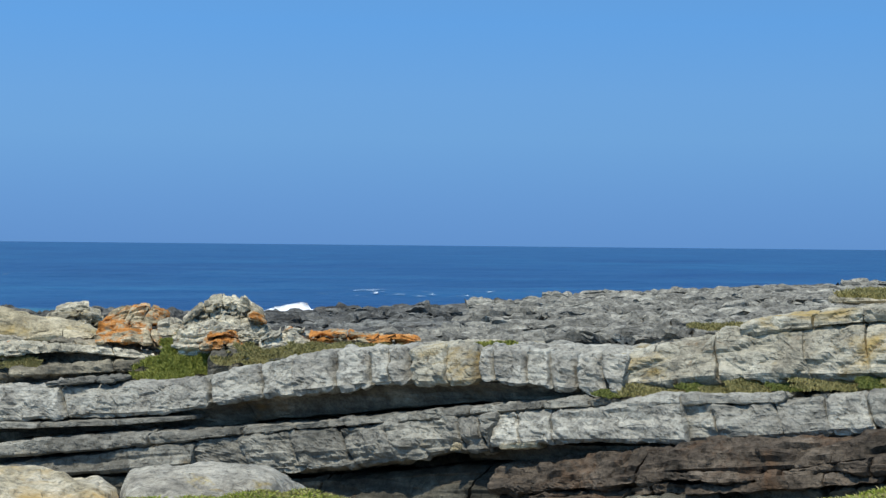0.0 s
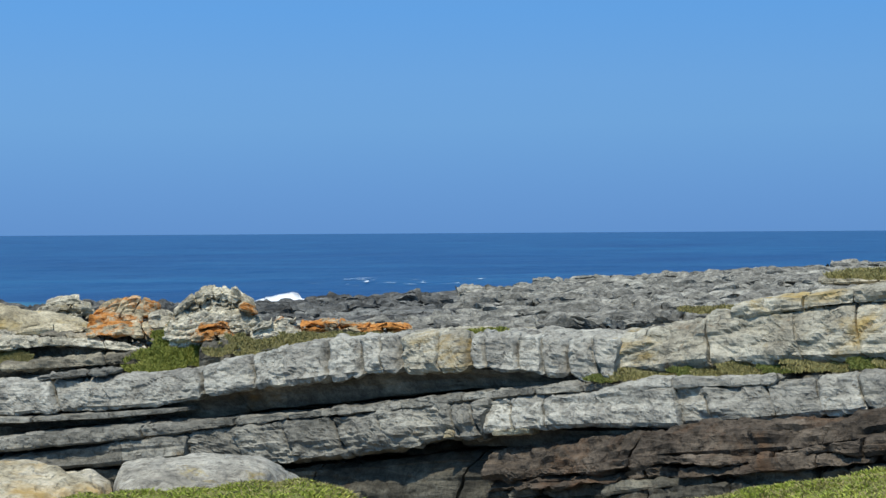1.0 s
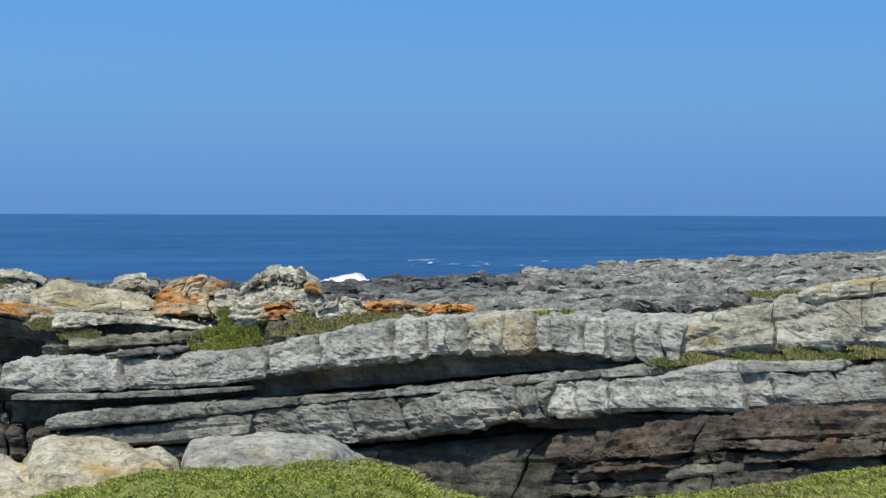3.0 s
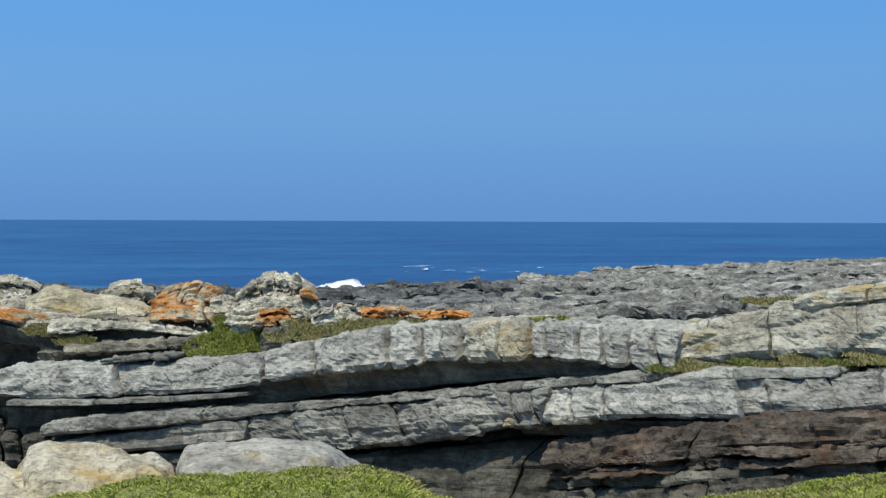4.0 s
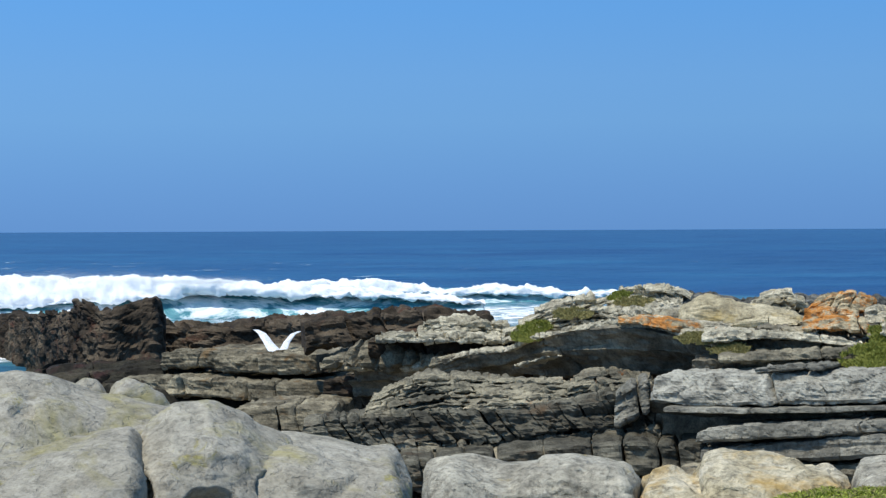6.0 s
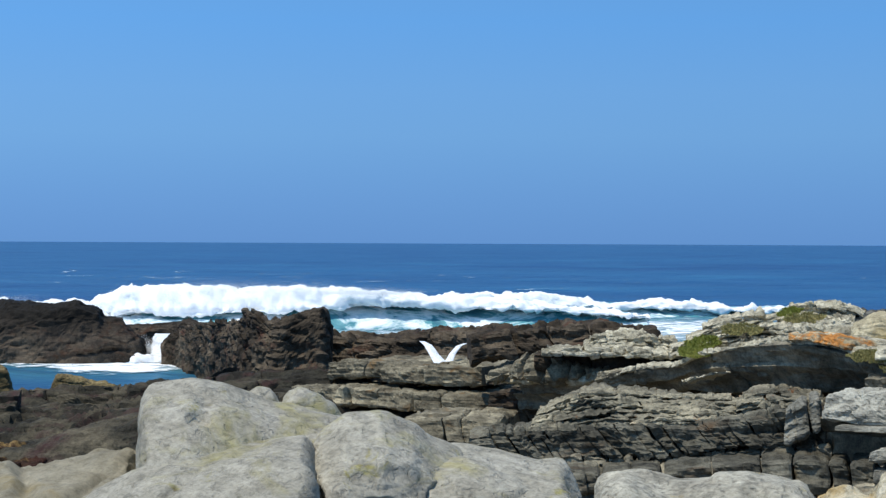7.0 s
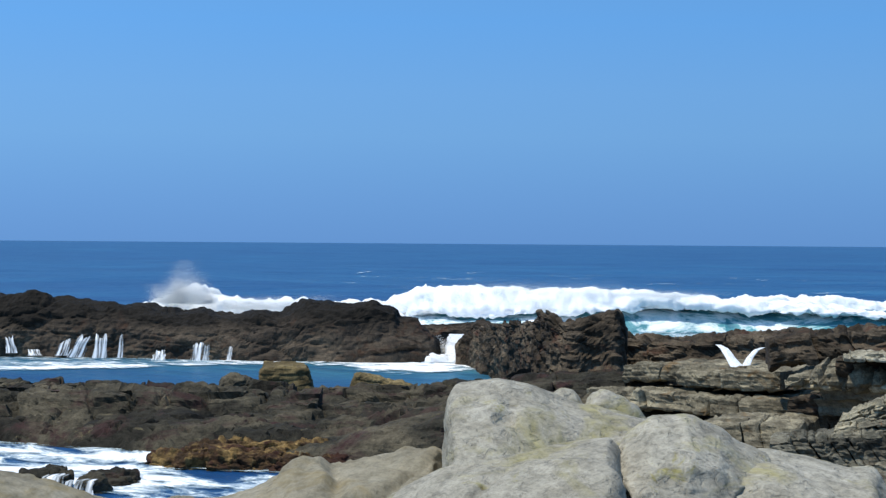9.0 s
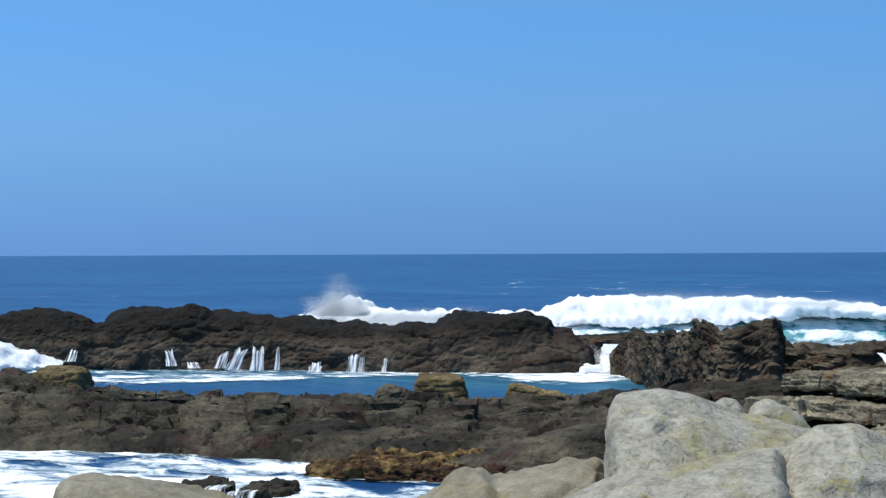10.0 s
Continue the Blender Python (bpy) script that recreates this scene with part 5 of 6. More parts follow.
bedded(PALE_L, [(-6.15, 27.33, 2.60, 0.11), (-5.89, 27.37, 2.73, 0.2), (-5.6, 27.43, 2.82, 0.29), (-5.33, 27.49, 2.79, 0.25), (-5.1, 27.53, 2.70, 0.22)], 4, white_rock, 36, back=0.10, crack=0.4, block=0.06, chip_size=0.14)
ledge("dark slab with a pale weathered edge and an orange patch", [(-5.95, 23.98, 2.36, 0.10), (-5.64, 24.05, 2.42, 0.14), (-5.16, 24.16, 2.445, 0.14), (-4.67, 24.25, 2.42, 0.13), (-4.3, 24.32, 2.36, 0.11), (-3.85, 24.39, 2.31, 0.10)], half_orange, depth=1.1, lean=0.6, under=0.3, seed=46, crack=1.2, gap=0.006, block=0.015, chip=0.04, chip_size=0.15, step=0.026)
# shade below the weathered slab, made as a set-back dark stratum
ledge("hollow below a weathered slab, filled with shade-coloured rock", [(x * 1.012, y * 1.012, z, h) for x, y, z, h in [(-5.7, 24.15, 2.30, 0.22), (-5.16, 24.24, 2.32, 0.24), (-4.67, 24.33, 2.30, 0.22), (-3.9, 24.45, 2.22, 0.16)]], shade_rock, depth=0.9, lean=-0.3, under=0.2, seed=216, crack=2.0, block=0.02, step=0.028)
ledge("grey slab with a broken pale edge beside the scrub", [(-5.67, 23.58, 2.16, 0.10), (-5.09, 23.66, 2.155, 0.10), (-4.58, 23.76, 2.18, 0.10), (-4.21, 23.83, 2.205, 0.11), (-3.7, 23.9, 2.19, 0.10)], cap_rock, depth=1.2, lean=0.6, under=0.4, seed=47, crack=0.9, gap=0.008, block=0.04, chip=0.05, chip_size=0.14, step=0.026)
# shade at the slab's foot, put into the rock colour
ledge("foot of a broken slab, coloured dark as shade", [(x * 1.012, y * 1.012, z, h) for x, y, z, h in [(-6.0, 23.62, 2.04, 0.22), (-5.09, 23.74, 2.07, 0.2), (-3.7, 23.98, 2.10, 0.2)]], shade_rock, depth=0.9, lean=-0.1, under=0.2, seed=217, crack=2.0, block=0.02, step=0.028)
for k, sp in enumerate(([(-37.0, 24.8, 0.95, 0.9), (-34.5, 25.6, 0.5, 0.8), (-32.0, 26.6, 0.42, 0.8), (-29.5, 28.2, 0.42, 0.8), (-26.5, 30.0, 0.45, 0.7)],
                        [(-33.0, 21.6, 0.8, 0.8), (-28.3, 23.6, 0.7, 0.8), (-25.5, 25.3, 0.68, 0.8), (-23.0, 26.8, 0.7, 0.8)],
                        [(-27.5, 30.9, 0.30, 0.6), (-25.0, 31.8, 0.45, 0.8), (-22.8, 32.0, 0.75, 0.9)],
                        [(-33.8, 28.6, 0.25, 0.5), (-31.0, 30.8, 0.15, 0.5), (-28.6, 32.6, 0.25, 0.5)])):
    tagged(stratum("rock_ledge", sp, shelf_rock, seed=150 + k, depth=1.5, lean=1.3, under=0.4, crack=1.2, slant=0.8, gap=0.03, block=0.12, rough=0.12, bedding=0.05, beds=5, chip=0.16, chip_size=0.5, step=0.045),
           "dark weedy bed of rock tilted out of the shelf", "rock ledge", group="sandstone ledges")
ORANGE_L = "slab covered with bright orange lichen"
SLAB_KW = dict(depth=0.7, lean=0.5, under=0.25, gap=0.008, block=0.05, rough=0.04, bedding=0.02, chip=0.05, chip_size=0.16, fine=0.022, step=0.024, inset=0.05)
ledge(ORANGE_L, [(-4.84, 25.25, 2.60, 0.12), (-4.69, 25.27, 2.76, 0.24), (-4.54, 25.3, 2.85, 0.29), (-4.32, 25.33, 2.91, 0.31), (-4.09, 25.37, 2.90, 0.28), (-3.85, 25.4, 2.80, 0.2)], orange_rock, seed=37, crack=0.35, slant=-0.6, **SLAB_KW)
ledge(ORANGE_L, [(-4.78, 25.0, 2.65, 0.13), (-4.44, 25.06, 2.72, 0.17), (-4.05, 25.14, 2.68, 0.15)], orange_rock, seed=38, crack=0.4, **SLAB_KW)
ledge("block patched with orange lichen by the scrub", [(-3.98, 25.1, 2.72, 0.24), (-3.78, 25.14, 2.79, 0.30), (-3.58, 25.18, 2.70, 0.25)], half_orange, seed=39, crack=0.3, **SLAB_KW)
ledge("long slab covered with bright orange lichen over a dark gap", [(-4.72, 24.56, 2.57, 0.15), (-4.35, 24.62, 2.60, 0.17), (-4.01, 24.68, 2.57, 0.15), (-3.85, 24.7, 2.56, 0.14)], orange_rock, seed=48, joints=[-3.99], **SLAB_KW)
# the orange slab's shadow, built as a dark-coloured ledge
ledge("ledge under an orange slab, coloured as the slab's shadow", [(x * 1.012, y * 1.012, z, h) for x, y, z, h in [(-5.35, 24.47, 2.47, 0.10), (-4.66, 24.58, 2.44, 0.13), (-3.88, 24.70, 2.44, 0.14)]], shade_rock, seed=49, crack=0.6, **SLAB_KW)
bedded("rounded heap of thin whitish beds with orange lichen at one side", [(-3.5, 24.14, 2.72, 0.16), (-3.42, 24.16, 2.85, 0.28), (-3.22, 24.19, 2.98, 0.42), (-2.96, 24.22, 3.04, 0.48), (-2.7, 24.25, 3.0, 0.44), (-2.47, 24.27, 2.91, 0.34), (-2.38, 24.28, 2.8, 0.24)], 8, white_rock, 40, shrink=0.03, back=0.03, depth=0.7, crack=0.34, slant=0.3, block=0.06, gap=0.008, chip=0.08, chip_size=0.10, fine=0.035, inset=0.03, lean=0.2, step=0.02)
ledge(ORANGE_L, [(-2.62, 24.1, 2.88, 0.10), (-2.48, 24.12, 2.90, 0.16), (-2.36, 24.14, 2.82, 0.12)], orange_rock, seed=54, split=False, **SLAB_KW)
bedded("small layered rock tinted by orange lichen", [(-3.18, 23.58, 2.56, 0.14), (-3.03, 23.61, 2.66, 0.24), (-2.81, 23.63, 2.69, 0.27), (-2.61, 23.65, 2.56, 0.15)], 3, orange_rock, 41, depth=0.5, back=0.05, crack=0.3, chip_size=0.12, step=0.022)
tagged(mound("rock", [(-3.05, 23.3, 2.28), (-3.01, 23.31, 2.39), (-2.81, 23.33, 2.42), (-2.63, 23.35, 2.41), (-2.55, 23.36, 2.32)], deep_grey_rock, base=2.1, front=0.22, back=0.4, seed=42, rough=0.04, fine=0.02, bulge=0.02, box=0.4, cap=0.12, step=0.02, chip=0.03, chip_size=0.2, soft_=False), "dark low rock with a pale top beside the scrub", "rock", group="loose rocks")
tagged(mound("rock", [(-3.65, 24.33, 2.51), (-3.54, 24.34, 2.66), (-3.31, 24.38, 2.74), (-2.94, 24.42, 2.76), (-2.57, 24.47, 2.73), (-2.34, 24.49, 2.64), (-2.23, 24.5, 2.53)], half_orange, base=2.2, front=0.4, back=0.6, seed=57, rough=0.05, fine=0.03, bulge=0.03, box=0.6, cap=0.2, step=0.022, beds=0.04, bed_rate=11, chip=0.05, chip_size=0.2, soft_=False), "low layered grey rock under a heap of thin beds", "rock", group="loose rocks")
tagged(mound("rock", [(-7.85, 28.95, 2.56), (-7.58, 29.03, 2.7), (-7.04, 29.16, 2.69), (-6.5, 29.29, 2.63), (-6.13, 29.37, 2.67), (-5.59, 29.48, 2.72), (-4.95, 29.59, 2.66), (-4.4, 29.68, 2.71), (-4.12, 29.72, 2.65), (-3.75, 29.76, 2.61), (-3.2, 29.83, 2.58), (-2.66, 29.88, 2.63), (-2.2, 29.92, 2.6)], dark_slate, base=1.9, front=0.7, back=0.9, seed=58, rough=0.06, fine=0.04, bulge=0.04, box=0.5, cap=0.3, step=0.04, beds=0.05, bed_rate=7, chip=0.09, chip_size=0.4, soft_=False), "low dark rocks along the seaward edge", "rock", group="loose rocks")
bedded("pale rock with orange lichen patches", [(-2.43, 23.47, 2.54, 0.12), (-2.21, 23.5, 2.69, 0.22), (-1.96, 23.52, 2.74, 0.27), (-1.68, 23.54, 2.67, 0.19)], 3, half_orange, 43, depth=0.6, back=0.06, crack=0.4, chip_size=0.14, step=0.024)
FLAT_L = "long flat rock tinted by orange lichen"
bedded(FLAT_L, [(-1.78, 23.24, 2.64, 0.12), (-1.52, 23.25, 2.69, 0.16), (-1.24, 23.27, 2.67, 0.13), (-0.86, 23.28, 2.60, 0.08)], 2, orange_rock, 44, depth=0.6, crack=0.4, back=0.06, chip_size=0.14, step=0.024)
bedded(FLAT_L, [(-1.0, 23.26, 2.58, 0.08), (-0.8, 23.28, 2.63, 0.12), (-0.61, 23.29, 2.66, 0.16), (-0.3, 23.3, 2.59, 0.1)], 2, orange_rock, 45, depth=0.6, crack=0.4, back=0.06, chip_size=0.14, step=0.024)
ledge("thin pale flags edging the grass", [(-0.4, 21.9, 2.62, 0.04), (0.1, 21.5, 2.66, 0.05), (0.5, 21.2, 2.68, 0.05)], white_rock, depth=0.4, lean=0.2, under=0.1, seed=218, crack=0.4, block=0.05, chip=0.02, chip_size=0.12, step=0.024)
stone("square brown block on the shelf's edge", (-29.8, 33.7), 1.32, 0.74, 0.0, block_rock, turn=38, faces=[(0.06, -0.1, 1, 1), (-1, 0, 0.12, 0.97), (1, 0, 0.16, 1), (0, -1, 0.1, 1), (0, 1, 0, 1), (0, 0, -1, 1), (1, 0, 1, 1.25), (-1, -0.3, 1, 1.3)], power=22, seed=50, rough=0.05, chip=0.05, chip_size=0.5, layers=0.03)
tagged(mound("rock", [(-28.57, 34.76, 0.08), (-28.51, 34.82, 0.39), (-28.45, 34.86, 0.57), (-28.27, 35.01, 0.57), (-27.85, 35.35, 0.39), (-27.3, 35.77, 0.21), (-26.96, 36.03, 0.02)], block_rock, base=-0.4, front=0.5, back=0.6, seed=51, rough=0.06, fine=0.03, bulge=0.03, box=0.4, cap=0.2, step=0.03, beds=0.04, bed_rate=4, soft_=False), "wedge of brown rock on the shelf's edge", "rock", group="loose rocks")
tagged(mound("rock", [(-30.4, 31.81, 0.18), (-30.27, 31.94, 0.48), (-30.05, 32.14, 0.59), (-29.83, 32.35, 0.53), (-29.59, 32.56, 0.34)], shelf_rock, base=-0.4, front=0.5, back=0.6, seed=55, rough=0.08, fine=0.03, bulge=0.03, box=0.5, cap=0.2, step=0.03, beds=0.05, bed_rate=4, soft_=False), "low dark rock beside a square block", "rock", group="loose rocks")
tagged(mound("rock_slab", [(-21.12, 23.38, 0.02), (-20.93, 23.54, 0.18), (-20.49, 23.93, 0.36), (-19.97, 24.36, 0.51), (-19.51, 24.73, 0.67), (-18.97, 25.15, 0.8), (-18.5, 25.49, 0.87), (-18.11, 25.78, 0.83), (-17.79, 25.99, 0.61)], shelf_rock, base=-0.5, front=1.3, back=1.2, seed=56, rough=0.06, fine=0.03, bulge=0.06, box=0.8, cap=0.3, step=0.03, beds=0.05, bed_rate=3, k_=0.8, soft_=False), "long dark slab sloping down to the channel", "rock", group="loose rocks")
stone("brown block on the shelf's edge", (-36.1, 26.9), 1.3, 1.02, 0.3, block_rock, turn=38, faces=[(0.06, -0.1, 1, 1), (-1, 0, 0.12, 0.97), (1, 0, 0.16, 1), (0, -1, 0.1, 1), (0, 1, 0, 1), (0, 0, -1, 1), (1, 0, 1, 1.25), (-1, -0.3, 1, 1.3)], power=22, seed=52, rough=0.06, chip=0.05)
for x, y, w, top in ((-21.9, 22.4, 1.4, 0.20), (-21.0, 22.9, 1.7, 0.26), (-20.0, 23.3, 1.5, 0.22), (-22.0, 23.5, 1.8, 0.30), (-20.7, 24.0, 1.6, 0.30)):
    stone("ochre weed-covered rock at the channel's edge", (x, y), w, top, -0.3, ochre_rock, seed=int(70 - 9 * x + y), rough=0.12, chip=0.09, chip_size=0.22, layers=0.05, deep=0.55, turn=40)
for x, y, w, top in ((-21.55, 18.95, 0.8, 0.28), (-20.85, 19.2, 0.55, 0.24), (-21.3, 20.1, 0.9, 0.14)):
    stone("dark wet rock awash in the channel", (x, y), w, top, -0.4, shelf_rock, seed=int(90 - 9 * x + y), rough=0.12, chip=0.08, chip_size=0.3, deep=0.6, turn=45)


def lawn_boulder(label, crest, mat, seed, **kw):
    return tagged(mound("boulder", crest, mat, seed=seed, **kw), label, "boulder", group="boulders by the lawn")


GREY_B = "large smooth grey boulder with yellow stains"
lawn_boulder("tall smooth grey boulder with a worn hollow and rounded top", [(-8.69, 11.73, 2.09), (-8.67, 11.74, 2.39), (-8.65, 11.76, 2.57), (-8.63, 11.78, 2.68), (-8.48, 11.89, 2.70), (-8.34, 11.99, 2.72), (-8.15, 12.11, 2.68), (-7.99, 12.22, 2.61), (-7.8, 12.34, 2.54), (-7.56, 12.49, 2.52), (-7.33, 12.62, 2.45), (-7.1, 12.74, 2.36), (-6.85, 12.86, 2.2)],
             boulder_rock, 61, base=0.8, front=1.7, back=0.8, rough=0.014, fine=0.007, bulge=0.02, facet=0.04, box=0.6, cap=0.16, dip=0.22, grooves=0.006, hollows=[(0.5, 2.50, 0.10, 0.04, 0.05)])
lawn_boulder("broad low grey boulder sloping off beneath a taller one", [(-8.4, 10.44, 1.85), (-8.22, 10.59, 1.99), (-8.09, 10.68, 2.07), (-7.95, 10.79, 2.17), (-7.77, 10.92, 2.24), (-7.44, 11.15, 2.32), (-7.17, 11.32, 2.41), (-6.98, 11.44, 2.43), (-6.9, 11.49, 2.32), (-6.87, 11.5, 2.12)],
             boulder_rock, 60, base=0.6, front=1.6, back=0.9, rough=0.014, fine=0.007, bulge=0.02, facet=0.045, box=0.65, cap=0.10, dip=0.12, grooves=0.006)
lawn_boulder("grey boulder with a deep hollow under its brow", [(-7.01, 11.48, 1.767), (-7.01, 11.55, 2.196), (-6.98, 11.64, 2.403), (-6.85, 11.8, 2.534), (-6.64, 11.98, 2.549), (-6.47, 12.15, 2.454), (-6.38, 12.27, 2.358), (-6.19, 12.42, 2.242), (-6.12, 12.48, 2.02)],
             boulder_rock, 62, base=0.8, front=1.15, back=0.8, rough=0.014, fine=0.008, bulge=0.02, facet=0.05, box=0.42, cap=0.08, step=0.016, dip=0.36, grooves=0.008, hollows=[(0.62, 1.95, 0.24, 0.13, 0.22), (1.12, 2.02, 0.11, 0.11, 0.22), (0.15, 2.0, 0.07, 0.12, 0.16)])
lawn_boulder(GREY_B, [(-6.75, 12.50, 2.15), (-6.57, 12.59, 2.25), (-6.33, 12.71, 2.25), (-6.1, 12.82, 2.19), (-5.87, 12.93, 2.15), (-5.67, 13.02, 2.15), (-5.59, 13.05, 2.08), (-5.52, 13.08, 1.86)],
             boulder_rock, 63, base=0.8, front=1.4, back=0.7, rough=0.016, fine=0.008, bulge=0.02, facet=0.05, box=0.48, cap=0.16, dip=0.10, grooves=0.008)
lawn_boulder("low sloping olive grey boulder running to the water", [(-10.9, 10.65, 1.5), (-10.47, 11.02, 1.7), (-10.22, 11.25, 1.82), (-9.98, 11.47, 1.95), (-9.72, 11.69, 2.02), (-9.36, 11.98, 2.09), (-9.06, 12.21, 2.15), (-8.98, 12.27, 2.02)],
             olive_boulder, 64, base=0.7, front=2.2, back=0.7, rough=0.04, bulge=0.04, facet=0.10, box=0.9, cap=0.35)
lawn_boulder("small rounded grey boulder behind a tall one", [(-8.57, 12.92, 2.36), (-8.49, 12.97, 2.54), (-8.41, 13.02, 2.59), (-8.31, 13.08, 2.57), (-8.22, 13.14, 2.42)], boulder_rock, 65, base=1.3, front=0.3, back=0.3, rough=0.03, bulge=0.02)
lawn_boulder("small rounded grey boulder behind a tall one", [(-8.27, 13.0, 2.36), (-8.14, 13.07, 2.57), (-8.05, 13.13, 2.60), (-7.94, 13.2, 2.57), (-7.84, 13.26, 2.5), (-7.72, 13.33, 2.34)], boulder_rock, 71, base=1.3, front=0.35, back=0.3, rough=0.04, bulge=0.02)
lawn_boulder("low pale boulder at the water's edge", [(-11.24, 8.36, 1.85), (-11.19, 8.42, 2.12), (-11.13, 8.49, 2.17), (-10.91, 8.77, 2.16), (-10.66, 9.08, 2.10), (-10.42, 9.35, 2.02), (-10.1, 9.66, 1.85)], olive_boulder, 66, base=1.0, front=0.6, back=0.5, rough=0.04, bulge=0.03)
lawn_boulder("broad grey boulder, tan at one side, with a dipped top", [(-4.82, 11.53, 1.98), (-4.80, 11.54, 2.12), (-4.76, 11.56, 2.23), (-4.63, 11.61, 2.28), (-4.44, 11.68, 2.23), (-4.27, 11.75, 2.20), (-4.06, 11.82, 2.29), (-3.89, 11.88, 2.31), (-3.57, 11.98, 2.28), (-3.49, 12.0, 2.22), (-3.45, 12.02, 2.05)],
             flat_boulder, 67, base=1.0, front=0.7, back=0.6, rough=0.02, fine=0.008, bulge=0.02, facet=0.08, box=0.42, cap=0.12, grooves=0.02, dip=0.15)
lawn_boulder("low tan boulder wedged between others", [(-3.43, 11.86, 1.97), (-3.4, 11.87, 2.14), (-3.24, 11.92, 2.18), (-3.06, 11.96, 2.19), (-2.8, 12.03, 2.2), (-2.6, 12.06, 2.1)], tan_boulder, 69, base=1.0, front=0.6, back=0.5, rough=0.02, fine=0.008, bulge=0.02, facet=0.07, box=0.45, cap=0.08, grooves=0.02, dip=0.2)
lawn_boulder("flat-topped pale tan boulder with ochre stains", [(-3.13, 12.1, 2.07), (-3.1, 12.11, 2.21), (-3.06, 12.12, 2.3), (-2.92, 12.15, 2.335), (-2.55, 12.24, 2.32), (-2.26, 12.29, 2.305), (-2.16, 12.31, 2.26), (-2.12, 12.32, 2.1)],
             tan_boulder, 68, base=1.0, front=0.75, back=0.6, rough=0.02, fine=0.008, bulge=0.02, facet=0.08, box=0.42, cap=0.10, grooves=0.02, dip=0.2)
lawn_boulder("pale grey boulder sloping down beside the lawn", [(-2.1, 12.11, 2.09), (-2.06, 12.13, 2.3), (-1.93, 12.15, 2.34), (-1.57, 12.2, 2.34), (-1.24, 12.24, 2.345), (-1.1, 12.25, 2.3), (-0.95, 12.26, 2.21), (-0.84, 12.27, 2.12), (-0.6, 12.28, 1.92)],
             flat_boulder, 70, base=1.0, front=0.7, back=0.6, rough=0.02, fine=0.008, bulge=0.02, facet=0.08, box=0.42, cap=0.10, grooves=0.02, dip=0.15)


# ---- grass and scrub ----
def blades(name, points, tall, wide, mat, seed, droop=0.45):
    """Many bent blades, one object; points: (n, 3) roots."""
    rng = np.random.default_rng(seed)
    n = len(points)
    a = rng.uniform(0, 2 * np.pi, n)
    h = tall * rng.uniform(0.35, 1.5, n)
    w = wide * rng.uniform(0.6, 1.3, n)
    bend = rng.normal(0, droop, (n, 2)) * h[:, None]
    dx, dy = np.cos(a) * w, np.sin(a) * w
    z0 = np.zeros(n)
    base = np.asarray(points)
    v = np.stack([base + np.stack([-dx, -dy, z0 - 0.01], 1), base + np.stack([dx, dy, z0 - 0.01], 1),
                  base + np.stack([dx * 0.8 + bend[:, 0], dy * 0.8 + bend[:, 1], h * 0.7], 1),
                  base + np.stack([-dx * 0.4 + bend[:, 0] * 1.6, -dy * 0.4 + bend[:, 1] * 1.6, h], 1)], 1).reshape(-1, 3)
    f = np.arange(4 * n).reshape(-1, 4)
    return tagged(placed(name, v, f, mat, False), kind="stuff")


LAWN_X = [-9, -4.8, -4.62, -4.45, -4.25, -3.2, -2.8, -2.5, -2.1, -1.5, -1.1, -0.8, -0.55, -0.35, -0.15, 0.6, 1.4, 1.93, 2.5, 2.9, 4.5]
LAWN_Z = [1.9, 1.93, 2.05, 2.04, 1.92, 2.01, 2.11, 2.18, 2.25, 2.25, 2.29, 2.30, 2.22, 2.13, 2.09, 2.05, 2.05, 2.11, 2.21, 2.29, 2.45]


def lawn_top(X, Y):
    d, az = polar(X, Y)
    lim = np.interp(az, [-40, -14, -7.5, -3, 0, 3, 10, 13.5, 16.7, 20, 30, 60], [12.4, 12.3, 12.2, 11.4, 11.2, 11.5, 11.5, 11.4, 11.3, 11.4, 10, 9])
    z = 2.1 + (np.interp(X, LAWN_X, LAWN_Z) - 2.1) * smooth(9.4, 11.2, d) + 0.05 * (fbm(X * 2.5, Y * 2.5, 0 * X, 3, 71) - 0.5)
    return z - 0.8 * smooth(lim, lim + 0.9, d)


tagged(field("lawn", -9, 9, -6, 13.6, 0.1, lawn_top, soil), "grassy bank sloping off towards the rocks", "lawn", kind="structure")
rng = np.random.default_rng(5)
gxy = np.stack([rng.uniform(-5.2, 4.0, 420000), rng.uniform(9.9, 12.4, 420000)], 1)
gz = lawn_top(gxy[:, 0], gxy[:, 1]) + 0.022 * smooth(0.35, 0.7, fbm(gxy[:, 0] * 9, gxy[:, 1] * 9, 0 * gxy[:, 0], 2, 73)) - 0.01
tagged(blades("grass", np.column_stack([gxy, gz])[gz > 1.75], 0.013, 0.0045, lawn_green, 1, 0.7), "bright green short grass on the bank", "grass")


dry = rng.random(len(gz)) < 0.16 + 0.4 * smooth(0.5, 0.65, fbm(gxy[:, 0] * 1.3, gxy[:, 1] * 1.3, 0 * gz, 3, 72))
tagged(blades("grass", np.column_stack([gxy, gz + 0.004])[dry & (gz > 1.75)], 0.015, 0.0045, dry_green, 2, 0.7), "dry yellowed grass among the green", "grass")


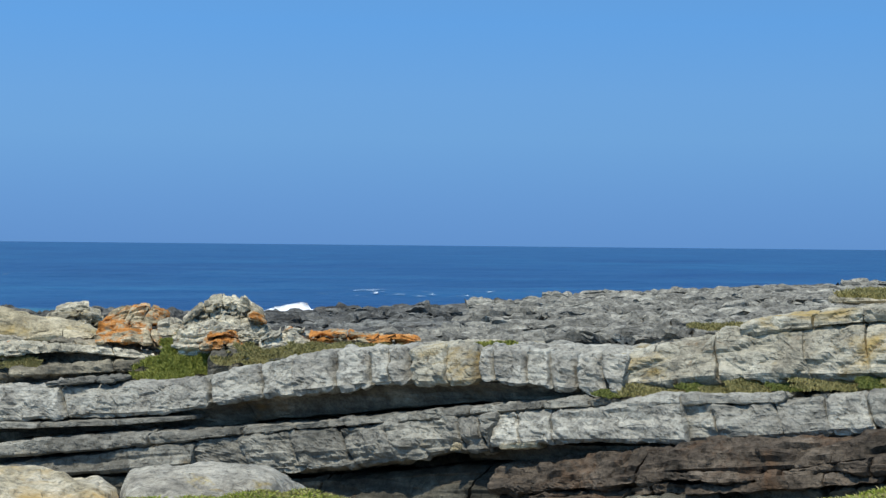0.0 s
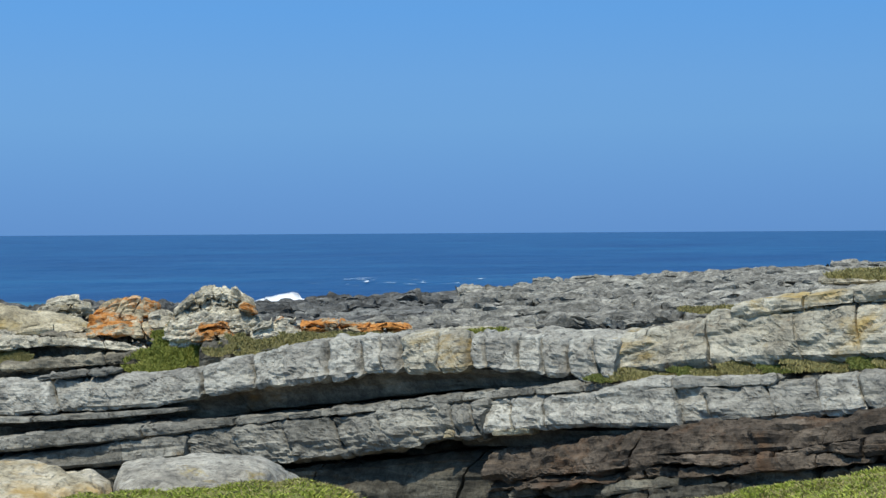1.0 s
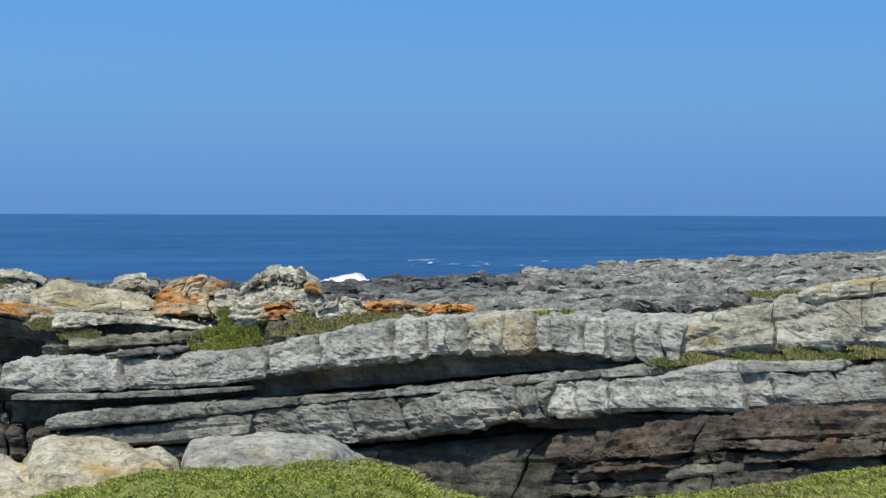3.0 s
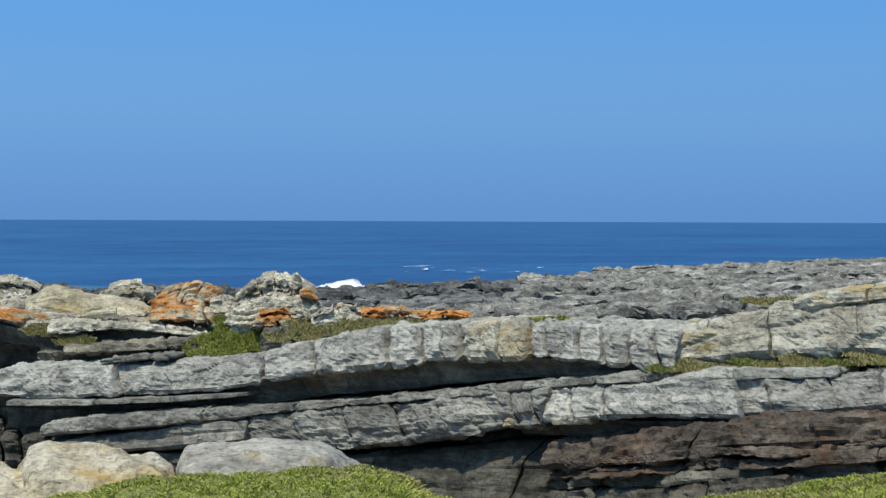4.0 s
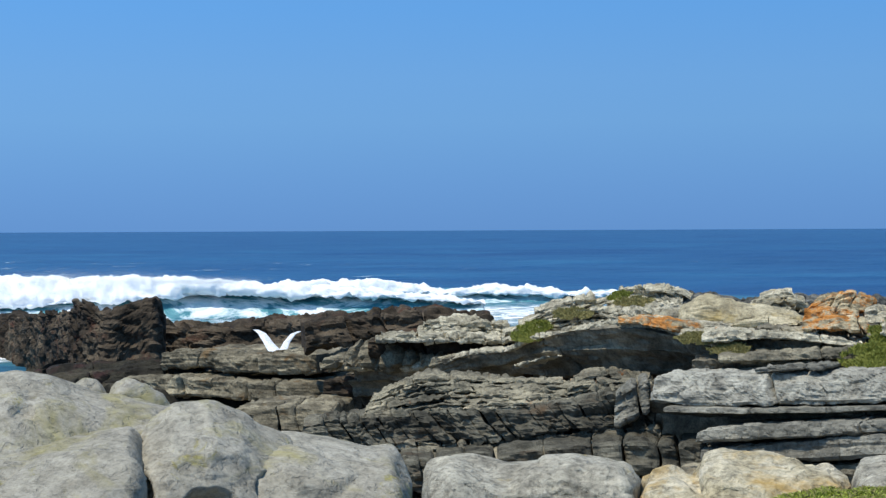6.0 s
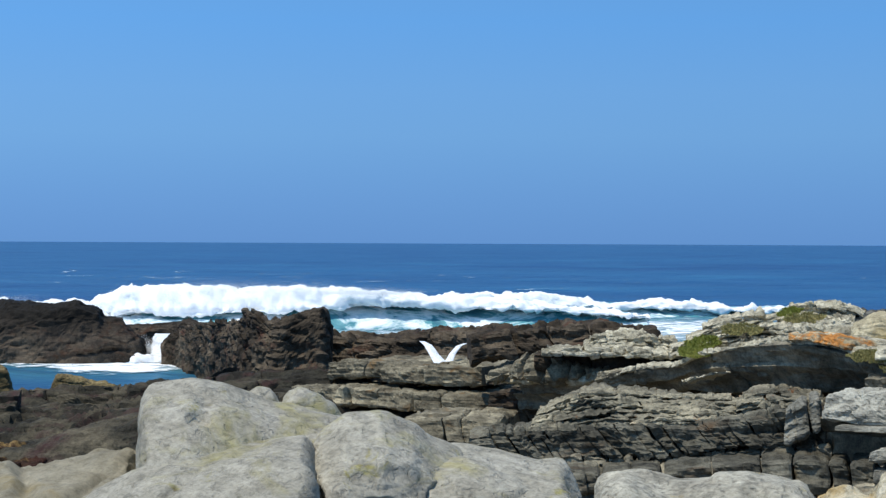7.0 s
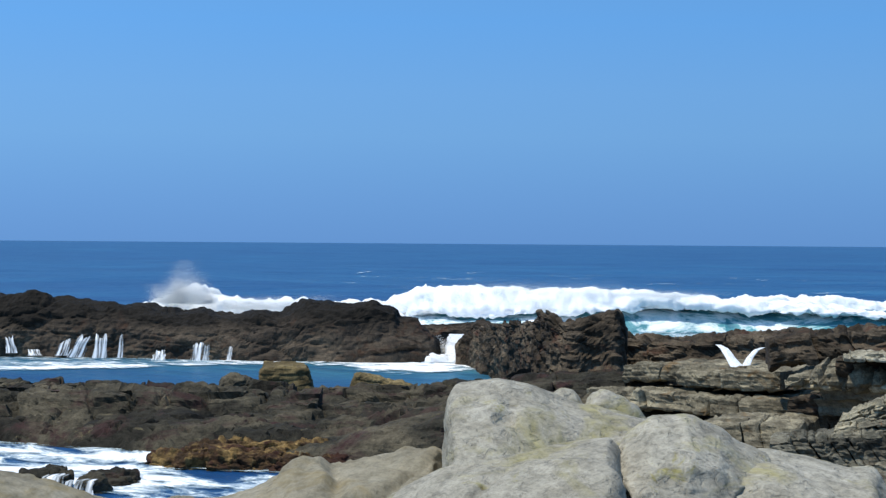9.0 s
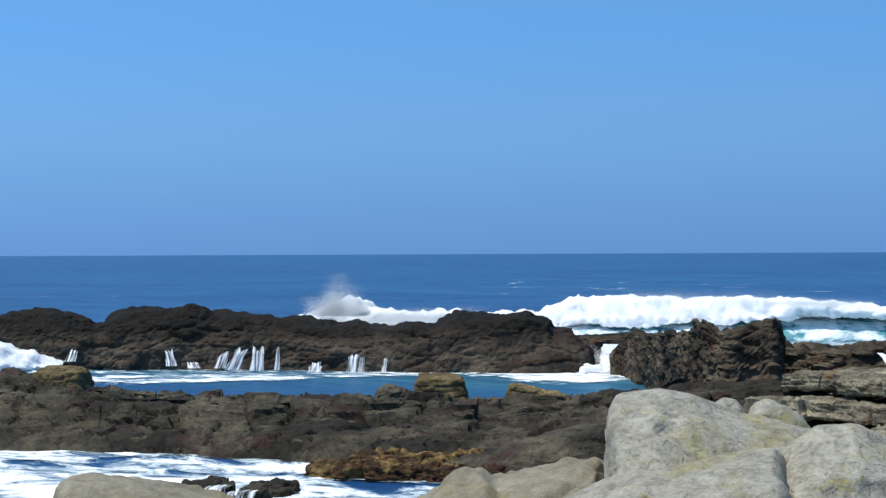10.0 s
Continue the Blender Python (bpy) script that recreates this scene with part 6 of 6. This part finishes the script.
def scrub(label, at, w, top, bottom, mat, seed, deep=0.8, count=2600, tall=0.032):
    """A low mound of scrub: leaves over a soft bank."""
    count *= 3
    r = np.random.default_rng(seed)
    u, v = r.uniform(-1, 1, count), r.uniform(-1, 1, count)
    ok = u * u + v * v < 2.2 * fbm(u * 2.6 + seed, v * 2.6, 0 * u, 3, seed) - 0.22
    u, v = u[ok], v[ok]
    x, y = at[0] + u * w / 2, at[1] + v * w * deep / 2
    z = bottom + (top - bottom) * (0.15 + 0.85 * (v + 1) / 2) * (0.7 + 0.6 * fbm(x * 4, y * 4, 0 * x, 3, seed)) - 0.04
    return tagged(blades("scrub", np.column_stack([x, y, z]), tall, 0.006, mat, seed), label, "scrub")


GREEN_L = "low green scrub growing among the rocks"
DRY_L = "yellowed dry grass growing on the rock"
scrub(GREEN_L, (-3.35, 24.15), 1.0, 2.62, 2.10, moss_green, 81, deep=1.0, count=6000, tall=0.03)
scrub(GREEN_L, (-3.45, 23.75), 1.2, 2.42, 2.02, moss_green, 78, deep=0.7, count=6000, tall=0.03)
scrub(DRY_L, (-2.2, 22.95), 1.5, 2.56, 2.24, dry_green, 82, deep=0.6, count=5000, tall=0.025)
scrub(DRY_L, (-1.2, 22.45), 1.5, 2.62, 2.44, dry_green, 77, deep=0.5, count=4000, tall=0.022)
scrub(GREEN_L, (-9.3, 26.75), 0.6, 2.38, 2.06, moss_green, 83, deep=1.2, count=2200, tall=0.025)
scrub(DRY_L, (-7.8, 27.2), 0.6, 2.78, 2.62, dry_green, 84, count=1600, tall=0.03)
scrub(GREEN_L, (-8.1, 27.5), 0.4, 2.86, 2.68, moss_green, 79, count=1000, tall=0.025)
scrub(DRY_L, (-8.7, 26.9), 0.7, 2.60, 2.42, dry_green, 76, count=1600, tall=0.025)
scrub(DRY_L, (-6.05, 24.2), 0.7, 2.42, 2.26, dry_green, 85, deep=0.6, count=2000, tall=0.022)
scrub(DRY_L, (-5.6, 24.0), 0.6, 2.28, 2.14, dry_green, 75, deep=0.6, count=1600, tall=0.022)
scrub(GREEN_L, (0.55, 20.6), 0.5, 2.76, 2.68, moss_green, 74, deep=0.5, count=700, tall=0.02)
scrub(DRY_L, (4.75, 19.0), 1.6, 3.40, 3.32, dry_green, 86, deep=0.5, count=3500)
ledge("thin whitened bed showing behind yellow grass", [(4.1, 20.0, 3.29, 0.10), (4.5, 19.85, 3.36, 0.14), (4.95, 19.6, 3.39, 0.16), (5.7, 19.2, 3.40, 0.16)], white_rock, depth=0.8, lean=0.3, under=0.1, seed=201, crack=0.7, gap=0.006, block=0.03, chip=0.03, step=0.03)
ledge("flat red-brown slab standing above the platform", [(5.25, 21.4, 3.44, 0.7), (5.6, 21.2, 3.46, 0.75), (6.6, 20.7, 3.48, 0.8)], red_rock, depth=0.9, lean=0.1, under=0.1, seed=202, crack=0.8, gap=0.006, block=0.03, chip=0.03, step=0.03)
for i in range(11):
    x = 1.7 + 0.27 * i
    y = 19.02 - (x - 1.7) * 0.50
    z = 2.31 + (x - 1.7) * 0.085
    scrub("moss and low scrub on the ledge between the beds", (x, y), 0.42 + 0.1 * (i % 3), z + 0.05 + 0.05 * (i % 2), z - 0.03, (scrub_green, dry_green, dry_green)[i % 3], 90 + i, deep=0.6, count=(1300, 500, 900)[i % 3], tall=0.012)
scrub(DRY_L, (2.85, 19.35), 0.7, 3.03, 2.97, dry_green, 97, deep=0.5, count=900, tall=0.02)


# ---- surf ----
def foam_sheet(label, x0, x1, y0, y1, step, cover, z):
    """A sheet of foam on the water, as dense as cover (0 to 1) says."""
    ob = field("foam", x0, x1, y0, y1, step, z, film_, keep=lambda X, Y, Z: cover(X, Y) > 0.16)
    co = np.empty(3 * len(ob.data.vertices), np.float32)
    ob.data.vertices.foreach_get("co", co)
    co = co.reshape(-1, 3) + np.array(ob.location)
    ob.data.attributes.new("cover", "FLOAT", "POINT").data.foreach_set("value", np.clip(cover(co[:, 0], co[:, 1]), 0, 1).astype(np.float32))
    return tagged(ob, label, "foam", kind="stuff")


def pool_cover(X, Y):
    e = (X + 43.3) * -0.817 + (Y - 33.15) * 0.577            # behind the foam's front
    w = 1.6 * (fbm(X * 0.35, Y * 0.35, 0 * X, 3, 101) - 0.5)
    c = 0.50 * smooth(-0.5, 0.3, e + w) + 0.12 * np.exp(-((e + w - 0.5) / 0.8) ** 2)
    d, az = polar(X, Y)
    foot, half = np.interp(az, [36, 44, 55], [56.6, 57.4, 58.2]), np.interp(az, [37, 44, 47, 55], [0.8, 1.2, 2.6, 3.4])
    c = np.maximum(c, (0.58 + 0.9 * (fbm(X * 0.9, Y * 0.5, 0 * X, 4, 103) - 0.5)) * np.exp(-((d - foot + 0.6 * half + 0.8 * w) / half) ** 4) * smooth(35, 37, az))      # wash along the ridge's foot
    return np.maximum(c, np.maximum(0.62 * np.exp(-(np.hypot(X + 32.8, Y - 32.6) / 1.1) ** 4), 0.80 * np.exp(-((np.hypot(X + 33.6, Y - 43.8) + w) / 3.0) ** 4)))


def surf_cover(X, Y):
    d, az = polar(X, Y)
    w = 14 * (fbm(X * 0.05, Y * 0.05, 0 * X, 3, 106) - 0.5)
    c = 0.5 * np.exp(-((d + w - 74) / 8) ** 2) * smooth(23.5, 26, az) + 0.42 * np.exp(-((d + w - 80) / 9) ** 2) * smooth(13, 17, az) * (1 - smooth(22, 24, az))
    c = c + 0.55 * smooth(31, 33, az) * np.exp(-((d - 78) / 12) ** 2)
    return c + 0.26 * smooth(56, 62, d) * (1 - smooth(88, 100, d)) * smooth(8, 14, az)


foam_sheet("white foam drifting across the tidal pool", -58, -27, 26, 50, 0.25, pool_cover, lambda X, Y: swell(X, Y) + 0.03)
foam_sheet("white churned foam in the rocky channel", -32, -13, 12, 27, 0.15, lambda X, Y: 0.58 + 0.8 * (fbm(X * 0.35, Y * 0.5, 0 * X, 3, 61) - 0.5) + 0 * X, lambda X, Y: swell(X, Y) + 0.03)
foam_sheet("foam streaks on the broken water behind the rocks", -80, -8, 48, 104, 0.4, surf_cover, lambda X, Y: swell(X, Y) + 0.05)


def breaker(label, spine, seed, depth=3.0, white=foam):
    """A wave: the dark swell and the white crest that tumbles down its front."""
    wave = new("breaking_wave")
    p = np.array(spine, float)
    wave.location = (*p[len(p) // 2, :2], 0)
    kw = dict(lean=0.5, under=0.1, crack=3.0, block=0.0, rough=0.3, bedding=0.03, beds=2, chip=0.10, chip_size=0.9, fine=0.14, step=0.12, split=False, soft_=True)
    part(stratum("crest", p, white, seed=seed, depth=depth * 0.5, **kw), wave)
    body = p.copy()
    body[:, 2] -= 0.75 * p[:, 3]
    body[:, 3] = body[:, 2] + 0.4
    body[:, :2] *= (1 - 0.5 / np.hypot(p[:, 0], p[:, 1]))[:, None]
    kw.update(lean=1.8, rough=0.15, chip=0.0, fine=0.05)
    part(stratum("swell", body, surf, seed=seed + 5, depth=depth * 2, **kw), wave)
    return tagged(wave, label, "wave")


breaker("long white breaking wave rolling towards the rocks", [(-52.6, 63.6, 0.2, 0.2), (-51.6, 64.2, 0.7, 0.5), (-50.6, 64.8, 1.3, 0.9), (-49.5, 65.4, 1.7, 1.2), (-46.3, 67.7, 1.75, 1.25), (-41, 71, 1.6, 0.8), (-39, 72.4, 1.3, 0.45), (-37, 73.4, 1.35, 0.6), (-35.2, 74.4, 1.15, 0.45), (-33, 75.3, 0.9, 0.25), (-29, 77.2, 0.5, 0.15)], 111)
breaker("lower white wave breaking farther out", [(-50, 77, 0.6, 0.3), (-46, 80, 1.0, 0.55), (-43.2, 81.4, 0.65, 0.2), (-41, 82.5, 1.2, 0.75), (-37, 84.6, 1.1, 0.7), (-34.4, 85.7, 0.6, 0.15), (-32, 86.6, 0.9, 0.45), (-28.5, 87.9, 0.45, 0.12), (-25, 89, 0.55, 0.22)], 112, 4)
breaker("white surge running into the tidal pool", [(-51.6, 31.4, 0.8, 0.7), (-50.4, 32.7, 0.95, 0.85), (-49.3, 34.0, 0.92, 0.85), (-48.6, 34.9, 0.6, 0.55), (-47.9, 35.6, 0.2, 0.2)], 114, 1.6)
breaker("white water bursting along the back of the ridge", [(-50.5, 46.6, 0.9, 0.6), (-49.0, 47.9, 1.5, 0.9), (-48.3, 48.4, 1.75, 1.1), (-47.8, 48.8, 2.15, 1.4), (-47.4, 49.1, 1.95, 1.3), (-46.7, 49.6, 1.6, 0.9), (-45.0, 50.9, 1.5, 0.9), (-43.0, 52.4, 1.5, 0.9), (-42.2, 53.0, 1.45, 0.8), (-41.4, 53.6, 1.0, 0.5)], 115, 1.6)
breaker("white water heaped up below the run-off", [(-35.4, 44.3, 0.08, 0.1), (-34.6, 44.9, 0.16, 0.2), (-33.8, 45.4, 0.24, 0.25), (-33.0, 45.9, 0.18, 0.2), (-32.4, 46.2, 0.08, 0.1)], 118, 1.0)
foam_sheet("scattered whitecaps on the open sea", -140, 30, 88, 190, 0.5, lambda X, Y: 0.5 * smooth(0.93, 0.98, ridge(X * 0.07, Y * 0.16, 0 * X, 5, 131)) * smooth(0.55, 0.7, vn(X * 0.03, Y * 0.03, 0 * X, 9)), lambda X, Y: swell(X, Y) + 0.10)
breaker("white wave bursting on the platform's far edge", [(-5.8, 46.5, 1.7, 0.5), (-5.5, 46.6, 1.90, 0.8), (-5.2, 46.6, 1.96, 0.9), (-4.7, 46.7, 1.98, 0.8), (-4.0, 46.8, 2.02, 0.8), (-3.2, 46.8, 2.0, 0.7), (-2.4, 46.8, 1.9, 0.6), (-2.0, 46.8, 1.5, 0.3)], 116, 1.2)
breaker("low white wave breaking beyond the platform", [(2.6, 59.9, 1.4, 0.4), (3.2, 59.9, 1.8, 0.6), (3.8, 59.9, 1.98, 0.7), (4.9, 59.8, 1.9, 0.6), (6.0, 59.7, 1.98, 0.7), (6.6, 59.6, 2.05, 0.7), (7.4, 59.5, 1.4, 0.4)], 117, 1.6)


def fall(label, path, w0, w1, seed, ragged=0.0, deep=0.05):
    """Water running down a rock along a path, widening to its foot; ragged sheets break up into streaks towards the top."""
    p = np.array(path, float)
    away = np.array([p[-1, 0], p[-1, 1], 0]) / np.hypot(p[-1, 0], p[-1, 1])
    side = np.array([away[1], -away[0], 0])
    n, m = 24, 25
    t, v = np.linspace(0, 1, n)[:, None], np.linspace(-1, 1, m)[None, :]
    mid = np.stack([np.interp(t[:, 0], np.linspace(0, 1, len(p)), p[:, i]) for i in range(3)], 1)
    wide = (w0 + (w1 - w0) * t ** 1.5) * (0.8 + 0.4 * fbm(t * 4, 0 * t, 0 * t, 3, seed))
    bulge = deep + 0.25 * wide * np.sqrt(1 - 0.98 * v ** 2) * (1 - 0.8 * (ragged > 0))
    V = mid[:, None] + side * (v * wide / 2)[..., None] - away * bulge[..., None]
    ob = placed("waterfall", V.reshape(-1, 3), grid_faces(n, m), veil if ragged else stream)
    tall = fbm(v * w1 * 2.5, 0 * v, 0 * v + 3.3, 3, seed + 4)
    cover = (0.66 + 0 * v) * smooth(0.0, 0.06, t - ragged * 1.4 * (tall - 0.35)) - 0.1 * np.abs(v) ** 4
    if ragged:
        ob.data.attributes.new("cover", "FLOAT", "POINT").data.foreach_set("value", np.clip(cover + 0 * t, 0, 1).astype(np.float32).ravel())
        along = np.stack(np.broadcast_arrays(v * wide * 8 + 3.7 * seed + 0.5 * fbm(t * 2.0, 0 * t, 0 * t, 2, seed), t * 0.8, 0 * t), -1).astype(np.float32)
        ob.data.attributes.new("along", "FLOAT_VECTOR", "POINT").data.foreach_set("vector", along.ravel())
    return tagged(ob, label, "waterfall", kind="stuff")


fall("thin white run-off bending down the rock", [(-17.08, 32.3, 1.81), (-17.0, 32.25, 1.79), (-16.88, 32.2, 1.74), (-16.7, 32.1, 1.58), (-16.43, 31.9, 1.40)], 0.11, 0.26, 1)
fall("thin white run-off bending down the rock", [(-16.12, 32.75, 1.78), (-16.22, 32.55, 1.775), (-16.29, 32.4, 1.73), (-16.33, 32.2, 1.58), (-16.30, 31.95, 1.40)], 0.07, 0.19, 2)
fall("white run-off pouring through a gap into the pool", [(-34.75, 47.9, 0.80), (-34.6, 47.6, 0.72), (-34.35, 47.25, 0.35), (-34.1, 46.95, 0.02)], 0.6, 0.95, 3)
for i, (path_, w) in enumerate([([(-43.52, 40.26, 0.84), (-43.39, 40.12, 0.57), (-43.33, 40.04, 0.28), (-43.28, 39.96, -0.00)], 0.85),
                                ([(-43.98, 40.04, 0.77), (-43.95, 39.84, 0.52), (-43.99, 39.72, 0.26), (-44.04, 39.59, 0.01)], 0.9),
                                ([(-44.58, 39.73, 0.59), (-44.49, 39.57, 0.42), (-44.47, 39.47, 0.23), (-44.46, 39.37, 0.06)], 0.7),
                                ([(-42.89, 40.56, 0.89), (-42.77, 40.42, 0.61), (-42.71, 40.34, 0.31), (-42.66, 40.26, 0.03)], 0.28),
                                ([(-46.25, 38.73, 0.71), (-46.07, 38.62, 0.52), (-45.96, 38.58, 0.32), (-45.86, 38.54, 0.12)], 0.6),
                                ([(-40.41, 41.68, 0.64), (-40.30, 41.53, 0.41), (-40.25, 41.45, 0.17), (-40.21, 41.37, -0.06)], 1.1),
                                ([(-39.50, 42.07, 0.44), (-39.39, 41.91, 0.31), (-39.35, 41.83, 0.17), (-39.30, 41.75, 0.03)], 0.3),
                                ([(-48.64, 36.74, 0.68), (-48.52, 36.58, 0.55), (-48.48, 36.48, 0.41), (-48.44, 36.39, 0.28)], 0.6),
                                ([(-41.70, 41.11, 0.30), (-41.58, 40.96, 0.19), (-41.53, 40.88, 0.07), (-41.48, 40.80, -0.04)], 0.8),
                                ([(-45.60, 39.20, 0.25), (-45.42, 39.08, 0.18), (-45.33, 39.02, 0.11), (-45.23, 38.97, 0.05)], 0.8)]):
    fall("thin white run-off streaming down the dark ridge", path_, w * 0.42, w * 0.58, 20 + i, 0.4, 0.12)
for i, (x, y, z, w) in enumerate([(-21.2, 18.85, 0.26, 0.3), (-20.7, 18.95, 0.22, 0.4)]):
    fall("white water sheeting off a small wet rock", [(x, y + 0.1, z), (x, y - 0.1, z * 0.8), (x * 0.99, y * 0.98, 0.0)], w, w * 1.2, 50 + i, 0.5)


def plume(label, at, wide, tall, seed, count=5000, drop=1.0):
    """Spray thrown up in jets: drops thinning out upwards over a dense white foot."""
    r = np.random.default_rng(seed)
    n = 16
    jx, jh, jl = r.uniform(-0.5, 0.5, n), r.uniform(0.35, 1.0, n), r.normal(0, 0.18, n)
    jh *= 1 - 1.1 * np.abs(jx)
    j = r.integers(0, n, count)
    up = r.random(count) ** 1.5
    x = at[0] + wide * (jx[j] + jl[j] * up * jh[j] + r.normal(0, 0.04, count) * (0.6 + 1.4 * up))
    y = at[1] + wide * r.normal(0, 0.10, count)
    z = at[2] + tall * up * jh[j] + r.normal(0, 0.03, count)
    size = drop * 0.006 + drop * 0.016 * (1 - up) * r.random(count) ** 2
    octa = np.array([(1, 1, 1), (1, -1, -1), (-1, 1, -1), (-1, -1, 1)], float)
    tri = np.array([(0, 1, 2), (0, 3, 1), (0, 2, 3), (1, 3, 2)])
    c = np.stack([x, y, z], 1)
    V = (c[:, None] + octa[None] * size[:, None, None] * r.uniform(0.6, 1.5, (count, 1, 3))).reshape(-1, 3)
    F = (tri[None] + 4 * np.arange(count)[:, None, None]).reshape(-1, 3)
    return tagged(placed("sea_spray", V, F, mist), label, "spray", kind="stuff")


plume("white sea spray bursting behind the ridge", (-47.5, 48.0, 1.5), 2.6, 1.7, 1, 34000, 0.6)
plume("low white spray along the back of the ridge", (-44.0, 49.5, 1.3), 5.0, 0.7, 2, 20000, 0.6)
plume("white sea spray in the gap between rocks", (-34.6, 47.2, 0.2), 0.9, 0.6, 3, 4000)
plume("fine spray blown off the breaking wave", (-45.0, 68.8, 1.5), 14.0, 0.7, 4, 30000, 0.45)
plume("white spray thrown up at the platform's far edge", (-4.9, 46.6, 1.6), 0.8, 0.35, 5, 4000)
